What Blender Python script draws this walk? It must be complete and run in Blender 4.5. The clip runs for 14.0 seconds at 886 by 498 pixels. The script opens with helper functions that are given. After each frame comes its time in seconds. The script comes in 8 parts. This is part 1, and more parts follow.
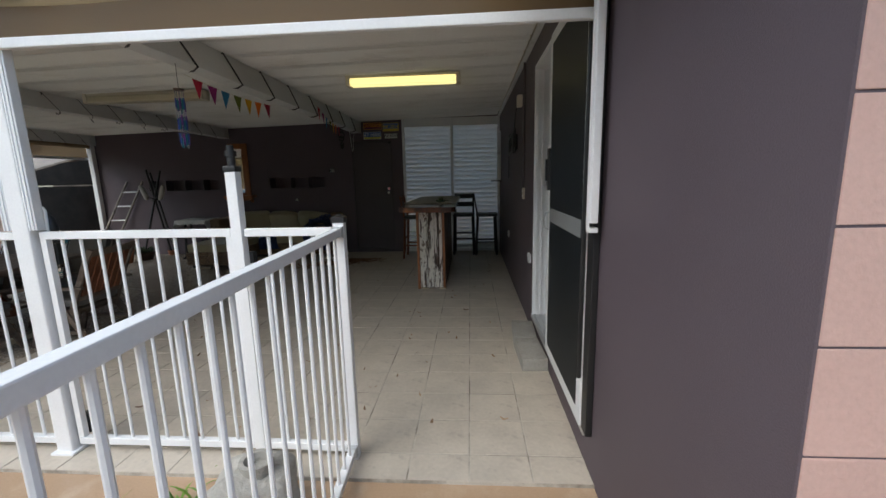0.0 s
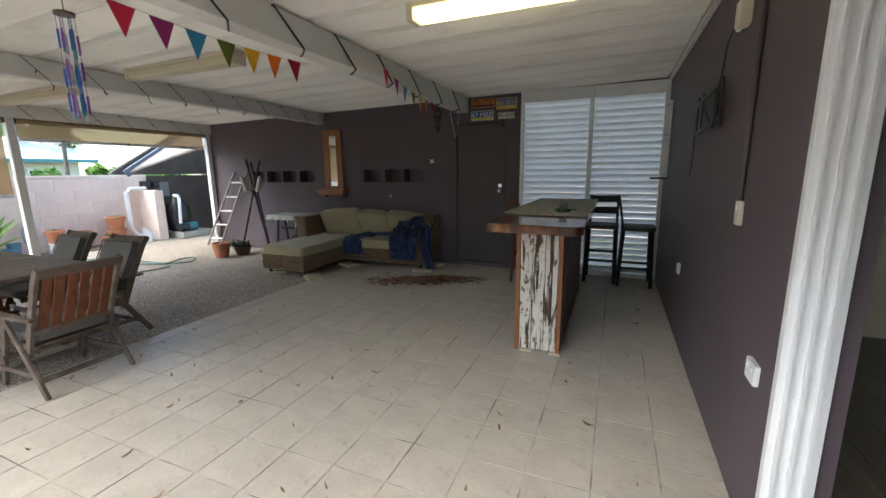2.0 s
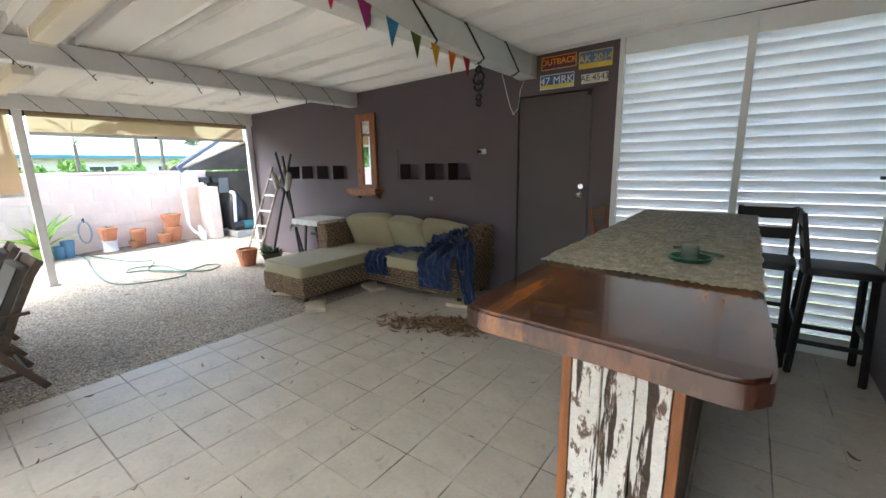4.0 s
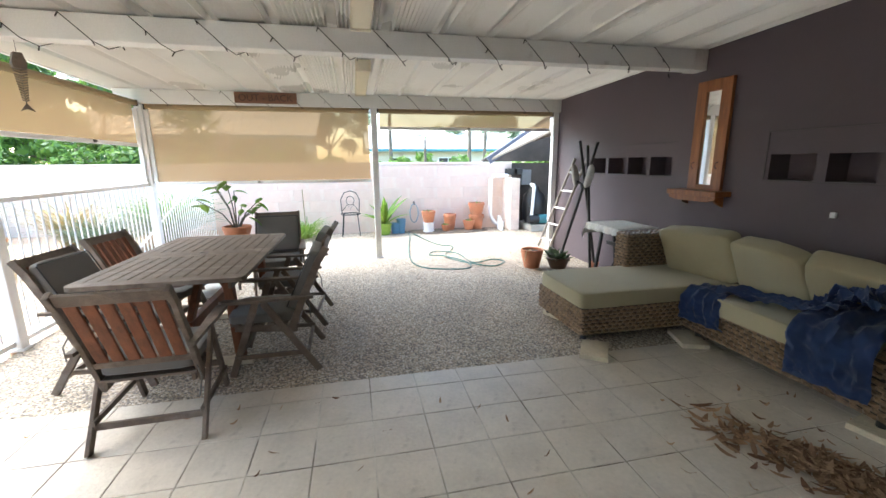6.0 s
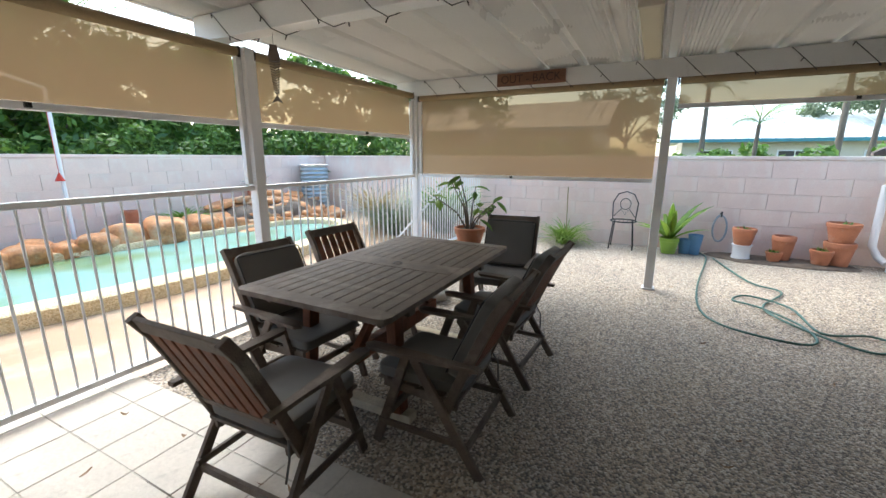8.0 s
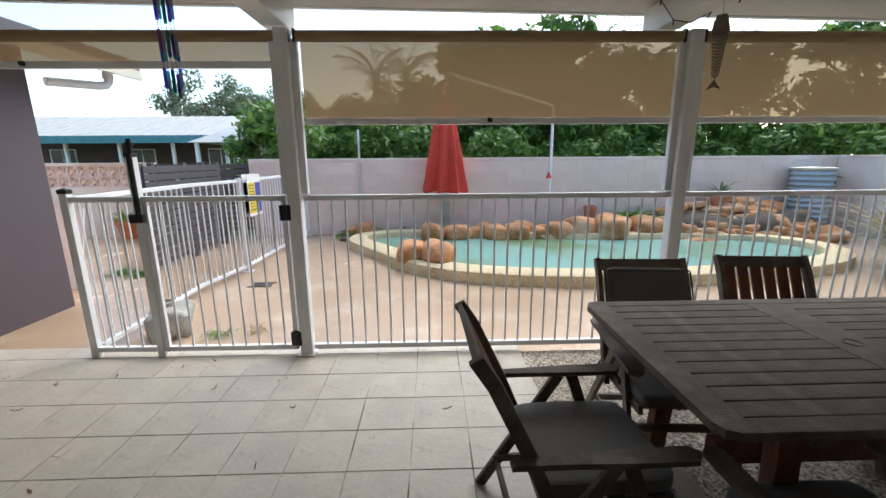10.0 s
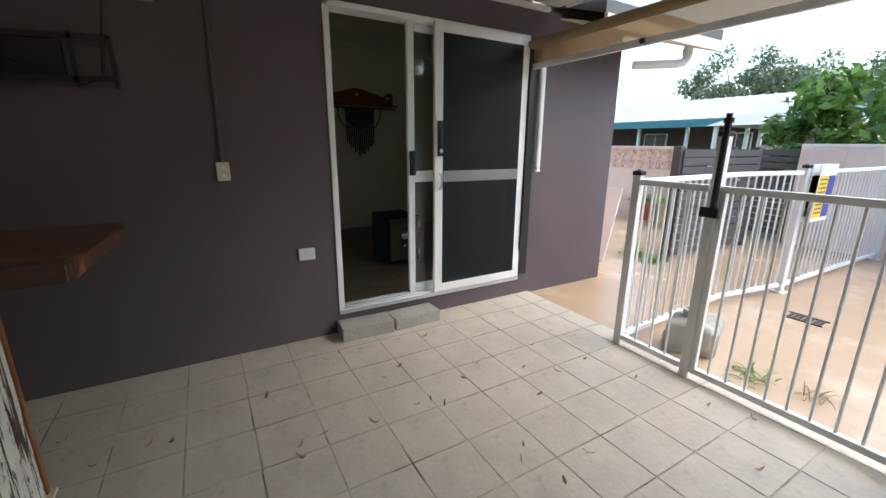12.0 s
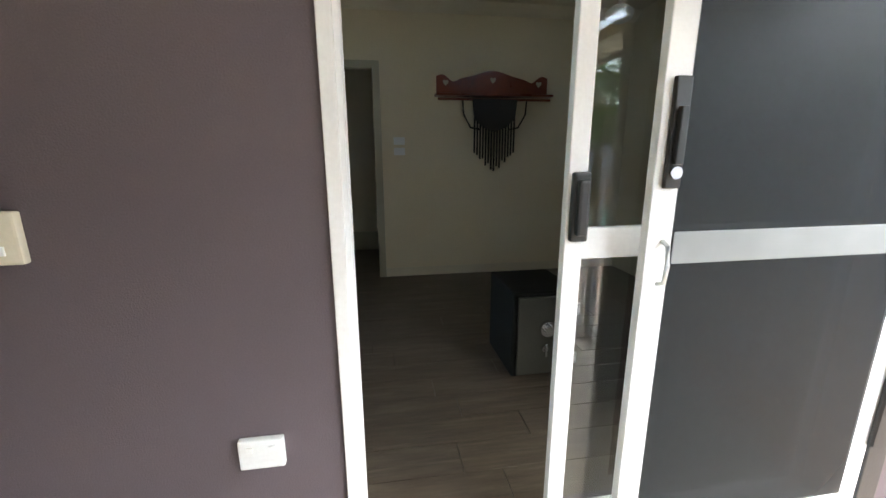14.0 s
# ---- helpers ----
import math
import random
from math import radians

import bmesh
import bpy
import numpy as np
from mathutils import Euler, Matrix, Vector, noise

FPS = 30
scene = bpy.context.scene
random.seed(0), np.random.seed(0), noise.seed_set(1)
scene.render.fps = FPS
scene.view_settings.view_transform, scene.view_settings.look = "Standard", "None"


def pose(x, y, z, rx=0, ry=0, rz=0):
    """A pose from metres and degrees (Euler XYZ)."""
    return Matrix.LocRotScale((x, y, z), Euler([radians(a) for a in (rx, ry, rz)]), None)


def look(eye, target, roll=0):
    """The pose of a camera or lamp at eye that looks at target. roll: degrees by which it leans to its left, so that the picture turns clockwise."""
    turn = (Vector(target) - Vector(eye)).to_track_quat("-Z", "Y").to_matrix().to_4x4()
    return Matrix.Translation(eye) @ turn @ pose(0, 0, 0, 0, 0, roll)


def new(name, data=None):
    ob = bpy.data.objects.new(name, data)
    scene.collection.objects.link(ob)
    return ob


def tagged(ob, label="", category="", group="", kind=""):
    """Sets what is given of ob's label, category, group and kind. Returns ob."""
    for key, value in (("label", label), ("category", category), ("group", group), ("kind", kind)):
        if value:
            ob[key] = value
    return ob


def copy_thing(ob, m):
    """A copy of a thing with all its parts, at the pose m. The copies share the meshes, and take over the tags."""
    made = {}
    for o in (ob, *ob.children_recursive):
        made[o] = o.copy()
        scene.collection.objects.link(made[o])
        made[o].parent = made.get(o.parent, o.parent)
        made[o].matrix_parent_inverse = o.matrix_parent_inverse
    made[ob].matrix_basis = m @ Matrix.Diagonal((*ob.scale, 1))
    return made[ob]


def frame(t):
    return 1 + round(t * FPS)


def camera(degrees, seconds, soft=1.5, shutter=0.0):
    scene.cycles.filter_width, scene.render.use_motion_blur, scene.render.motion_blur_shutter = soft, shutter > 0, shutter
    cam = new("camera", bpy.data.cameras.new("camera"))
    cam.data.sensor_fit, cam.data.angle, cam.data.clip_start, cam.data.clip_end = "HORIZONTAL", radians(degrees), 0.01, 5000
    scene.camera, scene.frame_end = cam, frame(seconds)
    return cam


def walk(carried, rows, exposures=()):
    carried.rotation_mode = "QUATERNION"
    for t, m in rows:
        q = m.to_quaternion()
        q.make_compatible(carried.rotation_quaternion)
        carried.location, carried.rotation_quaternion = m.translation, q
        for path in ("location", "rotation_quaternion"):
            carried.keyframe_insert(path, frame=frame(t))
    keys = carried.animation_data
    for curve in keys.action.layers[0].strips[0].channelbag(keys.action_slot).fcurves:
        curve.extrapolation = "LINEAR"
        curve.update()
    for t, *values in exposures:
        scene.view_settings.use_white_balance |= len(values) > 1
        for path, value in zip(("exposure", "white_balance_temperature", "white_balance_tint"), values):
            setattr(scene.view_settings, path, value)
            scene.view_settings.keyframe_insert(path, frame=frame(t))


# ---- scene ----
cam = camera(95.1, 14.0)
PATH = [
    (0, (0.284, 0.023, 1.427), (0.146, 1.988, 1.081), -1.4),
    (0.5, (0.311, 0.482, 1.444), (-0.124, 2.402, 1.095), -0.9),
    (1, (0.290, 1.0, 1.43), (-0.303, 2.876, 1.078), -0.9),
    (1.5, (0.286, 1.494, 1.438), (-0.401, 3.337, 1.074), -0.7),
    (2, (0.279, 1.985, 1.459), (-0.484, 3.796, 1.083), -0.7),
    (2.2, (0.251, 2.177, 1.451), (-0.532, 3.979, 1.075), -0.6),
    (4.3, (-0.033, 4.09, 1.476), (-1.344, 5.54, 1.052), -1.1),
    (4.5, (-0.085, 4.19, 1.485), (-1.495, 5.54, 1.044), -1.1),
    (5, (-0.283, 4.346, 1.441), (-1.915, 5.421, 1.016), -0.7),
    (5.5, (-0.595, 4.43, 1.436), (-2.402, 5.182, 1.025), -0.6),
    (6, (-0.952, 4.617, 1.449), (-2.865, 5.03, 1.034), -0.4),
    (6.5, (-1.308, 4.758, 1.461), (-3.26, 4.875, 1.045), 0.2),
    (7, (-1.652, 4.86, 1.46), (-3.598, 4.658, 1.042), 0.1),
    (7.2, (-1.782, 4.88, 1.457), (-3.709, 4.554, 1.031), 0.3),
    (9.3, (-2.857, 4.837, 1.448), (-3.698, 3.075, 1.015), -0.6),
    (9.5, (-2.885, 4.817, 1.451), (-3.514, 2.969, 1.016), -0.5),
    (10, (-2.888, 4.804, 1.453), (-2.942, 2.853, 1.018), -0.4),
    (10.5, (-2.81, 4.799, 1.453), (-2.267, 2.927, 1.006), -0.3),
    (10.7, (-2.8, 4.778, 1.456), (-2.017, 2.995, 1.002), -0.4),
    (11, (-2.649, 4.768, 1.451), (-1.577, 3.145, 0.983), -0.0),
    (11.5, (-2.387, 4.643, 1.469), (-0.928, 3.368, 0.974), 0.2),
    (12, (-2.06, 4.414, 1.425), (-0.387, 3.44, 0.923), 0.5),
    (12.5, (-1.65, 4.154, 1.436), (0.135, 3.401, 0.937), 0.4),
    (13, (-1.156, 3.933, 1.451), (0.687, 3.328, 0.965), 0.1),
    (13.5, (-0.645, 3.702, 1.439), (1.245, 3.251, 0.962), -0.1),
    (14, (-0.142, 3.522, 1.421), (1.78, 3.218, 0.959), -0.2),
]
EXPOSURES = [(0.0, 0.85, 6350, 4), (0.6, 0.90, 6350, 4), (1.0, 1.20, 6350, 4), (1.5, 2.0, 6350, 4), (2.0, 2.4, 6350, 4), (4.5, 3.45, 6350, 4), (5.5, 3.45, 6350, 4), (6.5, 2.90, 6350, 4), (7.2, 2.60, 6350, 4), (9.5, 1.45, 6350, 4), (10.5, 1.35, 6350, 4), (12.0, 1.70, 6350, 4), (12.5, 2.05, 6350, 4), (13.0, 2.35, 6350, 4), (14.0, 3.45, 6350, 4)]
walk(cam, [(t, look(eye, target, roll)) for t, eye, target, roll in PATH], EXPOSURES)

# ---- world and light: a bright overcast day ----
world = bpy.data.worlds.new("world")
scene.world = world
world.use_nodes = True
wn = world.node_tree.nodes
wl = world.node_tree.links
sky = wn.new("ShaderNodeTexSky")
sky.sky_type = "NISHITA"
sky.sun_disc = False
sky.sun_elevation = radians(48)
sky.sun_rotation = radians(215)
sky.air_density, sky.dust_density, sky.ozone_density = 1.0, 2.0, 1.0
wn["Background"].inputs["Strength"].default_value = 0.15
wl.new(sky.outputs[0], wn["Background"].inputs["Color"])
sun_data = bpy.data.lights.new("sun", "SUN")
sun_data.energy, sun_data.angle, sun_data.color = 1.0, radians(75), (1.0, 0.985, 0.96)
sun = new("sun", sun_data)
sun.matrix_world = look((-8.4, -6.2, 11.3), (-3, 1.5, 0))
# ---- materials ----
def mat(name, col, rough=0.6, metal=0.0, var=0.18, scale=3.0, bump=0.08, fine=90.0, col2=None, spec=0.5, stretch=None, coat=0.0, sheen=0.0):
    """A painted, wooden, stone or metal surface: large stains and fine grain in the colour, fine relief in the bump."""
    m = bpy.data.materials.new(name)
    m.use_nodes = True
    nt, b = m.node_tree, m.node_tree.nodes["Principled BSDF"]
    tc = nt.nodes.new("ShaderNodeTexCoord")
    mp = nt.nodes.new("ShaderNodeMapping")
    mp.inputs["Scale"].default_value = stretch or (1, 1, 1)
    nt.links.new(tc.outputs["Object"], mp.inputs["Vector"])
    info = nt.nodes.new("ShaderNodeObjectInfo")
    off = nt.nodes.new("ShaderNodeVectorMath")
    off.operation = "ADD"
    mul = nt.nodes.new("ShaderNodeMath")
    mul.operation = "MULTIPLY"
    mul.inputs[1].default_value = 37.0
    nt.links.new(info.outputs["Random"], mul.inputs[0])
    nt.links.new(mp.outputs[0], off.inputs[0])
    nt.links.new(mul.outputs[0], off.inputs[1])
    big = nt.nodes.new("ShaderNodeTexNoise")
    big.inputs["Scale"].default_value, big.inputs["Detail"].default_value = scale, 5
    small = nt.nodes.new("ShaderNodeTexNoise")
    small.inputs["Scale"].default_value, small.inputs["Detail"].default_value = fine, 3
    for n in (big, small):
        nt.links.new(off.outputs[0], n.inputs["Vector"])
    both = nt.nodes.new("ShaderNodeMath")
    both.operation = "MULTIPLY_ADD"
    both.inputs[1].default_value = 0.35
    nt.links.new(small.outputs["Fac"], both.inputs[0])
    part65 = nt.nodes.new("ShaderNodeMath")
    part65.operation = "MULTIPLY"
    part65.inputs[1].default_value = 0.65
    nt.links.new(big.outputs["Fac"], part65.inputs[0])
    nt.links.new(part65.outputs[0], both.inputs[2])
    ramp = nt.nodes.new("ShaderNodeValToRGB")
    c2 = col2 or tuple(min(1, c * (1 + var)) for c in col)
    c1 = col if col2 else tuple(c * (1 - var) for c in col)
    ramp.color_ramp.elements[0].color, ramp.color_ramp.elements[1].color = (*c1, 1), (*c2, 1)
    ramp.color_ramp.elements[0].position, ramp.color_ramp.elements[1].position = 0.36, 0.64
    nt.links.new(both.outputs[0], ramp.inputs[0])
    nt.links.new(ramp.outputs[0], b.inputs["Base Color"])
    rr = nt.nodes.new("ShaderNodeMapRange")
    rr.inputs[3].default_value, rr.inputs[4].default_value = max(0.02, rough - 0.1), min(1, rough + 0.1)
    nt.links.new(big.outputs["Fac"], rr.inputs[0])
    nt.links.new(rr.outputs[0], b.inputs["Roughness"])
    b.inputs["Metallic"].default_value = metal
    b.inputs["Specular IOR Level"].default_value = spec
    b.inputs["Coat Weight"].default_value = coat
    b.inputs["Sheen Weight"].default_value = sheen
    if bump:
        bp = nt.nodes.new("ShaderNodeBump")
        bp.inputs["Strength"].default_value, bp.inputs["Distance"].default_value = min(1, bump * 4), 0.01 * min(1, 40 / fine)
        nt.links.new(small.outputs["Fac"], bp.inputs["Height"])
        nt.links.new(bp.outputs[0], b.inputs["Normal"])
    return m


def spot_colours(m, scale, stops, bump=0.5, dist=0.004):
    """Pebbles or speckles: a cell pattern whose cells each take a colour from stops, rounded by bump."""
    nt, b = m.node_tree, m.node_tree.nodes["Principled BSDF"]
    tc = nt.nodes.new("ShaderNodeTexCoord")
    v = nt.nodes.new("ShaderNodeTexVoronoi")
    v.inputs["Scale"].default_value = scale
    nt.links.new(tc.outputs["Object"], v.inputs["Vector"])
    ramp = nt.nodes.new("ShaderNodeValToRGB")
    ramp.color_ramp.interpolation = "CONSTANT"
    els = ramp.color_ramp.elements
    while len(els) < len(stops):
        els.new(0.5)
    for i, c in enumerate(stops):
        els[i].position, els[i].color = i / len(stops), (*c, 1)
    sep = nt.nodes.new("ShaderNodeSeparateColor")
    nt.links.new(v.outputs["Color"], sep.inputs[0])
    nt.links.new(sep.outputs[0], ramp.inputs[0])
    old = b.inputs["Base Color"].links[0].from_socket
    mix = nt.nodes.new("ShaderNodeMix")
    mix.data_type = "RGBA"
    mix.blend_type = "MULTIPLY"
    mix.inputs[0].default_value = 1.0
    nt.links.new(old, mix.inputs[6])
    nt.links.new(ramp.outputs[0], mix.inputs[7])
    nt.links.new(mix.outputs[2], b.inputs["Base Color"])
    bp = nt.nodes.new("ShaderNodeBump")
    bp.invert = True
    bp.inputs["Strength"].default_value, bp.inputs["Distance"].default_value = bump, dist
    nt.links.new(v.outputs["Distance"], bp.inputs["Height"])
    nt.links.new(bp.outputs[0], b.inputs["Normal"])
    return m


def stain(m, scale, col, low, high, stretch=(1, 1, 1)):
    """Patches of another colour with ragged edges over a material: wear, dirt, flaking."""
    nt, b = m.node_tree, m.node_tree.nodes["Principled BSDF"]
    tc = nt.nodes.new("ShaderNodeTexCoord")
    mp = nt.nodes.new("ShaderNodeMapping")
    mp.inputs["Scale"].default_value = stretch
    n = nt.nodes.new("ShaderNodeTexNoise")
    n.inputs["Scale"].default_value, n.inputs["Detail"].default_value, n.inputs["Roughness"].default_value = scale, 8, 0.65
    r = nt.nodes.new("ShaderNodeMapRange")
    r.inputs[1].default_value, r.inputs[2].default_value = low, high
    mix = nt.nodes.new("ShaderNodeMix")
    mix.data_type = "RGBA"
    mix.inputs[7].default_value = (*col, 1)
    old = b.inputs["Base Color"].links[0].from_socket
    nt.links.new(tc.outputs["Object"], mp.inputs["Vector"])
    nt.links.new(mp.outputs[0], n.inputs["Vector"])
    nt.links.new(n.outputs["Fac"], r.inputs[0])
    nt.links.new(r.outputs[0], mix.inputs[0])
    nt.links.new(old, mix.inputs[6])
    nt.links.new(mix.outputs[2], b.inputs["Base Color"])
    return m


def leafy(name, col, col2, rough=0.45):
    """Leaves: each leaf its own green, a little light through it."""
    m = bpy.data.materials.new(name)
    m.use_nodes = True
    nt, b = m.node_tree, m.node_tree.nodes["Principled BSDF"]
    g = nt.nodes.new("ShaderNodeNewGeometry")
    r = nt.nodes.new("ShaderNodeValToRGB")
    r.color_ramp.elements[0].color, r.color_ramp.elements[1].color = (*col, 1), (*col2, 1)
    nt.links.new(g.outputs["Random Per Island"], r.inputs[0])
    nt.links.new(r.outputs[0], b.inputs["Base Color"])
    b.inputs["Roughness"].default_value = rough
    t = nt.nodes.new("ShaderNodeBsdfTranslucent")
    nt.links.new(r.outputs[0], t.inputs[0])
    mx = nt.nodes.new("ShaderNodeMixShader")
    mx.inputs[0].default_value = 0.35
    out = nt.nodes["Material Output"]
    nt.links.new(b.outputs[0], mx.inputs[1])
    nt.links.new(t.outputs[0], mx.inputs[2])
    nt.links.new(mx.outputs[0], out.inputs[0])
    return m


def glassy(name, tint, clear, rough=0.02, diffuse=None):
    """Clear or tinted sheet: part see-through, part gloss or cloth."""
    m = bpy.data.materials.new(name)
    m.use_nodes = True
    nt, b = m.node_tree, m.node_tree.nodes["Principled BSDF"]
    b.inputs["Base Color"].default_value = (*(diffuse or (0.01, 0.01, 0.012)), 1)
    b.inputs["Roughness"].default_value = rough
    tr = nt.nodes.new("ShaderNodeBsdfTransparent")
    tr.inputs[0].default_value = (*tint, 1)
    mx = nt.nodes.new("ShaderNodeMixShader")
    mx.inputs[0].default_value = clear
    nt.links.new(b.outputs[0], mx.inputs[1])
    nt.links.new(tr.outputs[0], mx.inputs[2])
    nt.links.new(mx.outputs[0], nt.nodes["Material Output"].inputs[0])
    return m


def glow(name, col, strength):
    m = bpy.data.materials.new(name)
    m.use_nodes = True
    b = m.node_tree.nodes["Principled BSDF"]
    b.inputs["Base Color"].default_value = (*col, 1)
    b.inputs["Emission Color"].default_value = (*col, 1)
    b.inputs["Emission Strength"].default_value = strength
    return m


M = {}
M["plum"] = stain(mat("plum_render", (0.112, 0.089, 0.102), 0.58, var=0.10, scale=1.2, bump=0.22, fine=230, spec=0.35), 1.3, (0.132, 0.108, 0.119), 0.55, 0.8)
M["plum_door"] = mat("plum_door_paint", (0.078, 0.066, 0.072), 0.5, var=0.08, scale=2, bump=0.03)
M["pinkwall"] = stain(mat("pink_render", (0.80, 0.64, 0.55), 0.85, var=0.08, scale=1.5, bump=0.15, fine=70), 1.1, (0.84, 0.78, 0.69), 0.46, 0.62, (1, 1, 0.5))
M["pinkblock"] = mat("pink_block_paint", (0.60, 0.40, 0.34), 0.8, var=0.08, scale=2, bump=0.15, fine=80)
M["white"] = stain(mat("white_powder_coat", (0.80, 0.81, 0.82), 0.38, var=0.05, scale=4, bump=0.01), 7, (0.45, 0.42, 0.38), 0.66, 0.85)
M["whitegrey"] = stain(mat("off_white_beam_paint", (0.74, 0.75, 0.74), 0.5, var=0.06, scale=2, bump=0.02), 5, (0.42, 0.40, 0.36), 0.62, 0.85)
M["ceiling"] = stain(mat("ceiling_sheet", (0.82, 0.82, 0.80), 0.3, var=0.05, scale=1.2, bump=0.02), 1.6, (0.55, 0.52, 0.46), 0.58, 0.8, (0.4, 1, 1))
M["cream"] = mat("cream_paint", (0.66, 0.61, 0.50), 0.6, var=0.06, bump=0.03)
M["tile"] = stain(stain(mat("beige_floor_tile", (0.53, 0.475, 0.40), 0.42, var=0.10, scale=5, bump=0.05, fine=45, spec=0.42), 9, (0.27, 0.24, 0.20), 0.56, 0.84), 34, (0.24, 0.20, 0.16), 0.68, 0.78)
M["grout"] = stain(mat("dirty_grout", (0.52, 0.48, 0.41), 0.9, var=0.12, scale=9, bump=0.2), 2.2, (0.13, 0.105, 0.08), 0.46, 0.64)
M["pebble"] = spot_colours(mat("exposed_pebble_concrete", (0.76, 0.73, 0.68), 0.7, var=0.14, scale=1.4, bump=0, spec=0.4), 84,
    [(0.30, 0.27, 0.24), (0.62, 0.54, 0.44), (0.42, 0.36, 0.30), (0.75, 0.70, 0.62), (0.20, 0.18, 0.165), (0.55, 0.46, 0.36)], 0.8, 0.008)
M["deck"] = stain(stain(mat("pool_deck_paint", (0.46, 0.32, 0.21), 0.24, var=0.10, scale=0.8, bump=0.08, fine=120, spec=0.5), 1.5, (0.55, 0.43, 0.31), 0.5, 0.66), 7, (0.30, 0.20, 0.14), 0.66, 0.85)
M["concrete"] = stain(mat("grey_concrete", (0.36, 0.345, 0.31), 0.85, var=0.12, scale=5, bump=0.3, fine=60), 6, (0.24, 0.23, 0.21), 0.55, 0.8)
M["soil"] = mat("dry_soil", (0.12, 0.09, 0.065), 0.95, var=0.35, scale=6, bump=0.6, fine=40)
M["lawn"] = mat("dusty_ground", (0.17, 0.15, 0.09), 0.95, var=0.3, scale=1, bump=0.5, fine=30, col2=(0.10, 0.13, 0.05))
M["black"] = mat("black_plastic", (0.015, 0.015, 0.016), 0.45, var=0.2, bump=0.02)
M["darkmetal"] = mat("black_iron", (0.02, 0.02, 0.022), 0.5, metal=0.4, var=0.3, bump=0.1)
M["alu"] = mat("aluminium", (0.62, 0.63, 0.64), 0.35, metal=0.9, var=0.08, bump=0.02)
M["chrome"] = mat("chrome", (0.75, 0.75, 0.76), 0.12, metal=1.0, var=0.03, bump=0)
M["teak"] = stain(mat("weathered_hardwood", (0.14, 0.106, 0.083), 0.62, var=0.25, scale=5, bump=0.15, fine=70, stretch=(2, 2, 2), spec=0.28), 4, (0.26, 0.22, 0.185), 0.50, 0.72)
M["teakred"] = stain(mat("oiled_hardwood", (0.17, 0.062, 0.030), 0.6, var=0.28, scale=6, bump=0.1, fine=60, stretch=(4, 4, 1), spec=0.25), 7, (0.09, 0.05, 0.035), 0.55, 0.8)
M["cushion"] = mat("grey_outdoor_cloth", (0.13, 0.122, 0.112), 0.85, var=0.12, scale=3, bump=0.12, fine=500, sheen=0.2)
M["khaki"] = mat("khaki_cushion_cloth", (0.35, 0.305, 0.185), 0.85, var=0.09, scale=2.5, bump=0.12, fine=450, sheen=0.2)
M["blue"] = mat("blue_cotton", (0.030, 0.062, 0.17), 0.85, var=0.25, scale=5, bump=0.1, fine=350, sheen=0.3)
M["wicker"] = mat("brown_wicker", (0.20, 0.13, 0.075), 0.45, var=0.5, scale=25, bump=0.1, fine=120)
# near-black frame colour: the shade in the weave's gaps is painted in
M["wickershade"] = mat("wicker_shadow_frame", (0.022, 0.017, 0.013), 0.7, var=0.2)
M["terracotta"] = stain(mat("terracotta", (0.48, 0.19, 0.10), 0.8, var=0.15, scale=6, bump=0.15, fine=80), 5, (0.55, 0.40, 0.30), 0.58, 0.75)
M["plank"] = mat("yellow_timber_offcut", (0.50, 0.38, 0.22), 0.8, var=0.15, scale=6, bump=0.1, stretch=(1, 6, 6))
M["paver"] = mat("cream_paver", (0.60, 0.53, 0.39), 0.85, var=0.14, scale=9, bump=0.3, fine=70)
M["blind"] = None
M["rock"] = stain(mat("orange_boulder", (0.50, 0.23, 0.09), 0.8, var=0.4, scale=3.0, bump=0.5, fine=22), 2.4, (0.60, 0.45, 0.28), 0.5, 0.68)
M["coping"] = spot_colours(mat("sandy_pool_coping", (0.76, 0.66, 0.46), 0.8, var=0.1, scale=2, bump=0), 90, [(0.9, 0.85, 0.75), (0.7, 0.6, 0.45), (1, 0.97, 0.85), (0.8, 0.75, 0.65)], 0.4, 0.004)
M["red"] = mat("red_canvas", (0.56, 0.045, 0.025), 0.75, var=0.14, scale=4, bump=0.08, fine=200)
M["greyfence"] = mat("grey_painted_slat", (0.085, 0.078, 0.085), 0.6, var=0.12, bump=0.06)
M["bark"] = mat("grey_bark", (0.16, 0.13, 0.10), 0.9, var=0.35, scale=9, bump=0.6, fine=25, stretch=(1, 1, 0.3))
M["leafdark"] = leafy("hedge_leaf", (0.04, 0.11, 0.02), (0.20, 0.34, 0.06))
M["leafmid"] = leafy("garden_leaf", (0.07, 0.17, 0.025), (0.24, 0.38, 0.07))
M["leaflime"] = leafy("young_leaf", (0.13, 0.25, 0.03), (0.30, 0.42, 0.07))
M["leafgrey"] = leafy("gum_leaf", (0.08, 0.12, 0.065), (0.20, 0.25, 0.14))
M["straw"] = leafy("dry_grass", (0.26, 0.19, 0.08), (0.42, 0.34, 0.16))
M["deadleaf"] = leafy("dead_leaf", (0.13, 0.065, 0.035), (0.46, 0.31, 0.19), 0.8)


# ---- shape helpers ----
def bm_new():
    return bmesh.new()


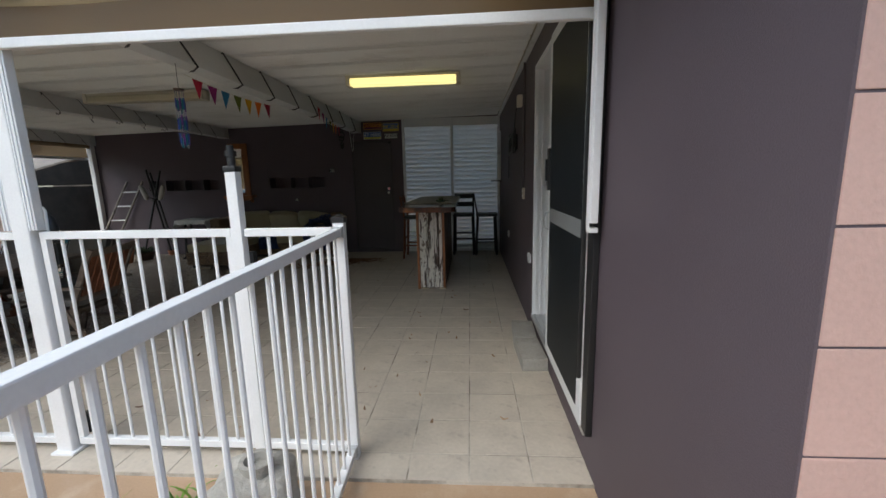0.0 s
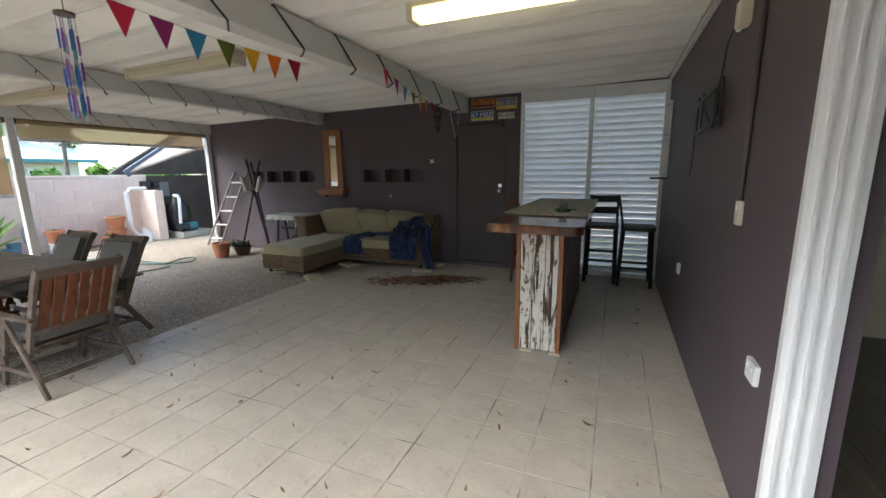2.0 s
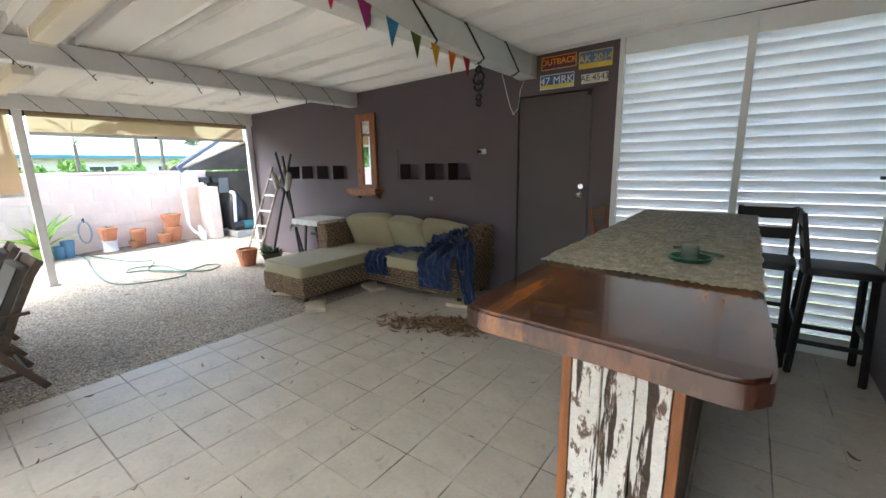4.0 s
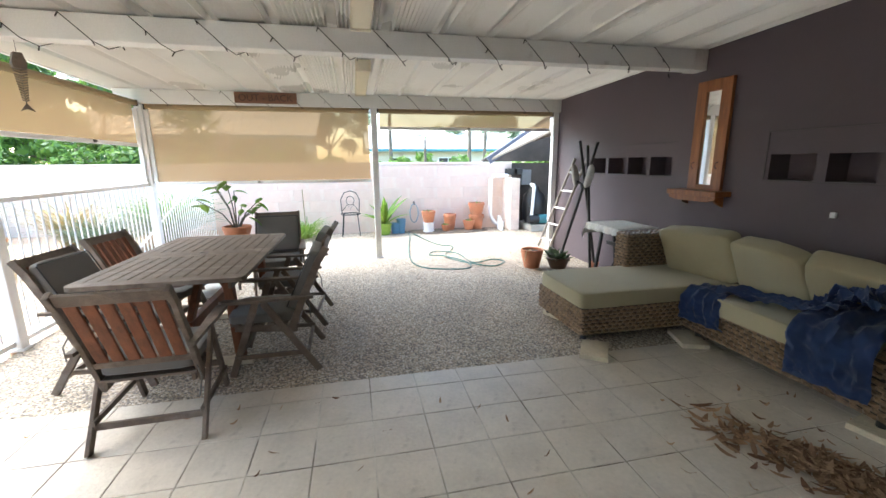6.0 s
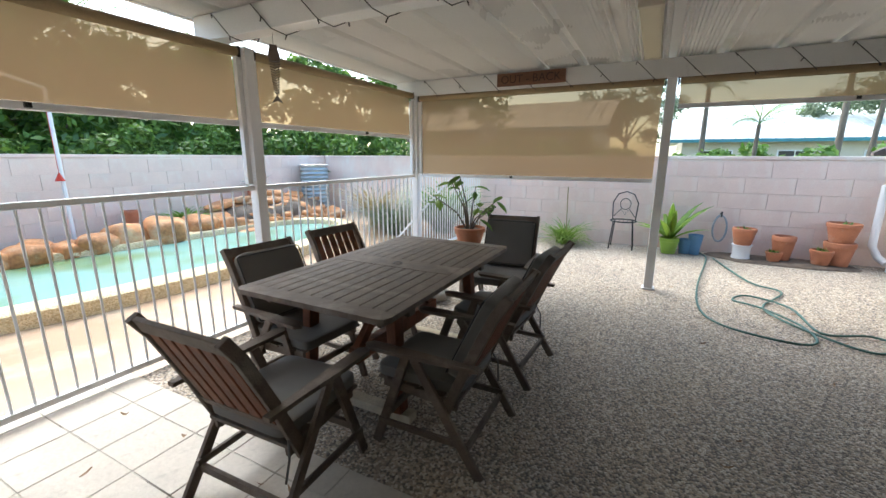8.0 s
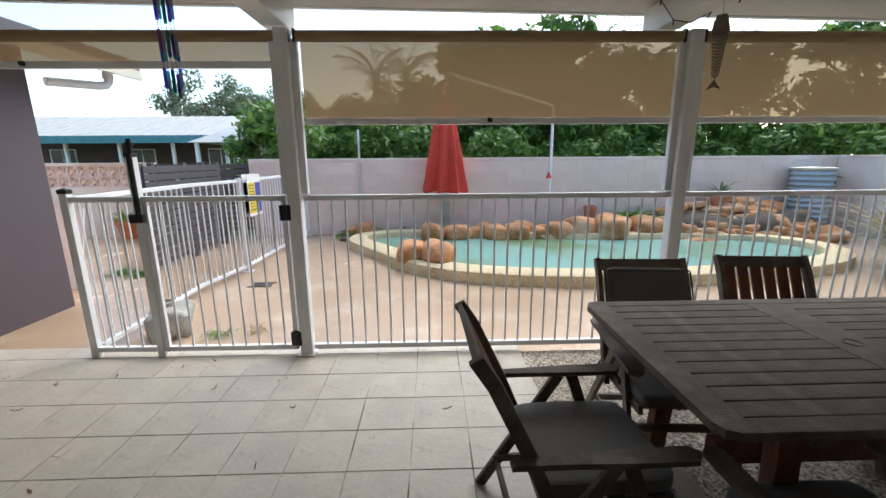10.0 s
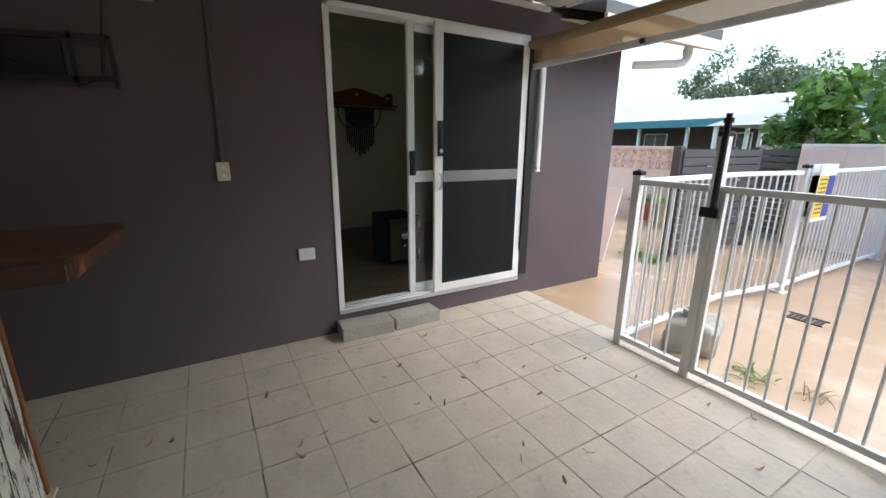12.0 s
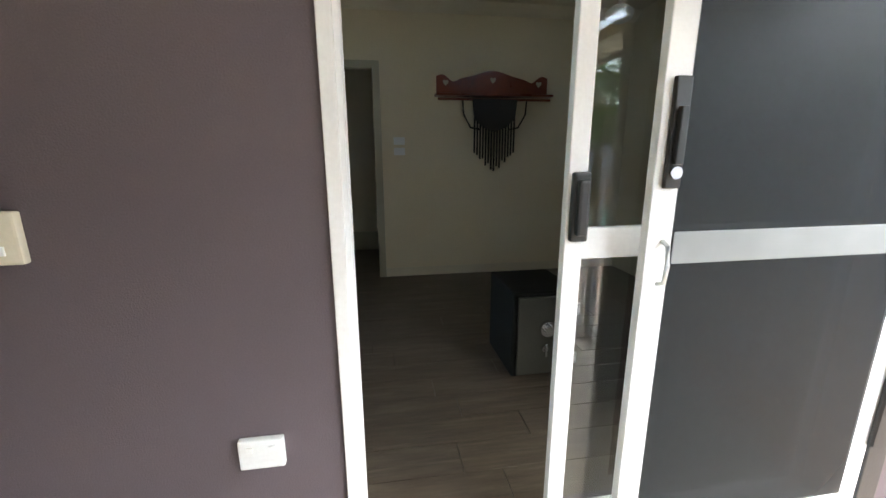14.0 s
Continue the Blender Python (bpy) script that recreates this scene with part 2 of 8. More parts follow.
def bx(bm, x0, x1, y0, y1, z0, z1, bev=0.0, m=None):
    """A box between two corners, its edges bevelled."""
    r = bmesh.ops.create_cube(bm, size=1.0)
    vs = r["verts"]
    for v in vs:
        v.co = Vector(((x0 + x1) / 2 + v.co.x * (x1 - x0), (y0 + y1) / 2 + v.co.y * (y1 - y0), (z0 + z1) / 2 + v.co.z * (z1 - z0)))
    if m is not None:
        bmesh.ops.transform(bm, matrix=m, verts=vs)
    if bev:
        es = list({e for v in vs for e in v.link_edges})
        bmesh.ops.bevel(bm, geom=es, offset=bev, segments=2, affect="EDGES", profile=0.6)
    return bm


def rod(bm, p, q, r=0.02, n=10, r2=None):
    """A round bar from p to q."""
    p, q = Vector(p), Vector(q)
    d = q - p
    m = Matrix.Translation((p + q) / 2) @ d.to_track_quat("Z", "Y").to_matrix().to_4x4()
    bmesh.ops.create_cone(bm, cap_ends=True, segments=n, radius1=r, radius2=r if r2 is None else r2, depth=d.length, matrix=m)
    return bm


def bar(bm, p, q, w, h, bev=0.0, up=(0, 0, 1)):
    """A rectangular bar from p to q, w wide and h deep along up."""
    p, q = Vector(p), Vector(q)
    z = (q - p).normalized()
    x = Vector(up).cross(z)
    x = x.normalized() if x.length > 1e-4 else Vector((1, 0, 0))
    y = z.cross(x)
    m = Matrix.Translation(p) @ Matrix((x, y, z)).transposed().to_4x4()
    return bx(bm, -w / 2, w / 2, -h / 2, h / 2, 0, (q - p).length, bev, m)


def tube(bm, pts, r=0.01, n=6, closed=False):
    """A round tube along points."""
    pts = [Vector(p) for p in pts]
    rings, ref = [], Vector((0.13, 0.27, 0.95))
    k = len(pts)
    for i, p in enumerate(pts):
        a = pts[(i + 1) % k] if (closed or i < k - 1) else p
        b = pts[i - 1] if (closed or i > 0) else p
        t = (a - b).normalized()
        x = t.cross(ref).normalized()
        y = t.cross(x)
        rr = r(i / max(1, k - 1)) if callable(r) else r
        rings.append([bm.verts.new(p + rr * (math.cos(2 * math.pi * j / n) * x + math.sin(2 * math.pi * j / n) * y)) for j in range(n)])
    for i in range(k if closed else k - 1):
        a, b = rings[i], rings[(i + 1) % k]
        for j in range(n):
            bm.faces.new((a[j], a[(j + 1) % n], b[(j + 1) % n], b[j]))
    if not closed:
        bm.faces.new(rings[0][::-1])
        bm.faces.new(rings[-1])
    return bm


def lathe(bm, prof, n=24, c=(0, 0, 0)):
    """A turned body from (radius, height) pairs."""
    rings = [[bm.verts.new((c[0] + r * math.cos(2 * math.pi * j / n), c[1] + r * math.sin(2 * math.pi * j / n), c[2] + z)) for j in range(n)] for r, z in prof]
    for a, b in zip(rings, rings[1:]):
        for j in range(n):
            bm.faces.new((a[j], a[(j + 1) % n], b[(j + 1) % n], b[j]))
    bm.faces.new(rings[0][::-1])
    bm.faces.new(rings[-1])
    return bm


def prism(bm, poly, a0, a1, axis="z"):
    """A flat outline drawn out along an axis."""
    def at(u, v, w):
        return {"z": (u, v, w), "y": (u, w, v), "x": (w, u, v)}[axis]
    lo = [bm.verts.new(at(u, v, a0)) for u, v in poly]
    hi = [bm.verts.new(at(u, v, a1)) for u, v in poly]
    k = len(poly)
    bm.faces.new(lo)
    bm.faces.new(hi[::-1])
    for i in range(k):
        bm.faces.new((lo[i], hi[i], hi[(i + 1) % k], lo[(i + 1) % k]))
    bmesh.ops.recalc_face_normals(bm, faces=bm.faces[:])
    return bm


def puff(bm, c, s, e=0.35, nu=28, nv=16, m=None, wob=0.0, wscale=3.0, seed=0.0):
    """A rounded, stuffed or weathered body: a box with soft shoulders, e towards 1 is an ellipsoid."""
    def pw(a):
        return math.copysign(abs(a) ** e, a)
    rows = []
    for i in range(nv + 1):
        t = -math.pi / 2 + math.pi * i / nv
        row = []
        for j in range(nu):
            u = 2 * math.pi * j / nu
            p = Vector((pw(math.cos(t)) * pw(math.cos(u)) * s[0] / 2, pw(math.cos(t)) * pw(math.sin(u)) * s[1] / 2, pw(math.sin(t)) * s[2] / 2))
            if wob:
                p *= 1 + wob * noise.noise(p * wscale + Vector((seed, seed * 2.3, 0)))
            p += Vector(c)
            row.append(m @ p if m is not None else p)
            if i in (0, nv):
                break
        rows.append([bm.verts.new(p) for p in row])
    for i in range(nv):
        a, b = rows[i], rows[i + 1]
        for j in range(nu):
            k = (j + 1) % nu
            if i == 0:
                bm.faces.new((a[0], b[k], b[j]))
            elif i == nv - 1:
                bm.faces.new((a[j], a[k], b[0]))
            else:
                bm.faces.new((a[j], a[k], b[k], b[j]))
    return bm


def sheet(bm, f, nu, nv, thick=0.0):
    """A curved sheet f(u, v) with thickness."""
    g = [[bm.verts.new(f(i / nu, j / nv)) for j in range(nv + 1)] for i in range(nu + 1)]
    fs = [bm.faces.new((g[i][j], g[i + 1][j], g[i + 1][j + 1], g[i][j + 1])) for i in range(nu) for j in range(nv)]
    if thick:
        bmesh.ops.solidify(bm, geom=fs, thickness=thick)
    return bm


def mesh_of(name, bm, material, smooth=False):
    bmesh.ops.recalc_face_normals(bm, faces=bm.faces[:])
    me = bpy.data.meshes.new(name)
    bm.to_mesh(me)
    bm.free()
    if smooth:
        for p in me.polygons:
            p.use_smooth = True
        me.set_sharp_from_angle(angle=radians(40))
    me.materials.append(material)
    return me


def part(name, bm, material, parent, label="", smooth=False, at=None):
    """One mesh object under a thing or a part."""
    ob = new(name, mesh_of(name, bm, material, smooth))
    ob.parent = parent
    if at is not None:
        ob.matrix_basis = at
    return tagged(ob, label=label)


def thing(name, at, label, category, group="", kind=""):
    """An Empty at the base of a thing."""
    ob = new(name)
    ob.empty_display_size = 0.1
    ob.matrix_basis = at
    return tagged(ob, label, category, group, kind)


def solid(name, bm, material, label, category, group="", kind="", smooth=False, at=None):
    """A thing that is one mesh."""
    ob = new(name, mesh_of(name, bm, material, smooth))
    if at is not None:
        ob.matrix_basis = at
    return tagged(ob, label, category, group, kind)


def structure(name, bm, material, label="", smooth=False):
    return tagged(new(name, mesh_of(name, bm, material, smooth)), label=label, kind="structure")


# ---- the large structure ----
BW, HW, FY, EX = 7.92, 0.845, 1.905, -7.27      # back wall, house wall, fence line, outer edge of the roof
DY0, DY1, DZ0, DZ1 = 1.885, 3.64, 0.16, 2.32   # the sliding door's opening


def roof_z(x):
    return 2.56 + 0.0174 * (x - HW)


# blinds: tan mesh, half see-through
def blind_material():
    m = bpy.data.materials.new("tan_blind_mesh")
    m.use_nodes = True
    nt, b = m.node_tree, m.node_tree.nodes["Principled BSDF"]
    b.inputs["Base Color"].default_value = (0.30, 0.20, 0.105, 1)
    b.inputs["Roughness"].default_value = 0.35
    tl = nt.nodes.new("ShaderNodeBsdfTranslucent")
    tl.inputs[0].default_value = (0.27, 0.175, 0.095, 1)
    tr = nt.nodes.new("ShaderNodeBsdfTransparent")
    tr.inputs[0].default_value = (0.42, 0.34, 0.23, 1)
    a = nt.nodes.new("ShaderNodeMixShader")
    a.inputs[0].default_value = 0.55
    c = nt.nodes.new("ShaderNodeMixShader")
    c.inputs[0].default_value = 0.27
    nt.links.new(b.outputs[0], a.inputs[1])
    nt.links.new(tl.outputs[0], a.inputs[2])
    nt.links.new(a.outputs[0], c.inputs[1])
    nt.links.new(tr.outputs[0], c.inputs[2])
    nt.links.new(c.outputs[0], nt.nodes["Material Output"].inputs[0])
    return m


M["blind"] = blind_material()

# ground to the horizon
structure("ground", bx(bm_new(), -400, 400, -400, 400, -0.6, -0.10), M["lawn"], "dusty ground with thin grass around the house")

# floor slab under the tiles; the tiles themselves come last in the file
FE, PE = 1.735, -3.555
floor = structure("floor", bx(bm_new(), PE, HW, FE, BW, -0.14, -0.0035), M["grout"], "beige square floor tiles with dark joints, leaf litter")
bm = bm_new()
bx(bm, -9.75, PE, FY + 0.03, BW + 3.0, -0.14, -0.004)
bx(bm, -9.75, -7.35, BW, BW + 3.0, -0.139, -0.006)
structure("pavement", bm, M["pebble"], "grey-brown exposed pebble concrete under the table")

# pool deck with the pool's hole cut out by building it round the rim
POOL = [(-1.75, -2.15), (-2.25, -1.35), (-2.95, -0.45), (-3.9, -0.02), (-5.2, 0.10), (-6.4, 0.02), (-7.6, -0.2), (-8.5, -0.65), (-8.75, -1.3), (-8.3, -1.85),
        (-7.2, -2.05), (-6.0, -2.1), (-4.9, -2.25), (-3.9, -2.45), (-2.9, -2.6), (-2.1, -2.55)]


def smooth_loop(pts, k=5):
    """A closed, rounded outline through points."""
    out, n = [], len(pts)
    for i in range(n):
        p0, p1, p2, p3 = (Vector(pts[(i + d) % n]) for d in (-1, 0, 1, 2))
        for j in range(k):
            t = j / k
            out.append(0.5 * (2 * p1 + (p2 - p0) * t + (2 * p0 - 5 * p1 + 4 * p2 - p3) * t * t + (3 * p1 - p0 - 3 * p2 + p3) * t ** 3))
    return out


RIM = smooth_loop(POOL)


def grown(loop, d):
    """The outline moved outwards by d."""
    n, out = len(loop), []
    for i in range(n):
        t = (loop[(i + 1) % n] - loop[i - 1]).normalized()
        out.append(loop[i] + d * Vector((t.y, -t.x)))
    return out


def area(loop):
    return sum(a.x * b.y - b.x * a.y for a, b in zip(loop, loop[1:] + loop[:1])) / 2


SIGN = 1 if area(RIM) > 0 else -1
OUT = grown(RIM, SIGN * 0.30)


def deck_mesh():
    """The paved deck: a sheet with the pool's outline left open."""
    bm = bm_new()
    ring = [bm.verts.new((p.x, p.y, -0.02)) for p in grown(RIM, SIGN * 0.15)]
    box = [(-11.0, -3.25), (9.0, -3.25), (9.0, FE), (PE, FE), (PE, FY + 0.03), (-11.0, FY + 0.03)]
    edge = [bm.verts.new((x, y, -0.02)) for x, y in box]
    es = [bm.edges.new((ring[i], ring[(i + 1) % len(ring)])) for i in range(len(ring))]
    es += [bm.edges.new((edge[i], edge[(i + 1) % len(edge)])) for i in range(len(edge))]
    bmesh.ops.triangle_fill(bm, use_beauty=True, edges=es)
    r = bmesh.ops.extrude_face_region(bm, geom=bm.faces[:])
    for v in r["geom"]:
        if isinstance(v, bmesh.types.BMVert):
            v.co.z -= 0.12
    return bm


structure("pool_deck", deck_mesh(), M["deck"], "worn orange-brown painted concrete pool deck, damp in patches")

# house wall with the door's opening
bm = bm_new()
bx(bm, HW, HW + 0.20, 0.690, DY0, -0.14, 2.54)
bx(bm, HW, HW + 0.20, DY1, BW, -0.14, 2.75)
bx(bm, HW, HW + 0.20, DY0, DY1, DZ1, 2.75)
bx(bm, HW, HW + 0.20, DY0, DY1, -0.14, DZ0)
structure("wall_house", bm, M["plum"], "dark plum-grey rendered house wall")

# back wall with the two rows of niches, the flush door and the louvred opening
NICHES = [(-3.67, -3.33), (-3.25, -2.95), (-2.89, -2.56), (-6.20, -5.90), (-5.84, -5.50), (-5.44, -5.11), (-5.05, -4.72)]
NZ0, NZ1 = 1.30, 1.50
bm = bm_new()
bx(bm, -7.33, -2.0, BW, BW + 0.25, -0.14, NZ0)
bx(bm, -7.33, -2.0, BW, BW + 0.25, NZ1, 2.75)
cuts = sorted(NICHES)
x = -7.33
for a, b in cuts:
    bx(bm, x, a, BW, BW + 0.25, NZ0, NZ1)
    x = b
bx(bm, x, -2.0, BW, BW + 0.25, NZ0, NZ1)
for a, b in cuts:
    bx(bm, a, b, BW + 0.20, BW + 0.25, NZ0, NZ1)
bx(bm, -2.0, -1.985, BW, BW + 0.25, -0.14, 2.75)
bx(bm, -1.985, -1.215, BW, BW + 0.25, 2.16, 2.75)
bx(bm, -1.985, -1.215, BW, BW + 0.25, -0.14, 0.06)
bx(bm, -1.215, -1.0, BW, BW + 0.25, -0.14, 2.75)
bx(bm, -1.0, HW, BW, BW + 0.25, 2.54, 2.75)
bx(bm, -1.0, HW, BW, BW + 0.25, -0.14, 0.0)
bx(bm, -1.985, -1.215, BW + 0.10, BW + 0.25, 0.06, 2.16)
structure("wall_back", bm, M["plum"], "dark plum-grey rendered wall with small niches")

# ceiling: fine corrugation between flat ribs, running out from the house
bm = bm_new()
prof = []
y, pitch = 1.62, 0.418
while y < BW:
    prof += [(y, 0.060), (y + 0.010, 0.0)]
    for k in range(40):
        yy = y + 0.016 + 0.312 * k / 40
        prof.append((yy, 0.013 - 0.013 * math.cos(2 * math.pi * k / 4)))
    prof += [(y + 0.335, 0.0), (y + 0.345, 0.060)]
    y += pitch
prof = [(a, b) for a, b in prof if a < BW]
prev = None
for a, b in prof:
    row = [bm.verts.new((x, a, roof_z(x) + b)) for x in (-7.62, -4.5, -1.9, 0.80)]
    if prev:
        for i in range(3):
            bm.faces.new((prev[i], prev[i + 1], row[i + 1], row[i]))
    prev = row
structure("ceiling", bm, M["ceiling"], "off-white ribbed metal ceiling sheets")
bm = bm_new()
prism(bm, [(-7.66, roof_z(-7.66) + 0.062), (HW, roof_z(HW) + 0.062), (HW, roof_z(HW) + 0.10), (-7.66, roof_z(-7.66) + 0.10)], 1.60, BW + 0.1, "y")
structure("roof", bm, M["cream"], "flat metal patio roof")
bm = bm_new()
prism(bm, [(-7.66, roof_z(-7.66) - 0.012), (HW - 0.12, roof_z(HW) - 0.012), (HW - 0.12, roof_z(HW) + 0.11), (-7.66, roof_z(-7.66) + 0.11)], 1.585, 1.62, "y")
bx(bm, -7.68, -7.62, 1.585, BW, roof_z(-7.66) - 0.02, roof_z(-7.66) + 0.10)
structure("fascia", bm, M["white"], "white metal roof edge flashing")
bm = bm_new()
bx(bm, HW - 0.035, HW - 0.002, 1.7, BW - 0.002, roof_z(HW) - 0.04, roof_z(HW))
structure("trim", bm, M["whitegrey"], "off-white channel along the ceiling")

# beams along the roof
for name, x0, x1, z0, z1, label in (("beam_1", -1.95, -1.79, 2.31, roof_z(-1.9) - 0.001, "off-white boxed roof beam"), ("beam_2", -4.56, -4.42, 2.29, roof_z(-4.5) - 0.001, "off-white boxed roof beam"),
                                    ("beam_3", -7.31, -7.20, 2.235, roof_z(-7.25) - 0.001, "off-white roof edge beam")):
    bm = bm_new()
    bx(bm, x0, x1, 1.66, BW - 0.001, z0, z1, 0.008)
    bx(bm, x0 - 0.006, x1 + 0.006, BW - 0.14, BW - 0.004, z0 - 0.005, z1)
    structure(name, bm, M["whitegrey"], label)

# the room behind the door
RX = 4.0
bm = bm_new()
bx(bm, RX, RX + 0.12, 0.9, 3.53, -0.1, 2.78)
bx(bm, RX, RX + 0.12, 3.53, 4.3, 2.20, 2.78)
bx(bm, RX, RX + 0.12, 4.3, 5.12, -0.1, 2.78)
bx(bm, RX, RX + 0.12, 5.12, 6.0, -0.1, 0.3)
bx(bm, RX, RX + 0.12, 5.12, 6.0, 2.45, 2.78)
bx(bm, HW + 0.20, RX + 0.12, 6.0, 6.1, -0.1, 2.78)
bx(bm, HW + 0.20, RX, 0.87, 0.9, -0.1, 2.78)
bx(bm, HW + 0.2, HW + 0.212, 0.9, DY0 - 0.03, 0.15, 2.72)
bx(bm, HW + 0.2, HW + 0.212, DY1 + 0.03, 6.0, 0.15, 2.72)
structure("wall_room", bm, mat("room_wall_paint", (0.72, 0.645, 0.50), 0.7, var=0.05, scale=1, bump=0.04), "pale olive-cream painted room walls")
bm = bm_new()
bx(bm, RX + 1.3, RX + 1.4, 2.8, 5.0, -0.1, 2.78)
bx(bm, RX + 0.12, RX + 1.3, 2.7, 2.8, -0.1, 2.78)
bx(bm, RX + 0.12, RX + 1.3, 5.0, 5.1, -0.1, 2.78)
structure("wall_hall", bm, M["cream"], "cream hallway walls behind the room")
structure("ceiling_room", bx(bm_new(), HW + 0.2, RX + 1.4, 0.87, 6.1, 2.78, 2.84), M["cream"], "plain pale ceiling")
bm = bm_new()
prism(bm, [(RX - 0.09, 2.78), (RX, 2.78), (RX, 2.69), (RX - 0.03, 2.71), (RX - 0.07, 2.75)], 0.9, 6.0, "y")
structure("cornice", bm, M["cream"], "curved plaster cornice")
roomfloor = structure("floor_room", bx(bm_new(), HW + 0.2, RX + 1.3, 0.9, 6.0, 0.0, 0.140), mat("dark_floor_gap", (0.03, 0.025, 0.02), 0.8), "grey-brown timber-look plank floor")
wood = stain(mat("grey_brown_plank", (0.095, 0.074, 0.055), 0.38, var=0.3, scale=3, bump=0.05, fine=60, stretch=(14, 1.2, 6)), 3, (0.17, 0.14, 0.11), 0.50, 0.72, (8, 0.8, 1))
rng = random.Random(4)
for i in range(16):
    y0 = 0.9 - rng.random() * 1.2
    while y0 < 6.0:
        a, b = max(0.9, y0), min(6.0, y0 + 1.22)
        if b - a > 0.06:
            bm = bm_new()
            bx(bm, HW + 0.2 + 0.18 * i + 0.001, HW + 0.2 + 0.18 * i + 0.178, a + 0.001, b - 0.001, 0.1395, 0.152)
            part("plank", bm, wood, roomfloor)
        y0 += 1.222
bm = bm_new()
bx(bm, HW + 0.2 + 2.88, RX + 1.29, 0.9, 6.0, 0.1397, 0.151)
part("plank_rest", bm, wood, roomfloor)
bm = bm_new()
bx(bm, RX - 0.012, RX - 0.001, 0.91, 3.47, 0.152, 0.245, 0.003)
structure("baseboard", bm, M["cream"], "painted skirting board")
bm = bm_new()
bx(bm, RX - 0.02, RX - 0.0005, 3.47, 3.54, 0.152, 2.26, 0.004)
bx(bm, RX - 0.02, RX - 0.0005, 3.54, 4.3, 2.19, 2.26, 0.004)
bx(bm, RX + 1.28, RX + 1.299, 2.82, 4.98, 0.152, 0.40, 0.003)
structure("trim_room", bm, mat("architrave_paint", (0.40, 0.37, 0.29), 0.5, var=0.06), "painted door architrave")

# side of the house: pink blocks beyond the corner
bm = bm_new()
prism(bm, [(HW + 0.012, -0.14), (6.0, -0.14), (6.0, 4.2), (HW + 0.012, 2.5)], 0.695, 0.867, "y")
housewall = structure("wall_side", bm, M["pinkblock"], "pink painted block wall at the corner of the house")
block_mesh = {}
for r in range(16):
    xx = HW - 0.004 + (0.0 if r % 2 else -0.0)
    z0 = -0.06 + 0.2 * r
    first = 0.39 if r % 2 else 0.195
    k = 0
    while xx < 3.0 and z0 + 0.2 < 2.46 + 0.33 * (xx - HW):
        w = first if k == 0 else 0.39
        key = round(w, 3)
        if key not in block_mesh:
            b2 = bm_new()
            bx(b2, 0, w - 0.005, 0, 0.012, 0, 0.195, 0.002)
            block_mesh[key] = mesh_of("block", b2, M["pinkblock"])
        o = new("block", block_mesh[key])
        o.parent = housewall
        o.location = (xx + 0.01, 0.6865, z0)
        xx += w
        k += 1

# eave of the house above the corner
bm = bm_new()
prism(bm, [(0.36, 2.43), (6.2, 4.36), (6.2, 4.46), (0.36, 2.53)], -0.16, 1.55, "y")
structure("roof_house", bm, M["greyfence"], "dark grey house roof edge")
bm = bm_new()
prism(bm, [(0.34, 2.33), (0.37, 2.33), (6.2, 4.25), (6.2, 4.355), (0.34, 2.42)], -0.15, -0.12, "y")
bx(bm, 0.34, 0.37, -0.12, 1.55, 2.33, 2.428)
prism(bm, [(0.372, 2.34), (6.0, 4.19), (6.0, 4.21), (0.372, 2.36)], -0.118, 0.685, "y")
prism(bm, [(0.372, 2.34), (HW, 2.487), (HW, 2.507), (0.372, 2.36)], 0.686, 1.55, "y")
structure("eave", bm, M["cream"], "cream soffit and fascia of the house eave")
bm = bm_new()
tube(bm, [(0.52, 0.12, 2.38), (0.52, 0.12, 2.27), (0.535, 0.14, 2.235), (0.57, 0.20, 2.22), (0.78, 0.575, 2.20)], 0.04, 12)
rod(bm, (0.52, 0.12, 2.30), (0.52, 0.12, 2.36), 0.048, 14)
solid("downpipe", bm, M["white"], "white plastic downpipe running from the eave to the wall", "downpipe", smooth=True)

# garden walls
WT, WX = 1.45, -9.75
bm = bm_new()
bx(bm, -11.2, 0.62, -3.45, -3.262, -0.14, WT - 0.03)
poolwall = structure("wall_pool", bm, M["pinkwall"], "pale pink flaking painted block wall behind the pool")
bm = bm_new()
bx(bm, -11.2, 0.62, -3.46, -3.245, WT - 0.03, WT + 0.02, 0.008)
structure("coping_pool_wall", bm, M["pinkwall"], "pink painted wall capping")
bm = bm_new()
bx(bm, WX - 0.2, WX - 0.012, 1.9, 8.12, -0.14, WT - 0.03)
bx(bm, -11.2, -11.012, -3.25, 2.1, -0.14, WT - 0.03)
bx(bm, -11.012, WX - 0.2, 1.9, 2.1, -0.14, WT - 0.03)
yardwall = structure("wall_yard", bm, M["pinkwall"], "pale pink painted block wall of the yard")
bm = bm_new()
bx(bm, WX - 0.21, WX + 0.005, 1.89, 8.12, WT - 0.03, WT + 0.02, 0.008)
bx(bm, -11.21, -10.995, -3.24, 2.1, WT - 0.03, WT + 0.02, 0.008)
structure("coping_yard_wall", bm, M["pinkwall"], "pale painted wall capping")


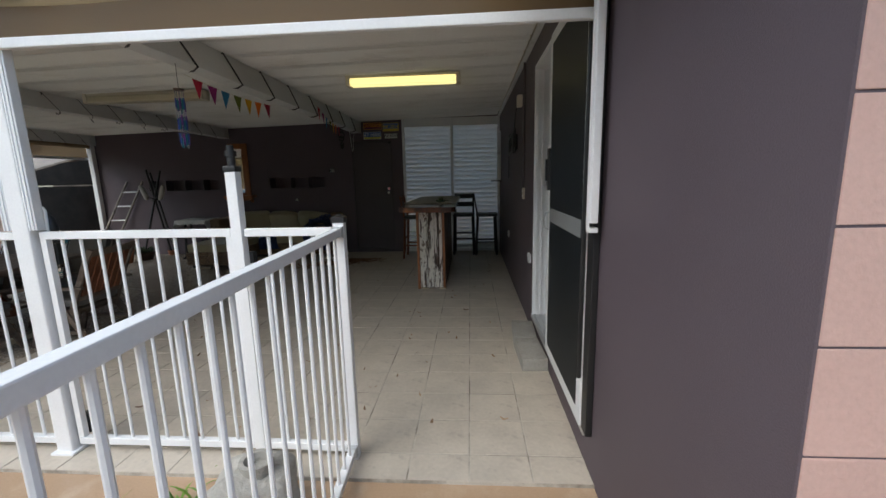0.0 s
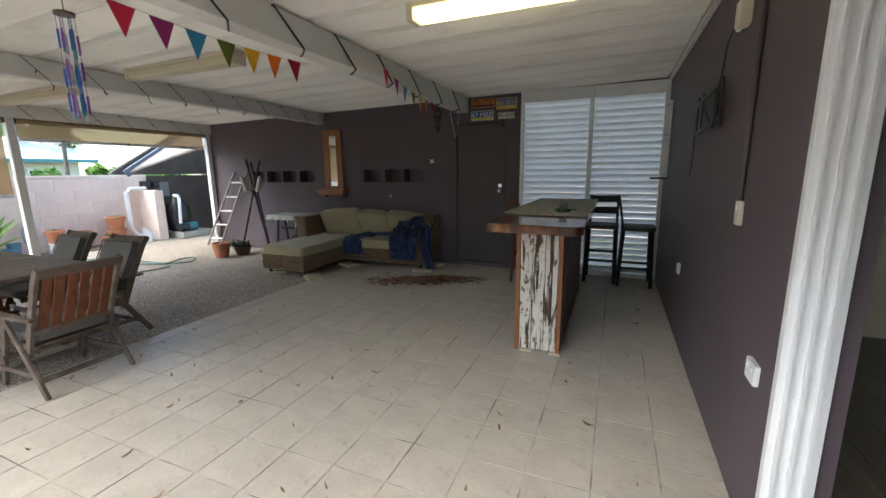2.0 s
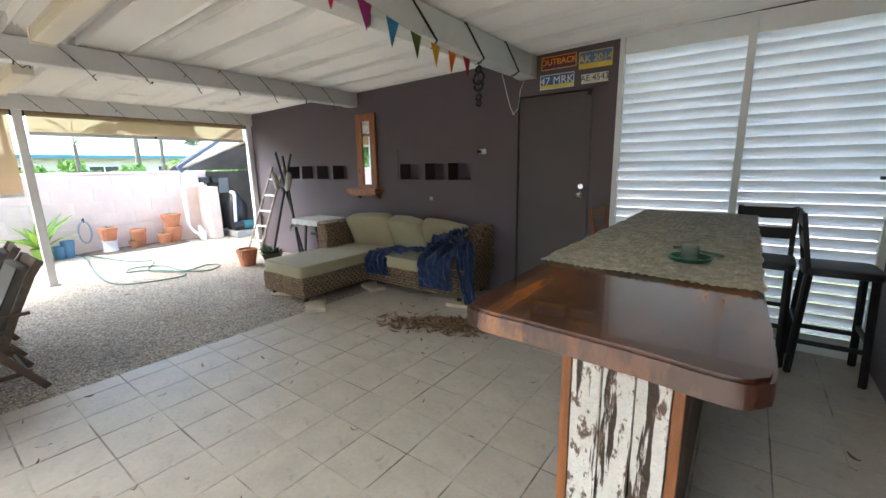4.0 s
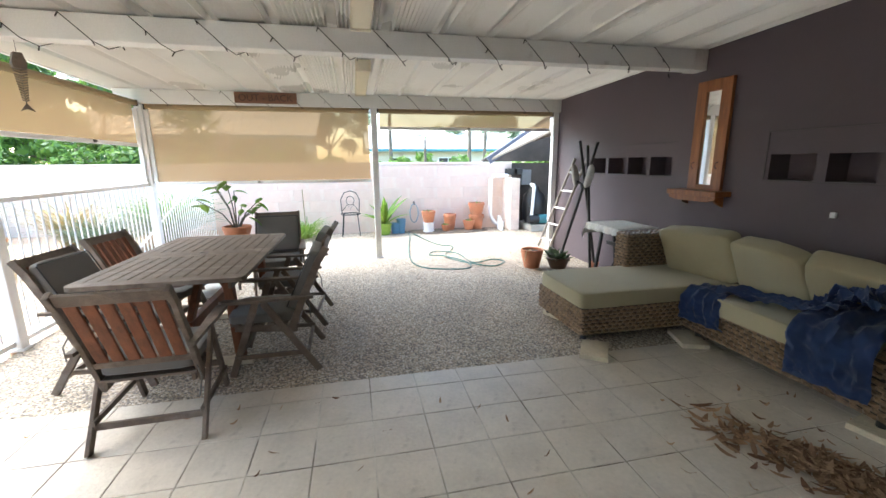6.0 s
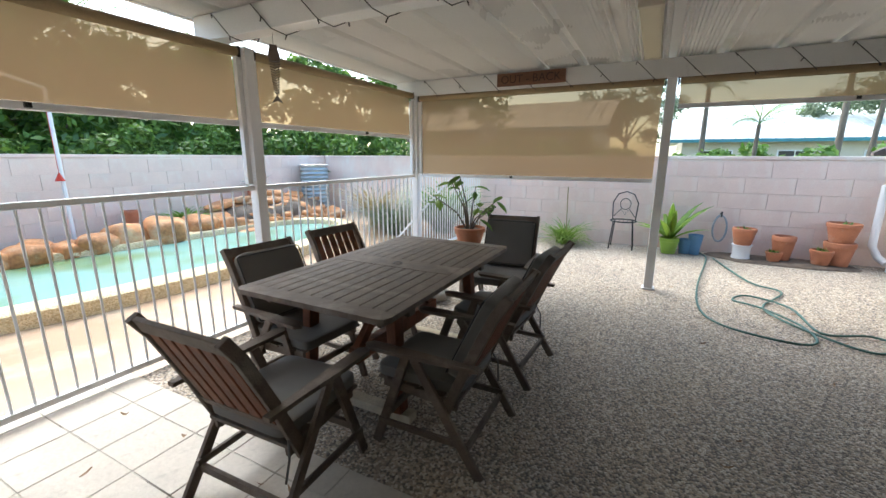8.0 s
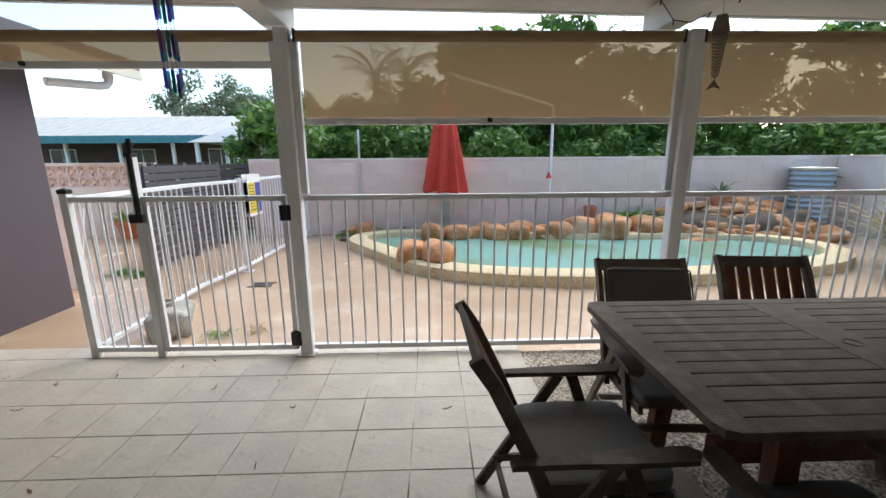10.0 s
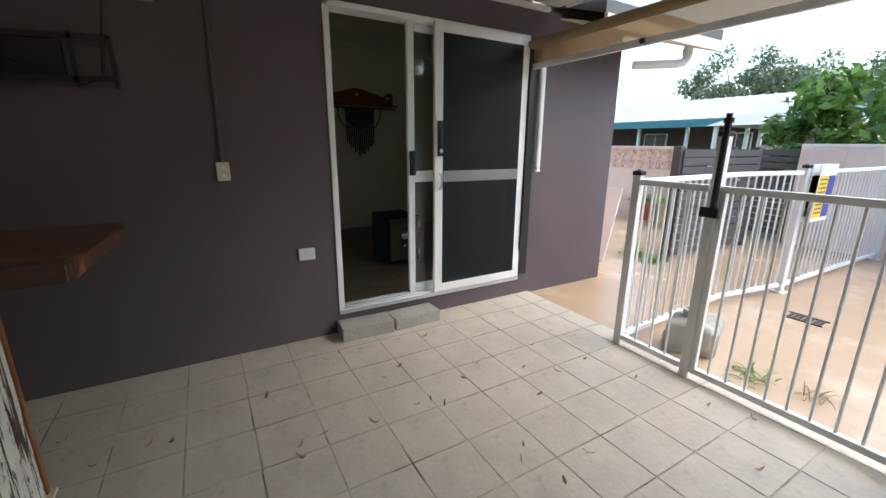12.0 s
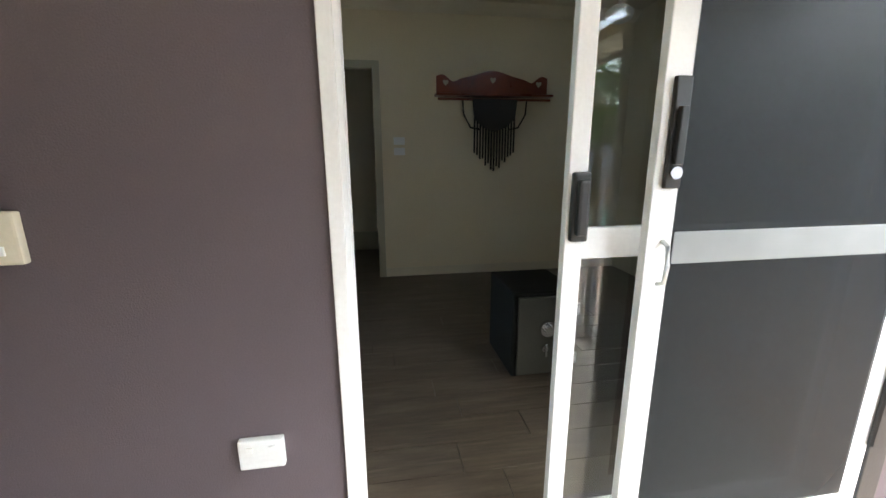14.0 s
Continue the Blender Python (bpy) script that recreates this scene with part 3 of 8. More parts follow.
def block_wall(parent, along, lo, hi, face, w=0.60, h=0.233):
    """Courses of large painted blocks in front of a wall."""
    meshes = {}
    for r in range(6):
        p = lo - (0.3 if r % 2 else 0.0)
        while p < hi:
            a, b = max(lo, p), min(hi, p + w)
            key = (along, round(b - a, 3))
            if b - a > 0.03:
                if key not in meshes:
                    b2 = bm_new()
                    if along == "x":
                        bx(b2, 0, b - a - 0.004, 0, 0.014, 0, h - 0.004, 0.0015)
                    else:
                        bx(b2, 0, 0.014, 0, b - a - 0.004, 0, h - 0.004, 0.0015)
                    meshes[key] = mesh_of("block", b2, M["pinkwall"])
                o = new("block", meshes[key])
                o.parent = parent
                o.location = (a, face, 0.0 + h * r) if along == "x" else (face, a, 0.0 + h * r)
            p += w


block_wall(poolwall, "x", -11.0, 0.62, -3.264)
block_wall(yardwall, "y", 1.9, 8.10, WX - 0.012)
# ---- posts, blinds and pool fence ----
def post(x, y, top, label, guides):
    t = thing("roof_post", pose(x, y, 0), label, "post", "patio roof posts")
    bm = bm_new()
    bx(bm, -0.045, 0.045, -0.045, 0.045, -0.005, top, 0.008)
    part("shaft", bm, M["white"], t)
    bm = bm_new()
    bx(bm, -0.065, 0.065, -0.065, 0.065, -0.005, 0.012, 0.003)
    part("base_plate", bm, M["white"], t)
    for dx, dy in guides:
        bm = bm_new()
        bx(bm, dx - 0.022, dx + 0.022, dy - 0.022, dy + 0.022, 1.22, top - 0.06, 0.004)
        for s in (-1, 1):
            if abs(dx) > abs(dy):
                bx(bm, dx + s * 0.010 - 0.003, dx + s * 0.010 + 0.003, dy - 0.028, dy - 0.022, 1.22, top - 0.06)
            else:
                bx(bm, dx - 0.028, dx - 0.022, dy + s * 0.010 - 0.003, dy + s * 0.010 + 0.003, 1.22, top - 0.06)
        part("guide_channel", bm, M["white"], t, "fluted white blind guide")
    return t


post(-1.93, FY, roof_z(-1.9) - 0.23, "white square metal roof post with gate hinges", [(0.068, -0.02), (-0.068, -0.02)])
post(-4.66, FY, roof_z(-4.5) - 0.19, "white square metal roof post at the pool fence", [(0.068, -0.02), (-0.068, -0.02)])
post(EX, FY, 2.235, "white square metal corner post", [(0.068, -0.02), (-0.02, 0.068)])
post(EX, 4.95, 2.235, "white square metal roof post on the pebble paving", [])
post(EX, BW - 0.06, 2.235, "white square metal post against the dark wall", [])


def blind(p, q, z0, z1, label, knob):
    """A roller blind between two points, its mesh from z1 down to z0."""
    p, q = Vector((*p, 0)), Vector((*q, 0))
    d = q - p
    L = d.length
    m = Matrix.Translation(p) @ pose(0, 0, 0, 0, 0, math.degrees(math.atan2(d.y, d.x)))
    t = thing("roller_blind", m @ pose(0, 0, z1), label, "blind", "outdoor roller blinds")
    bm = bm_new()
    rod(bm, (0.02, 0, -0.03), (L - 0.02, 0, -0.03), 0.036, 14)
    part("roller", bm, mat("blind_roll_cloth", (0.30, 0.22, 0.12), 0.7, var=0.1), t, "rolled tan cloth on its tube", True)
    bm = bm_new()
    sheet(bm, lambda u, v: Vector((0.03 + u * (L - 0.06), -0.036 + 0.006 * math.sin(u * 9), -0.03 - v * (z1 - z0 - 0.07))), 40, 6)
    part("mesh_cloth", bm, M["blind"], t, "tan see-through mesh").visible_shadow = False
    bm = bm_new()
    bx(bm, 0.03, L - 0.03, -0.052, -0.022, z0 - z1, z0 - z1 + 0.045, 0.006)
    part("bottom_rail", bm, M["white"], t, "white metal bottom rail")
    bm = bm_new()
    bx(bm, knob * L - 0.016, knob * L + 0.016, -0.020, 0.0, z0 - z1 + 0.012, z0 - z1 + 0.042, 0.004)
    rod(bm, (knob * L, 0.0, z0 - z1 + 0.027), (knob * L, 0.012, z0 - z1 + 0.027), 0.008)
    part("lock", bm, M["black"], t, "small black lock")
    for s in (0.008, L - 0.008):
        bm = bm_new()
        bx(bm, s - 0.008, s + 0.008, -0.03, 0.03, -0.07, 0.01, 0.003)
        part("bracket", bm, M["black"], t)
    return t


blind((-1.98, FY - 0.01), (HW - 0.004, FY - 0.01), 2.05, 2.27, "tan roller blind mostly rolled up beside the house", 0.62)
blind((-4.60, FY - 0.01), (-2.0, FY - 0.01), 1.685, 2.27, "tan roller blind half lowered above the pool fence", 0.5)
blind((EX + 0.06, FY - 0.01), (-4.72, FY - 0.01), 1.685, 2.27, "tan roller blind half lowered above the pool fence", 0.4)
blind((EX + 0.01, 4.90), (EX + 0.01, FY + 0.06), 1.175, 2.235, "tan roller blind lowered far down on the yard side", 0.55)
blind((EX + 0.01, BW - 0.11), (EX + 0.01, 5.00), 1.94, 2.235, "tan roller blind mostly rolled up on the yard side", 0.5)

# the guide left on the house wall
bm = bm_new()
bx(bm, HW - 0.066, HW - 0.033, 1.735, 1.787, 1.225, 2.24, 0.005)
bx(bm, HW - 0.072, HW - 0.066, 1.744, 1.778, 1.20, 2.20, 0.002)
bx(bm, HW - 0.068, HW - 0.033, 1.733, 1.790, 1.185, 1.205, 0.003)
solid("blind_guide", bm, M["white"], "white metal blind guide screwed to the house wall", "guide channel")


def fence_panel(p, q, label, z0=0.06, z1=1.19, gap=0.098, posts=(0, 1), group="pool fence panels", name="fence_panel", r=0.008, cap=True):
    """A tubular pool fence panel from p to q."""
    p, q = Vector((*p, 0)), Vector((*q, 0))
    d = q - p
    L = d.length
    t = thing(name, Matrix.Translation(p) @ pose(0, 0, 0, 0, 0, math.degrees(math.atan2(d.y, d.x))), label, "fence", group)
    for z, nm in ((z0, "bottom_rail"), (z1, "top_rail")):
        bm = bm_new()
        bx(bm, 0, L, -0.019, 0.019, z - 0.019, z + 0.019, 0.004)
        part(nm, bm, M["white"], t)
    n = max(2, round(L / gap))
    b2 = bm_new()
    rod(b2, (0, 0, z0), (0, 0, z1), r, 8)
    me = mesh_of("baluster", b2, M["white"], True)
    for i in range(1, n):
        o = new("baluster", me)
        o.parent = t
        o.location = (L * i / n, 0, 0)
    for k, e in enumerate(posts):
        bm = bm_new()
        h = 1.255
        bx(bm, e * L - 0.026, e * L + 0.026, -0.026, 0.026, -0.02, h, 0.004)
        pst = part("fence_post", bm, M["white"], t)
        bm = bm_new()
        bx(bm, e * L - 0.06, e * L + 0.06, -0.06, 0.06, -0.02, -0.008, 0.002)
        part("foot_plate", bm, M["white"], pst)
        bm = bm_new()
        s = 0.030
        lo = [bm.verts.new((e * L + a * s, b * s, h - 0.022)) for a, b in ((-1, -1), (1, -1), (1, 1), (-1, 1))]
        mi = [bm.verts.new((e * L + a * s, b * s, h + 0.004)) for a, b in ((-1, -1), (1, -1), (1, 1), (-1, 1))]
        top = bm.verts.new((e * L, 0, h + 0.018))
        bm.faces.new(lo[::-1])
        for i in range(4):
            bm.faces.new((lo[i], lo[(i + 1) % 4], mi[(i + 1) % 4], mi[i]))
            bm.faces.new((mi[i], mi[(i + 1) % 4], top))
        part("post_cap", bm, M["black"], pst, "black plastic pyramid cap")
        for z in (z0, z1):
            bm = bm_new()
            sx = 1 if e < 0.5 else -1
            bx(bm, e * L + sx * 0.026, e * L + sx * 0.055, -0.024, 0.024, z - 0.024, z + 0.024, 0.003)
            part("rail_bracket", bm, M["alu"], pst)
    return t


CP = (-0.335, 1.89)
fence_panel((-0.44, -3.22), (-0.40, -0.56), "white tubular pool fence panel beside the path", posts=(0,))
fence_panel((-0.40, -0.56), (-0.26, 0.34), "white tubular pool fence panel beside the path", posts=(0,))
fence_panel((-0.26, 0.34), CP, "white tubular pool fence panel ending in a capped post", posts=(1,))
fence_panel((-0.80, 1.90), (CP[0] - 0.026, CP[1]), "short white pool fence panel beside the gate", posts=())
fence_panel((-4.61, FY), (-1.985, FY), "white tubular pool fence panel under the blinds", posts=())
fence_panel((EX + 0.05, FY), (-4.71, FY), "white tubular pool fence panel under the blinds", posts=())
fence_panel((WX + 0.03, FY), (EX - 0.05, FY), "white tubular pool fence panel to the yard wall", posts=(), gap=0.085)

# gate with its latch post
gate = fence_panel((-1.86, FY - 0.002), (-0.87, 1.90), "white tubular pool gate with black hinges, shut", posts=(), name="pool_gate", group="pool gate", gap=0.098)
L = math.hypot(0.99, 0.045)
for nm, e in (("stile", 0.012), ("stile", L - 0.012)):
    bm = bm_new()
    bx(bm, e - 0.016, e + 0.016, -0.016, 0.016, 0.04, 1.21, 0.003)
    part(nm, bm, M["white"], gate)
for z in (0.14, 1.09):
    bm = bm_new()
    bx(bm, -0.042, 0.036, 0.020, 0.052, z - 0.055, z + 0.055, 0.006)
    rod(bm, (-0.01, 0.06, z - 0.05), (-0.01, 0.06, z + 0.05), 0.012)
    part("hinge", bm, M["black"], gate, "black plastic self-closing hinge")
lp = thing("latch_post", pose(-0.835, 1.90, 0), "tall white fence post with a black magnetic gate latch", "fence post")
bm = bm_new()
bx(bm, -0.026, 0.026, -0.026, 0.026, -0.02, 1.50, 0.004)
part("shaft", bm, M["white"], lp)
bm = bm_new()
bx(bm, -0.030, 0.030, -0.030, 0.030, 1.478, 1.506, 0.004)
rod(bm, (0, 0, 1.5), (0, 0, 1.55), 0.018, 14)
rod(bm, (0, 0, 1.55), (0, 0, 1.575), 0.026, 14)
rod(bm, (0, 0, 1.575), (0, 0, 1.60), 0.016, 14)
rod(bm, (-0.02, 0.045, 1.05), (-0.02, 0.045, 1.50), 0.017, 12)
bx(bm, -0.055, 0.045, 0.024, 0.062, 1.03, 1.09, 0.006)
part("latch", bm, M["black"], lp, "black magnetic latch with a lift knob", True)

# warning sign on the side fence
sg = thing("pool_sign", pose(-0.47, -0.78, 0.72, 0, 0, 0), "white, blue and yellow pool safety sign on the fence", "sign")
signs = [("panel", (0.78, 0.78, 0.76), -0.20, 0.20, 0.0, 0.55, 0.0), ("blue_block", (0.06, 0.08, 0.35), -0.18, -0.02, 0.04, 0.44, 0.002), ("yellow_block", (0.85, 0.62, 0.03), -0.01, 0.18, 0.04, 0.44, 0.002)]
for nm, c, a, b, z0, z1, up in signs:
    for s in (-1, 1):
        bm = bm_new()
        x0 = 0.03 * s
        bx(bm, min(x0, x0 + s * (0.003 + up)), max(x0, x0 + s * (0.003 + up)), a, b, z0, z1)
        part(nm, bm, mat("sign_" + nm, c, 0.4, var=0.06, bump=0), sg)
bm = bm_new()
for k in range(9):
    for s in (-1, 1):
        x0 = s * 0.036
        bx(bm, x0 - 0.001, x0 + 0.001, 0.005, 0.165, 0.08 + 0.04 * k, 0.093 + 0.04 * k)
part("text_bar", bm, mat("sign_print", (0.12, 0.10, 0.12), 0.5), sg, "rows of small dark print")


def letters(text, size, material, at, depth=0.002, name="lettering"):
    """Raised lettering in the built-in font as a mesh."""
    cu = bpy.data.curves.new(name, "FONT")
    cu.body, cu.size, cu.extrude, cu.align_x, cu.align_y = text, size, depth, "CENTER", "CENTER"
    tmp = new("lettering", cu)
    me = bpy.data.meshes.new_from_object(tmp.evaluated_get(bpy.context.evaluated_depsgraph_get()))
    bpy.data.objects.remove(tmp)
    bpy.data.curves.remove(cu)
    me.materials.clear()
    me.materials.append(material)
    ob = new(name, me)
    ob.matrix_basis = at
    return ob


o = letters("CPR", 0.09, mat("sign_black", (0.02, 0.02, 0.03), 0.5, bump=0), pose(0.037, -0.08, 0.495, 90, 0, 90))
o.parent = sg
# ---- sliding door ----
door = thing("sliding_door", pose(HW, 0, 0), "white aluminium sliding glass and screen door, half open", "door", kind="structure")
door.name = "door_1"
bm = bm_new()
for y0, y1 in ((DY0, DY0 + 0.035), (DY1 - 0.035, DY1)):
    bx(bm, -0.012, 0.14, y0, y1, DZ0, DZ1, 0.003)
bx(bm, -0.012, 0.14, DY0, DY1, DZ1 - 0.035, DZ1, 0.003)
for k in range(3):
    bx(bm, 0.01 + 0.045 * k, 0.022 + 0.045 * k, DY1 - 0.047, DY1 - 0.035, DZ0 + 0.03, DZ1 - 0.035)
part("door_frame", bm, M["white"], door)
bm = bm_new()
bx(bm, -0.02, 0.14, DY0, DY1, DZ0 - 0.012, DZ0 + 0.02, 0.003)
for k in range(3):
    bx(bm, 0.005 + 0.045 * k, 0.012 + 0.045 * k, DY0 + 0.03, DY1 - 0.03, DZ0 + 0.02, DZ0 + 0.032)
part("track", bm, M["alu"], door, "scuffed aluminium floor track")


# white rail seen through mesh: the dimming is put into this grey
M["railgrey"] = mat("rail_mesh_dimming", (0.20, 0.21, 0.215), 0.6, var=0.08, scale=8, bump=0.1, fine=500)


def leaf(y0, y1, x, name, infill, w=0.07, mid=1.17):
    lf = bm_new()
    z0, z1 = DZ0 + 0.03, DZ1 - 0.02
    bx(lf, x, x + 0.032, y0, y0 + w, z0, z1, 0.004)
    bx(lf, x, x + 0.032, y1 - w, y1, z0, z1, 0.004)
    bx(lf, x, x + 0.032, y0 + w, y1 - w, z0, z0 + 0.075, 0.004)
    bx(lf, x, x + 0.032, y0 + w, y1 - w, z1 - 0.075, z1, 0.004)
    l = part(name, lf, M["white"], door)
    bx_ = bm_new()
    bx(bx_, x - 0.004 if name == "screen_leaf" else x + 0.002, x + 0.030, y0 + w, y1 - w, mid - 0.045, mid + 0.045, 0.004)
    mesh_front = name == "screen_leaf"
    part("middle_rail", bx_, M["railgrey"] if mesh_front else M["white"], l, "rail with the mesh's dimming put into its grey colour" if mesh_front else "")
    for za, zb in (((z0 + 0.075, z1 - 0.075),) if mesh_front else ((z0 + 0.075, mid - 0.045), (mid + 0.045, z1 - 0.075))):
        b2 = bm_new()
        xa = x - 0.002 if mesh_front else x + 0.013
        bx(b2, xa, xa + 0.003, y0 + w - 0.004, y1 - w + 0.004, za - 0.003, zb + 0.003)
        p = part("pane" if name == "glass_leaf" else "screen", b2, infill, l)
        p.visible_shadow = False
    return l


glass = bpy.data.materials.new("clear_glass")
glass.use_nodes = True
gb = glass.node_tree.nodes["Principled BSDF"]
gb.inputs["Base Color"].default_value, gb.inputs["Roughness"].default_value = (0.75, 0.78, 0.77, 1), 0.0
gb.inputs["Transmission Weight"].default_value, gb.inputs["IOR"].default_value = 1.0, 1.45
screen_mat = glassy("security_mesh", (0.45, 0.46, 0.47), 0.32, 0.42, (0.017, 0.020, 0.023))
screen_mat.node_tree.nodes["Principled BSDF"].inputs["Specular IOR Level"].default_value = 0.2
g1 = leaf(2.02, 3.015, 0.05, "glass_leaf", glass, 0.055)
g2 = leaf(1.905, 2.825, -0.036, "screen_leaf", screen_mat, 0.075)
bm = bm_new()
bx(bm, 0.028, 0.052, 2.958, 3.008, 1.18, 1.37, 0.008)
bx(bm, 0.010, 0.030, 2.968, 3.000, 1.20, 1.35, 0.008)
part("lever_handle", bm, M["black"], g1, "black snib handle")
bm = bm_new()
bx(bm, -0.052, -0.036, 2.76, 2.803, 1.33, 1.60, 0.004)
bx(bm, -0.066, -0.05, 2.77, 2.793, 1.39, 1.53, 0.004)
part("lock_plate", bm, M["black"], g2, "black security lock plate")
bm = bm_new()
rod(bm, (-0.052, 2.781, 1.37), (-0.060, 2.781, 1.37), 0.016, 14)
part("key_cylinder", bm, M["chrome"], g2, smooth=True)
bm = bm_new()
tube(bm, [(-0.036, 2.78, 1.07), (-0.060, 2.78, 1.08), (-0.066, 2.78, 1.13), (-0.060, 2.78, 1.18), (-0.036, 2.78, 1.19)], 0.007, 8)
part("pull_handle", bm, M["alu"], g2, "small curved pull handle", True)
bm = bm_new()
tube(bm, [(-0.044, 1.90, 2.26), (-0.046, 1.895, 1.5), (-0.046, 1.90, 0.8), (-0.044, 1.905, 0.45)], 0.011, 8)
bx(bm, -0.032, -0.002, 1.800, 1.884, 0.20, 2.28, 0.004)
part("closer_strip", bm, M["black"], g2, "black rubber closing strip")

# concrete blocks used as a step
for i, (y0, y1, r) in enumerate(((3.27, 3.67, -3), (2.86, 3.26, 2))):
    bm = bm_new()
    bx(bm, -0.095, 0.095, -(y1 - y0) / 2, (y1 - y0) / 2, 0, 0.10 if i == 0 else 0.095, 0.006)
    solid("concrete_block", bm, M["concrete"], "grey concrete paver block laid as a doorstep", "block", "doorstep blocks", at=pose(HW - 0.105, (y0 + y1) / 2, 0.0, 0, 0, r))


# ---- on the house wall ----
def outlet(name, y0, y1, z0, z1, label, cat):
    t = thing(name, pose(HW, (y0 + y1) / 2, (z0 + z1) / 2), label, cat)
    bm = bm_new()
    bx(bm, -0.022, 0.0, (y0 - y1) / 2, (y1 - y0) / 2, (z0 - z1) / 2, (z1 - z0) / 2, 0.006)
    part("body", bm, M["cream"] if "switch" in name else M["white"], t)
    for s in (-1, 1):
        bm = bm_new()
        w, h = (y1 - y0) / 2, (z1 - z0) / 2
        if w > h:
            bx(bm, -0.026, -0.021, s * w * 0.5 - 0.008, s * w * 0.5 + 0.008, h * 0.2, h * 0.6, 0.001)
        else:
            bx(bm, -0.026, -0.021, -0.008, 0.008, s * h * 0.45 - 0.010, s * h * 0.45 + 0.010, 0.001)
        part("rocker", bm, M["white"], t)
    return t


outlet("power_outlet", 3.793, 3.906, 0.615, 0.70, "white double power outlet on the plum wall", "power outlet")
outlet("power_outlet", 5.90, 5.98, 0.56, 0.65, "white power outlet on the plum wall", "power outlet")
outlet("light_switch", 4.275, 4.35, 1.19, 1.305, "cream light switch at the foot of a conduit", "light switch")
bm = bm_new()
rod(bm, (HW - 0.013, 4.315, 1.305), (HW - 0.013, 4.295, 2.54), 0.012, 10)
rod(bm, (HW - 0.013, 4.308, 1.75), (HW - 0.013, 4.307, 1.81), 0.015, 10)
solid("conduit", bm, M["plum_door"], "plum painted electrical conduit up the wall", "conduit", smooth=True)
outlet("power_outlet", 4.66, 4.76, 2.17, 2.25, "weathered white outlet high on the wall", "power outlet")
bm = bm_new()
bx(bm, HW - 0.055, HW - 0.0, 4.54, 4.63, 2.15, 2.27, 0.006)
solid("junction_box", bm, M["cream"], "cream plastic junction box high on the wall", "junction box")
tvb = thing("wall_bracket", pose(HW, 5.12, 1.82), "black metal screen bracket with a hanging cable", "bracket")
bm = bm_new()
for z in (-0.10, 0.10):
    bar(bm, (-0.05, -0.36, z + 0.02), (-0.05, 0.36, z - 0.02), 0.012, 0.028)
for y in (-0.36, -0.2, 0.2, 0.36):
    bar(bm, (-0.05, y, -0.13), (-0.05, y, 0.13), 0.012, 0.02, up=(0, 1, 0))
part("frame", bm, M["black"], tvb)
bm = bm_new()
bx(bm, -0.045, 0.0, -0.16, 0.16, -0.09, 0.09, 0.004)
part("plate", bm, M["darkmetal"], tvb)
bm = bm_new()
tube(bm, [(-0.03, -0.42, 0.37), (-0.05, -0.36, 0.30), (-0.06, -0.33, 0.1), (-0.065, -0.31, -0.08), (-0.06, -0.22, -0.12), (-0.055, 0.02, -0.02), (-0.05, 0.28, 0.11), (-0.05, 0.40, 0.02), (-0.045, 0.44, -0.30), (-0.05, 0.46, -0.42)], 0.006, 6)
part("cable", bm, M["black"], tvb, smooth=True)
rk = thing("wall_rack", pose(HW, 7.42, 1.36), "white folding wall rail with a black foot by the louvres", "wall rack")
bm = bm_new()
bar(bm, (-0.03, 0, 0), (-0.03, 0, 0.86), 0.03, 0.018, up=(0, 1, 0))
bar(bm, (-0.06, 0.04, 0.05), (-0.06, 0.02, 0.50), 0.03, 0.02, up=(0, 1, 0))
part("rail", bm, M["white"], rk)
for z in (0.45, 0.78):
    bm = bm_new()
    rod(bm, (-0.02, 0, z), (-0.075, 0, z), 0.035, 16)
    part("knob", bm, M["white"], rk, smooth=True)
bm = bm_new()
bx(bm, -0.19, 0.0, -0.02, 0.02, -0.02, 0.0, 0.004)
part("foot", bm, M["black"], rk)

# ---- back wall: flush door, plates, louvres, mirror ----
bd = thing("door_2", pose(-1.60, BW, 0), "plum painted flush door with chrome knobs, shut", "door", kind="structure")
bm = bm_new()
bx(bm, -0.370, 0.370, 0.018, 0.058, 0.075, 2.135, 0.003)
part("panel", bm, M["plum_door"], bd)
bm = bm_new()
for s in (-1, 1):
    bx(bm, s * 0.379 - 0.005, s * 0.379 + 0.005, -0.008, 0.06, 0.06, 2.16, 0.002)
bx(bm, -0.373, 0.373, -0.008, 0.06, 2.145, 2.16, 0.002)
part("jamb", bm, M["plum_door"], bd)
for z, r in ((1.245, 0.026), (1.165, 0.03)):
    bm = bm_new()
    rod(bm, (0.305, 0.018, z), (0.305, 0.006, z), r, 18)
    if z < 1.2:
        rod(bm, (0.305, 0.006, z), (0.305, -0.03, z), 0.012, 12)
        puff(bm, (0.305, -0.04, z), (0.055, 0.04, 0.055), 0.9, 16, 10)
    part("door_knob" if z < 1.2 else "deadbolt", bm, M["chrome"], bd, smooth=True)
bm = bm_new()
for s in (-0.30,):
    bx(bm, 0.33, 0.365, -0.010, 0.018, 2.09, 2.13, 0.004)
part("stop", bm, M["black"], bd)


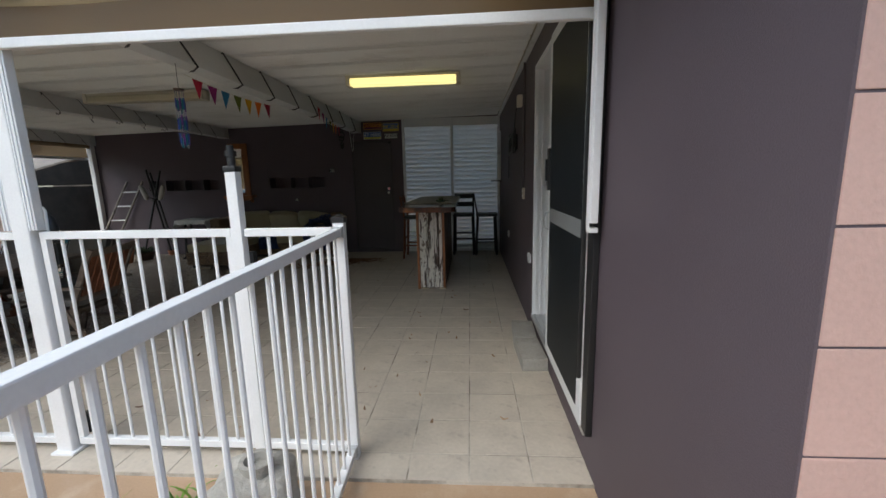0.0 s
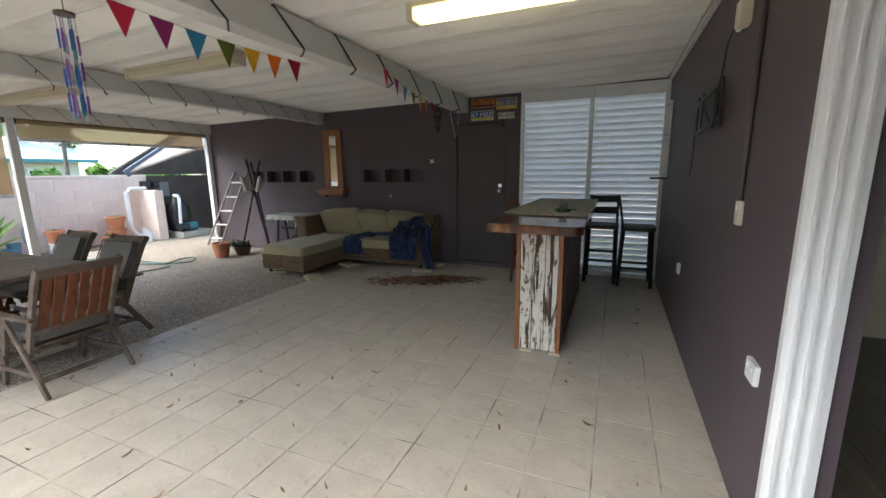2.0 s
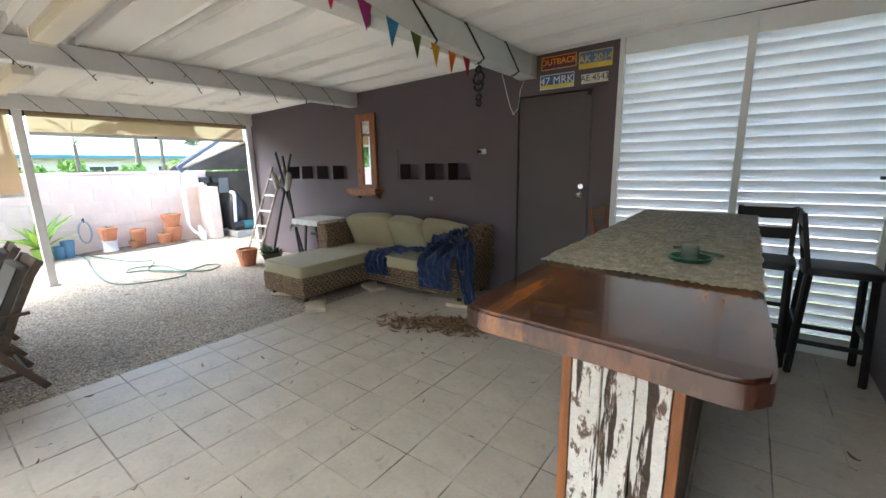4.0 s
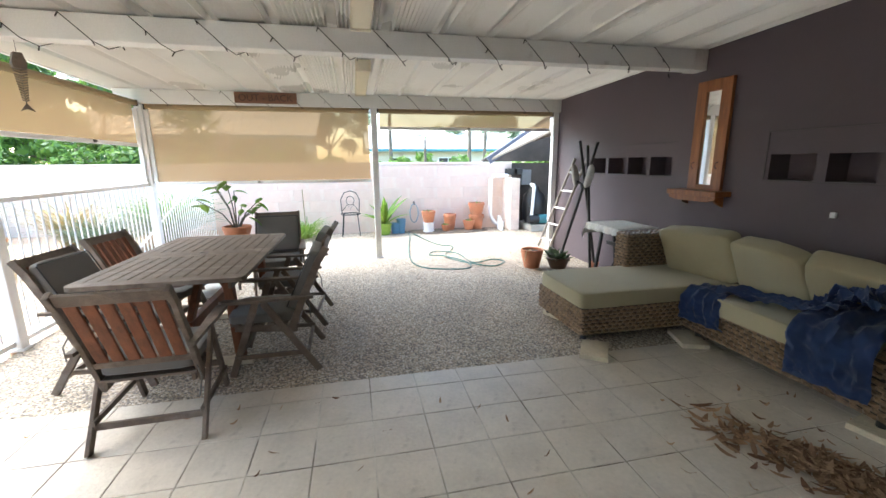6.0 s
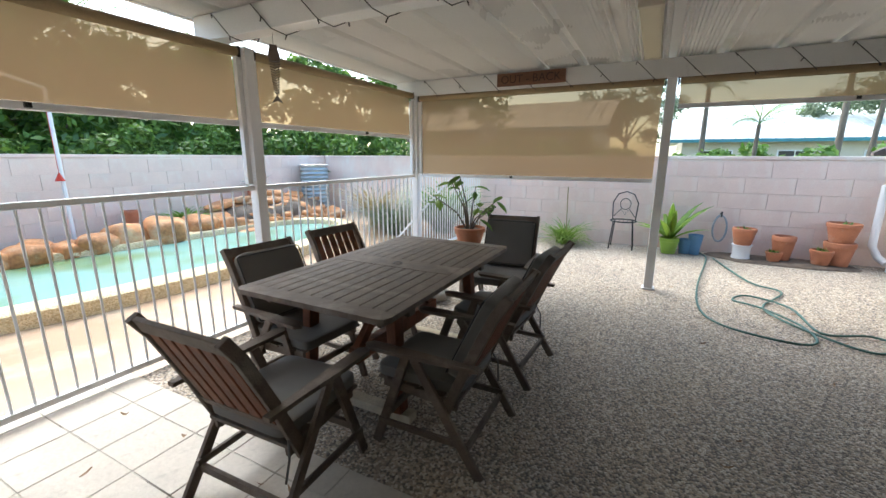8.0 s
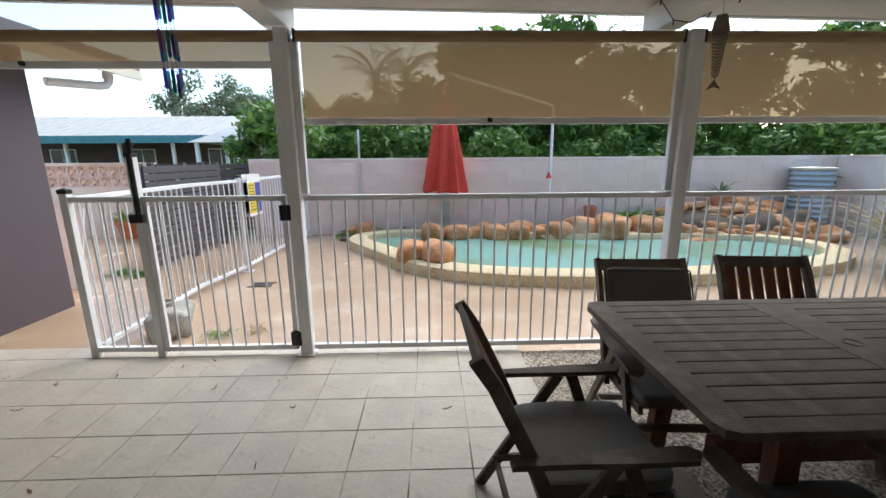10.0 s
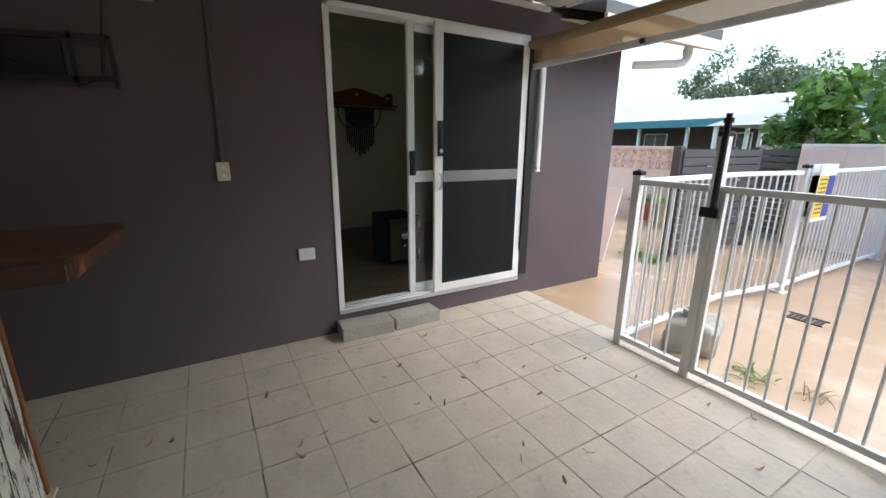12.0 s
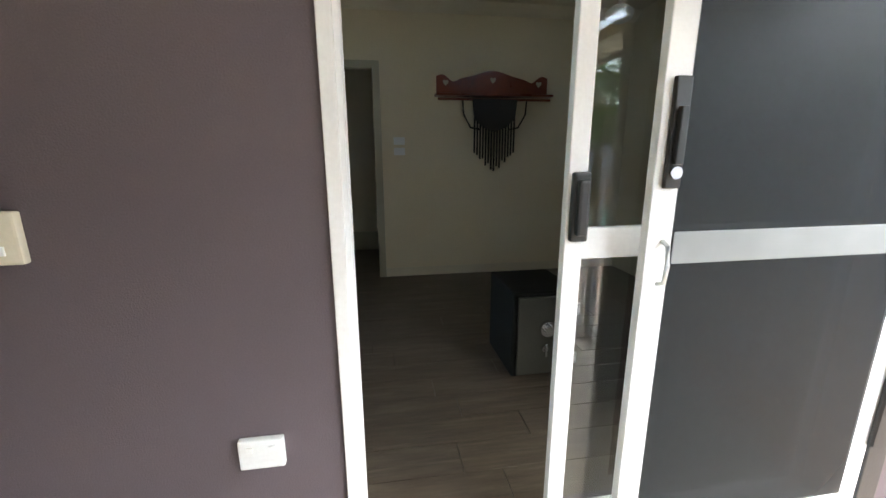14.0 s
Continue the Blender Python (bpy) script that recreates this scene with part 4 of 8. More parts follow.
def plate(x0, x1, z0, z1, text, base, ink, size, band=None, tilt=0.0):
    w, h = x1 - x0, z1 - z0
    t = thing("number_plate", pose((x0 + x1) / 2, BW - 0.002, (z0 + z1) / 2, 0, tilt, 0), "old embossed number plate screwed to the wall", "number plate", "number plates over the door")
    bm = bm_new()
    bx(bm, -w / 2, w / 2, -0.004, 0.0, -h / 2, h / 2, 0.0015)
    part("plate", bm, mat("plate_" + text.split()[0].lower(), base, 0.35, var=0.12, scale=14, bump=0.02), t)
    bm = bm_new()
    for a, b, c, d in ((-w / 2, w / 2, h / 2 - 0.007, h / 2), (-w / 2, w / 2, -h / 2, -h / 2 + 0.007), (-w / 2, -w / 2 + 0.007, -h / 2, h / 2), (w / 2 - 0.007, w / 2, -h / 2, h / 2)):
        bx(bm, a, b, -0.006, -0.001, c, d)
    part("rim", bm, mat("plate_rim", ink, 0.4, bump=0), t)
    if band:
        bm = bm_new()
        bx(bm, -w / 2 + 0.008, w / 2 - 0.008, -0.0052, -0.003, -h / 2 + 0.008, -h / 2 + h * 0.3)
        part("band", bm, mat("plate_band", band, 0.4, bump=0), t)
    o = letters(text, size, mat("plate_ink", ink, 0.4, bump=0), pose(0, -0.006, h * 0.04, 90, 0, 0), 0.0025)
    o.parent = t
    tagged(o, label="raised lettering")
    return t


plate(-1.73, -1.385, 2.365, 2.485, "OUTBACK", (0.22, 0.035, 0.03), (0.80, 0.42, 0.04), 0.075, (0.10, 0.03, 0.08))
plate(-1.36, -1.06, 2.325, 2.475, "AK 2014", (0.12, 0.20, 0.42), (0.75, 0.55, 0.05), 0.085, (0.75, 0.55, 0.08))
plate(-1.74, -1.40, 2.185, 2.32, "47 MRK", (0.05, 0.13, 0.36), (0.72, 0.72, 0.68), 0.10, (0.60, 0.55, 0.08))
plate(-1.34, -1.08, 2.185, 2.285, "AE 4543", (0.62, 0.62, 0.56), (0.05, 0.06, 0.05), 0.075)

bm = bm_new()
for a, b, c, d in ((-3.70, -2.53, 1.675, 1.683), (-3.71, -3.70, 1.30, 1.683), (-6.26, -4.66, 1.645, 1.652), (-3.70, -2.53, 1.286, 1.294), (-6.26, -4.66, 1.286, 1.294)):
    bx(bm, a, b, BW - 0.008, BW - 0.0005, c, d)
structure("trim_niches", bm, M["plum_door"], "thin plum trim around the niches")
for x0, z0, w, h in ((-2.44, 1.59, 0.085, 0.055), (-3.165, 1.05, 0.035, 0.04)):
    bm = bm_new()
    bx(bm, x0, x0 + w, BW - 0.024, BW, z0, z0 + h, 0.005)
    solid("wall_socket", bm, M["white"], "small white socket on the dark back wall", "socket")
bm = bm_new()
puff(bm, (-2.43, BW - 0.045, 1.615), (0.05, 0.05, 0.035), 0.5, 12, 8)
solid("plug", bm, M["black"], "black plug pushed into the wall socket", "plug", smooth=True)

lou = thing("window_1", pose(0, BW, 0), "white louvred shutter filling the opening, blades closed", "louvre", kind="structure")
bm = bm_new()
for x0, x1 in ((-1.0, -0.955), (-0.085, -0.035), (HW - 0.045, HW)):
    bx(bm, x0, x1, -0.02, 0.05, 0.0, 2.54, 0.004)
bx(bm, -0.955, HW - 0.045, 0.0, 0.05, 2.40, 2.54)
bx(bm, -0.955, HW - 0.045, -0.018, 0.05, 2.385, 2.40, 0.003)
bx(bm, -0.955, HW - 0.045, -0.02, 0.05, 0.0, 0.06, 0.004)
part("window_frame", bm, M["white"], lou)
meshes = {}
for a, b in ((-0.955, -0.085), (-0.035, HW - 0.045)):
    bm = bm_new()
    n = 6
    pts = [(0.044 - 0.056 * i / n + 0.010 * math.sin(math.pi * i / n), -0.043 + 0.084 * i / n) for i in range(n + 1)]
    back = [(p[0] + 0.003, p[1]) for p in pts[::-1]]
    prism(bm, [(y, z) for y, z in pts + back], a, b, "x")
    meshes[a] = mesh_of("blade", bm, M["white"])
for i in range(28):
    for a in meshes:
        o = new("blade", meshes[a])
        o.parent = lou
        o.location = (0, 0, 0.105 + 0.0832 * i)
bm = bm_new()
bx(bm, -6.9, 6.0, BW + 4.2, BW + 4.4, -0.1, 1.7)
structure("wall_rear", bm, M["pinkwall"], "plain pale garden wall behind the louvres")

mir = thing("wall_mirror", pose(-4.265, BW, 1.08), "narrow timber-framed mirror with a small shelf below", "mirror")
bm = bm_new()
for s in (-1, 1):
    bx(bm, s * 0.135 - 0.055, s * 0.135 + 0.055, -0.035, 0.0, 0.10, 1.10, 0.006)
bx(bm, -0.08, 0.08, -0.035, 0.0, 1.0, 1.10, 0.004)
bx(bm, -0.08, 0.08, -0.035, 0.0, 0.10, 0.15, 0.004)
timber = stain(mat("orange_timber", (0.30, 0.105, 0.03), 0.4, var=0.3, scale=5, bump=0.06, stretch=(6, 6, 0.8), coat=0.2), 3, (0.16, 0.06, 0.025), 0.55, 0.75, (5, 5, 0.7))
part("frame", bm, timber, mir)
bm = bm_new()
bx(bm, -0.08, 0.08, -0.018, -0.008, 0.15, 1.0)
mm = bpy.data.materials.new("mirror_glass")
mm.use_nodes = True
b = mm.node_tree.nodes["Principled BSDF"]
b.inputs["Base Color"].default_value, b.inputs["Metallic"].default_value, b.inputs["Roughness"].default_value = (0.85, 0.86, 0.85, 1), 1.0, 0.03
part("mirror_glass", bm, mm, mir)
bm = bm_new()
bx(bm, -0.29, 0.29, -0.18, 0.0, 0.05, 0.10, 0.008)
part("shelf", bm, timber, mir)
bm = bm_new()
prism(bm, [(-0.28, 0.05), (0.28, 0.05), (0.27, 0.02), (0.18, 0.0), (-0.18, 0.0), (-0.27, 0.02)], -0.16, -0.135, "y")
part("apron", bm, timber, mir)
for s in (-1, 1):
    bm = bm_new()
    prism(bm, [(-0.15, 0.05), (0, 0.05), (0, -0.05), (-0.06, -0.02)], s * 0.2 - 0.015, s * 0.2 + 0.015, "x")
    part("bracket", bm, timber, mir)
    bm = bm_new()
    tube(bm, [(s * 0.135, -0.035, 0.36), (s * 0.135, -0.06, 0.35), (s * 0.135, -0.065, 0.32), (s * 0.135, -0.045, 0.30)], 0.004, 6)
    part("hook", bm, M["darkmetal"], mir)

# ---- ceiling lamps ----
tube_glow = glow("lit_yellowed_diffuser", (1.0, 0.84, 0.36), 0.6)


def batten(x0, x1, y, lit, label):
    z = roof_z((x0 + x1) / 2) - 0.004
    t = thing("fluorescent_light", pose((x0 + x1) / 2, y, z), label, "ceiling light", "fluorescent battens")
    h = (x1 - x0) / 2
    bm = bm_new()
    bx(bm, -h, h, -0.065, 0.065, -0.03, 0.0, 0.004)
    part("housing", bm, M["cream"], t)
    bm = bm_new()
    bx(bm, -h + 0.02, h - 0.02, -0.07, 0.07, -0.105, -0.028, 0.02)
    part("diffuser", bm, tube_glow if lit else mat("old_diffuser", (0.62, 0.57, 0.42), 0.4, var=0.06), t, "lit yellowed diffuser" if lit else "unlit yellowed diffuser")
    for s in (-1, 1):
        bm = bm_new()
        bx(bm, s * h - 0.022, s * h + 0.022, -0.073, 0.073, -0.109, -0.001, 0.006)
        part("end_cap", bm, M["cream"], t)
    return t


batten(-1.02, 0.17, 4.62, True, "lit fluorescent batten with a yellowed diffuser")
batten(-4.15, -2.75, 4.72, False, "unlit fluorescent batten under the ceiling")
batten(-6.75, -5.25, 4.76, False, "unlit fluorescent batten under the ceiling")
# ---- bar with a slab top ----
barT = 1.09
barc = thing("bar_table", pose(0, 0.045, 0), "tall bar with a slab timber top and peeling white end boards", "bar table")
slab_mat = stain(stain(mat("varnished_slab", (0.36, 0.13, 0.035), 0.18, var=0.3, scale=2.2, bump=0.02, stretch=(5, 0.8, 1), coat=0.5), 2.0, (0.060, 0.020, 0.010), 0.36, 0.48, (2.2, 0.35, 1)), 3.1, (0.20, 0.06, 0.02), 0.5, 0.7, (3, 0.5, 1))
outline = [(-0.575, 4.84), (-0.535, 4.735), (-0.36, 4.72), (-0.12, 4.70), (0.02, 4.68), (0.085, 4.70), (0.11, 4.83), (0.095, 5.6), (0.11, 6.3), (0.09, 7.0), (0.07, 7.40), (-0.2, 7.44), (-0.60, 7.41), (-0.635, 6.9), (-0.61, 6.2), (-0.595, 5.5)]
bm = bm_new()
poly = smooth_loop(outline, 4)
prism(bm, [(p.x, p.y) for p in poly], barT - 0.062, barT, "z")
bmesh.ops.bevel(bm, geom=[e for e in bm.edges if abs(e.verts[0].co.z - e.verts[1].co.z) < 1e-4], offset=0.008, segments=2, affect="EDGES")
part("tabletop", bm, slab_mat, barc, "dark and orange varnished live-edge slab", True)
peel = stain(stain(mat("peeling_white_paint", (0.74, 0.70, 0.62), 0.7, var=0.1, scale=10, bump=0.25, fine=60), 3.2, (0.055, 0.035, 0.022), 0.52, 0.55, (9, 9, 0.7)), 16, (0.16, 0.10, 0.07), 0.56, 0.62, (2, 2, 1))
bm = bm_new()
for i in range(3):
    x0 = -0.375 + 0.098 * i
    bx(bm, x0, x0 + 0.094, 5.085, 5.12, 0.02, barT - 0.063, 0.004)
    e = part("end_board", bm, peel, barc, "flaking white painted old board")
    bm = bm_new()
bm.free()
for x0, x1 in ((-0.41, -0.377), (-0.080, -0.050)):
    bm = bm_new()
    bx(bm, x0, x1, 5.08, 5.12, 0.0, barT - 0.063, 0.004)
    part("edge_board", bm, timber, barc, "orange timber edge strip")
for x0, x1 in ((-0.405, -0.385), (-0.075, -0.055)):
    for i in range(6):
        bm = bm_new()
        bx(bm, x0, x1, 5.121 + 0.33 * i, 5.445 + 0.33 * i, 0.0, barT - 0.063, 0.003)
        part("side_board", bm, M["teak"], barc)
bm = bm_new()
bx(bm, -0.385, -0.075, 5.121, 5.14, 0.0, barT - 0.063)
bx(bm, -0.385, -0.075, 7.16, 7.18, 0.0, barT - 0.063)
part("carcass", bm, M["teak"], barc)
for x in (-0.36, -0.13):
    bm = bm_new()
    bx(bm, x, x + 0.09, 5.06, 5.14, 0.0, 0.018, 0.003)
    part("foot_block", bm, M["paver"], barc)

# woven runner: rows of knotted loops on a cloth
runner_mat = mat("undyed_cotton", (0.76, 0.75, 0.73), 0.95, var=0.3, scale=30, bump=0.3, fine=300)
bm = bm_new()


def runner_f(u, v):
    x, y = -0.60 + 0.70 * v, 5.37 - 0.06 * v + 2.05 * u
    edge = 0.004 * math.sin(u * 60) * (1 if v < 0.01 or v > 0.99 else 0)
    z = barT + 0.010 + 0.005 * noise.noise((x * 6, y * 6, 0)) + 0.0036 * math.sin(x * 250 + 2.0 * math.sin(y * 105)) * math.cos(y * 210)
    drop = max(0.0, -0.60 - x) + max(0.0, x - 0.10)
    return Vector((x + edge, y, z - drop * 0.5))


sheet(bm, runner_f, 340, 130, 0.004)
solid("table_runner", bm, runner_mat, "grey-white knotted woven runner spread on the bar", "table runner", smooth=True)
ash = thing("ashtray", pose(-0.12, 5.62, barT + 0.0145), "green glass dish holding a small tumbler", "ashtray")
bm = bm_new()
lathe(bm, [(0.055, 0.0), (0.068, 0.006), (0.075, 0.018), (0.066, 0.018), (0.055, 0.008), (0.002, 0.008)], 28)
part("dish", bm, glassy("green_glass", (0.25, 0.5, 0.38), 0.45, 0.05, (0.03, 0.12, 0.08)), ash, smooth=True)
bm = bm_new()
lathe(bm, [(0.028, 0.009), (0.033, 0.06), (0.030, 0.06), (0.026, 0.014), (0.002, 0.014)], 20)
part("tumbler", bm, glassy("clear_tumbler", (0.8, 0.85, 0.83), 0.6, 0.05, (0.25, 0.28, 0.26)), ash, smooth=True)
bm = bm_new()
tube(bm, [(-0.02, 5.73, barT + 0.022), (-0.10, 5.79, barT + 0.022), (-0.16, 5.83, barT + 0.024), (-0.2, 5.82, barT + 0.022)], 0.006, 8)
solid("incense_stick_holder", bm, mat("dull_green", (0.05, 0.12, 0.08), 0.5), "thin dull green stick holder lying on the runner", "ornament", smooth=True)


# ---- bar stools ----
def stool(m, wood, label, group="bar stools"):
    t = thing("bar_stool", m, label, "bar stool", group)
    bm = bm_new()
    puff(bm, (0, 0, 0.735), (0.40, 0.40, 0.055), 0.25, 28, 10)
    part("seat", bm, M["black"], t, "black padded seat", True)
    for sx in (-1, 1):
        bm = bm_new()
        bar(bm, (sx * 0.185, 0.18, 0), (sx * 0.165, 0.155, 0.715), 0.034, 0.034, 0.004)
        part("leg", bm, wood, t)
        bm = bm_new()
        bar(bm, (sx * 0.185, -0.20, 0), (sx * 0.17, -0.165, 0.715), 0.034, 0.034, 0.004)
        bar(bm, (sx * 0.17, -0.165, 0.70), (sx * 0.17, -0.235, 1.12), 0.032, 0.028, 0.004)
        part("leg", bm, wood, t)
        bm = bm_new()
        bar(bm, (sx * 0.18, -0.19, 0.24), (sx * 0.18, 0.17, 0.24), 0.02, 0.03, 0.002)
        part("stretcher", bm, wood, t)
    for y, z in ((0.17, 0.30), (-0.19, 0.36)):
        bm = bm_new()
        bar(bm, (-0.18, y, z), (0.18, y, z), 0.022, 0.032, 0.002)
        part("stretcher", bm, wood, t)
    for z, y in ((1.07, -0.228), (0.92, -0.203)):
        bm = bm_new()
        bar(bm, (-0.17, y, z), (0.17, y, z), 0.016, 0.085, 0.004)
        part("back_rail", bm, wood, t)
    return t


st = stool(pose(0.58, 7.62, 0, 0, 0, -90), M["darkmetal"], "black high-backed bar stool beside the louvres")
copy_thing(st, pose(0.16, 7.68, 0, 0, 0, 178))
stool(pose(-0.72, 7.35, 0, 0, 0, -92), M["teakred"], "dark brown timber bar stool at the bar")


# ---- outdoor table ----
TX0, TX1, TY0, TY1, TZ = -5.37, -3.645, 2.90, 3.90, 0.748
tab = thing("outdoor_table", pose((TX0 + TX1) / 2, (TY0 + TY1) / 2, 0), "weathered grey-brown slatted hardwood outdoor table", "table")
hx, hy = (TX1 - TX0) / 2, (TY1 - TY0) / 2
t0 = TZ - 0.028
bm = bm_new()
for s in (-1, 1):
    corner = [(s * hx * 1.0, -hy + 0.05), (s * (hx - 0.015), -hy + 0.015), (s * (hx - 0.05), -hy), (s * (hx - 0.10), -hy), (s * (hx - 0.10), hy), (s * (hx - 0.05), hy), (s * (hx - 0.015), hy - 0.015), (s * hx, hy - 0.05)]
    prism(bm, corner, t0, TZ, "z")
    part("end_rail", bm, M["teak"], tab)
    bm = bm_new()
bx(bm, -0.09, 0.09, -hy + 0.065, hy - 0.065, t0, TZ, 0.003)
part("cross_rail", bm, M["teak"], tab)
for s in (-1, 1):
    bm = bm_new()
    bx(bm, -hx + 0.10, hx - 0.10, s * (hy - 0.032) - 0.032, s * (hy - 0.032) + 0.032, t0, TZ, 0.004)
    part("side_rail", bm, M["teak"], tab)
n = 11
sw = (2 * hy - 0.13) / n
for h in (0, 1):
    a, b = (-hx + 0.101, -0.091) if h == 0 else (0.091, hx - 0.101)
    bm = bm_new()
    bx(bm, a, b, 0.003, sw - 0.004, t0 + 0.003, TZ - 0.001, 0.003)
    me = mesh_of("slat", bm, M["teak"])
    for i in range(n):
        o = new("slat", me)
        o.parent = tab
        o.location = (0, -hy + 0.065 + sw * i, 0)
bm = bm_new()
lathe(bm, [(0.030, TZ - 0.002), (0.034, TZ + 0.003), (0.028, TZ + 0.003), (0.022, TZ - 0.001), (0.002, TZ - 0.001)], 20)
part("umbrella_hole", bm, M["black"], tab)
for s in (-1, 1):
    for q in (-1, 1):
        bm = bm_new()
        bar(bm, (s * 0.52, q * 0.34, 0.05), (s * 0.50, q * 0.30, t0 - 0.09), 0.08, 0.06, 0.005, up=(0, 1, 0))
        part("leg", bm, M["teakred"], tab)
    bm = bm_new()
    bx(bm, s * 0.51 - 0.04, s * 0.51 + 0.04, -0.42, 0.42, 0.0, 0.05, 0.006)
    part("foot_bar", bm, M["paver"], tab, "pale worn foot bar")
    bm = bm_new()
    bx(bm, s * 0.50 - 0.03, s * 0.50 + 0.03, -0.42, 0.42, t0 - 0.09, t0, 0.004)
    part("bearer", bm, M["teak"], tab)
    bm = bm_new()
    bar(bm, (s * 0.47, 0, 0.30), (s * 0.08, 0, t0 - 0.05), 0.045, 0.06, 0.004)
    part("brace", bm, M["teakred"], tab)
bm = bm_new()
bx(bm, -0.50, 0.50, -0.03, 0.03, 0.24, 0.34, 0.004)
part("stretcher", bm, M["teakred"], tab)
for s in (-1, 1):
    bm = bm_new()
    bx(bm, -hx + 0.12, hx - 0.12, s * (hy - 0.12) - 0.012, s * (hy - 0.12) + 0.012, t0 - 0.075, t0, 0.003)
    part("apron", bm, M["teak"], tab)


# ---- folding armchairs with cushions ----
def armchair(m, back, seat, wood, label):
    t = thing("outdoor_armchair", m, label, "chair", "chairs round the outdoor table")
    W = 0.27
    t.scale = (0.97, 0.97, 0.885)
    for s in (-1, 1):
        bm = bm_new()
        bar(bm, (s * (W - 0.022), 0.30, 0), (s * (W - 0.022), 0.10, 0.61), 0.024, 0.048, 0.004)
        part("leg", bm, wood, t)
        bm = bm_new()
        bar(bm, (s * (W + 0.004), -0.30, 0), (s * (W + 0.004), 0.05, 0.60), 0.022, 0.048, 0.004)
        part("leg", bm, wood, t)
        bm = bm_new()
        bar(bm, (s * (W - 0.008), 0.27, 0.16), (s * (W - 0.008), -0.24, 0.16), 0.018, 0.035, 0.002)
        part("stretcher", bm, wood, t)
        bm = bm_new()
        pts = [Vector((s * (W - 0.026), -0.10, 0.30)), Vector((s * (W - 0.026), -0.22, 0.62)), Vector((s * (W - 0.026), -0.34, 0.90)), Vector((s * (W - 0.026), -0.40, 1.00))]
        for a, b in zip(pts, pts[1:]):
            bar(bm, a, b + (b - a) * 0.02, 0.028, 0.05, 0.005)
        part("back_stile", bm, wood, t)
        bm = bm_new()
        arm = [(0.30, -0.035), (0.33, 0.0), (0.30, 0.035), (0.10, 0.032), (-0.10, 0.022), (-0.29, 0.018), (-0.29, -0.018), (-0.10, -0.024), (0.10, -0.035)]
        prism(bm, [(s * (W + 0.004) + b, a) for a, b in arm], 0.61, 0.632, "z")
        part("armrest", bm, wood, t)
        bm = bm_new()
        bar(bm, (s * (W - 0.055), 0.26, 0.385), (s * (W - 0.055), -0.16, 0.345), 0.022, 0.05, 0.003)
        part("seat_rail", bm, wood, t)
    for i in range(6):
        y = 0.25 - 0.078 * i
        bm = bm_new()
        bx(bm, -W + 0.03, W - 0.03, y - 0.03, y + 0.03, 0.408 - 0.007 * i, 0.426 - 0.007 * i, 0.003)
        part("seat_slat", bm, wood, t)
    for y, z, h in ((-0.385, 0.965, 0.075), (-0.185, 0.50, 0.05)):
        bm = bm_new()
        bar(bm, (-W + 0.03, y, z), (W - 0.03, y, z), 0.022, h, 0.004, up=(0, -0.40, 0.9))
        part("back_rail", bm, wood, t)
    for i in range(6):
        x = -0.185 + 0.074 * i
        bm = bm_new()
        bar(bm, (x, -0.19, 0.51), (x, -0.37, 0.94), 0.056, 0.016, 0.003, up=(0, 1, 0.4))
        part("back_slat", bm, M["teakred"], t, "reddish oiled slat")
    bm = bm_new()
    bar(bm, (-W, 0.20, 0.24), (W, 0.20, 0.24), 0.022, 0.04, 0.003)
    part("front_rail", bm, wood, t)
    bm = bm_new()
    bar(bm, (-W, -0.22, 0.13), (W, -0.22, 0.13), 0.02, 0.04, 0.003)
    part("rear_rail", bm, wood, t)
    if seat:
        bm = bm_new()
        puff(bm, (0, 0.06, 0.455), (0.47, 0.49, 0.075), 0.22, 36, 12, wob=0.03, wscale=7)
        c = part("seat_cushion", bm, M["cushion"], t, "flattened grey seat cushion", True)
        bm = bm_new()
        tube(bm, [(0.24, -0.17, 0.44), (0.27, -0.20, 0.36), (0.25, -0.21, 0.24)], 0.005, 6)
        part("tie", bm, M["cushion"], c)
    if back:
        mb = pose(0, -0.222, 0.735, 23, 0, 0)
        bm = bm_new()
        puff(bm, (0, 0, 0), (0.46, 0.07, 0.50), 0.2, 36, 14, mb, wob=0.02, wscale=6)
        c = part("back_cushion", bm, M["cushion"], t, "grey back cushion with piping", True)
        bm = bm_new()
        ring = [mb @ Vector((x, 0.034, z)) for x, z in [(-0.225, -0.23), (0.225, -0.23), (0.235, -0.22), (0.235, 0.22), (0.225, 0.23), (-0.225, 0.23), (-0.235, 0.22), (-0.235, -0.22)]]
        tube(bm, ring, 0.005, 6, True)
        part("piping", bm, M["black"], c, smooth=True)
    return t


armchair(pose(-3.39, 3.485, 0, 0, 0, 92), False, True, M["teak"], "reddish slat-backed folding armchair, grey cushion on the seat")
armchair(pose(-4.03, 4.015, 0, 0, 0, 181), True, True, M["teak"], "weathered folding armchair with grey back and seat cushions")
armchair(pose(-4.88, 4.03, 0, 0, 0, 177), True, True, M["teak"], "weathered folding armchair with grey back and seat cushions")
armchair(pose(-4.045, 2.97, 0, 0, 0, -4), True, True, M["teak"], "weathered folding armchair with a piped grey back cushion")
armchair(pose(-4.76, 2.94, 0, 0, 0, -6), False, True, M["teak"], "dark slat-backed folding armchair, cushion lying on the seat")
armchair(pose(-5.74, 3.74, 0, 0, 0, -84), True, True, M["teak"], "weathered folding armchair with a tall grey cushion")

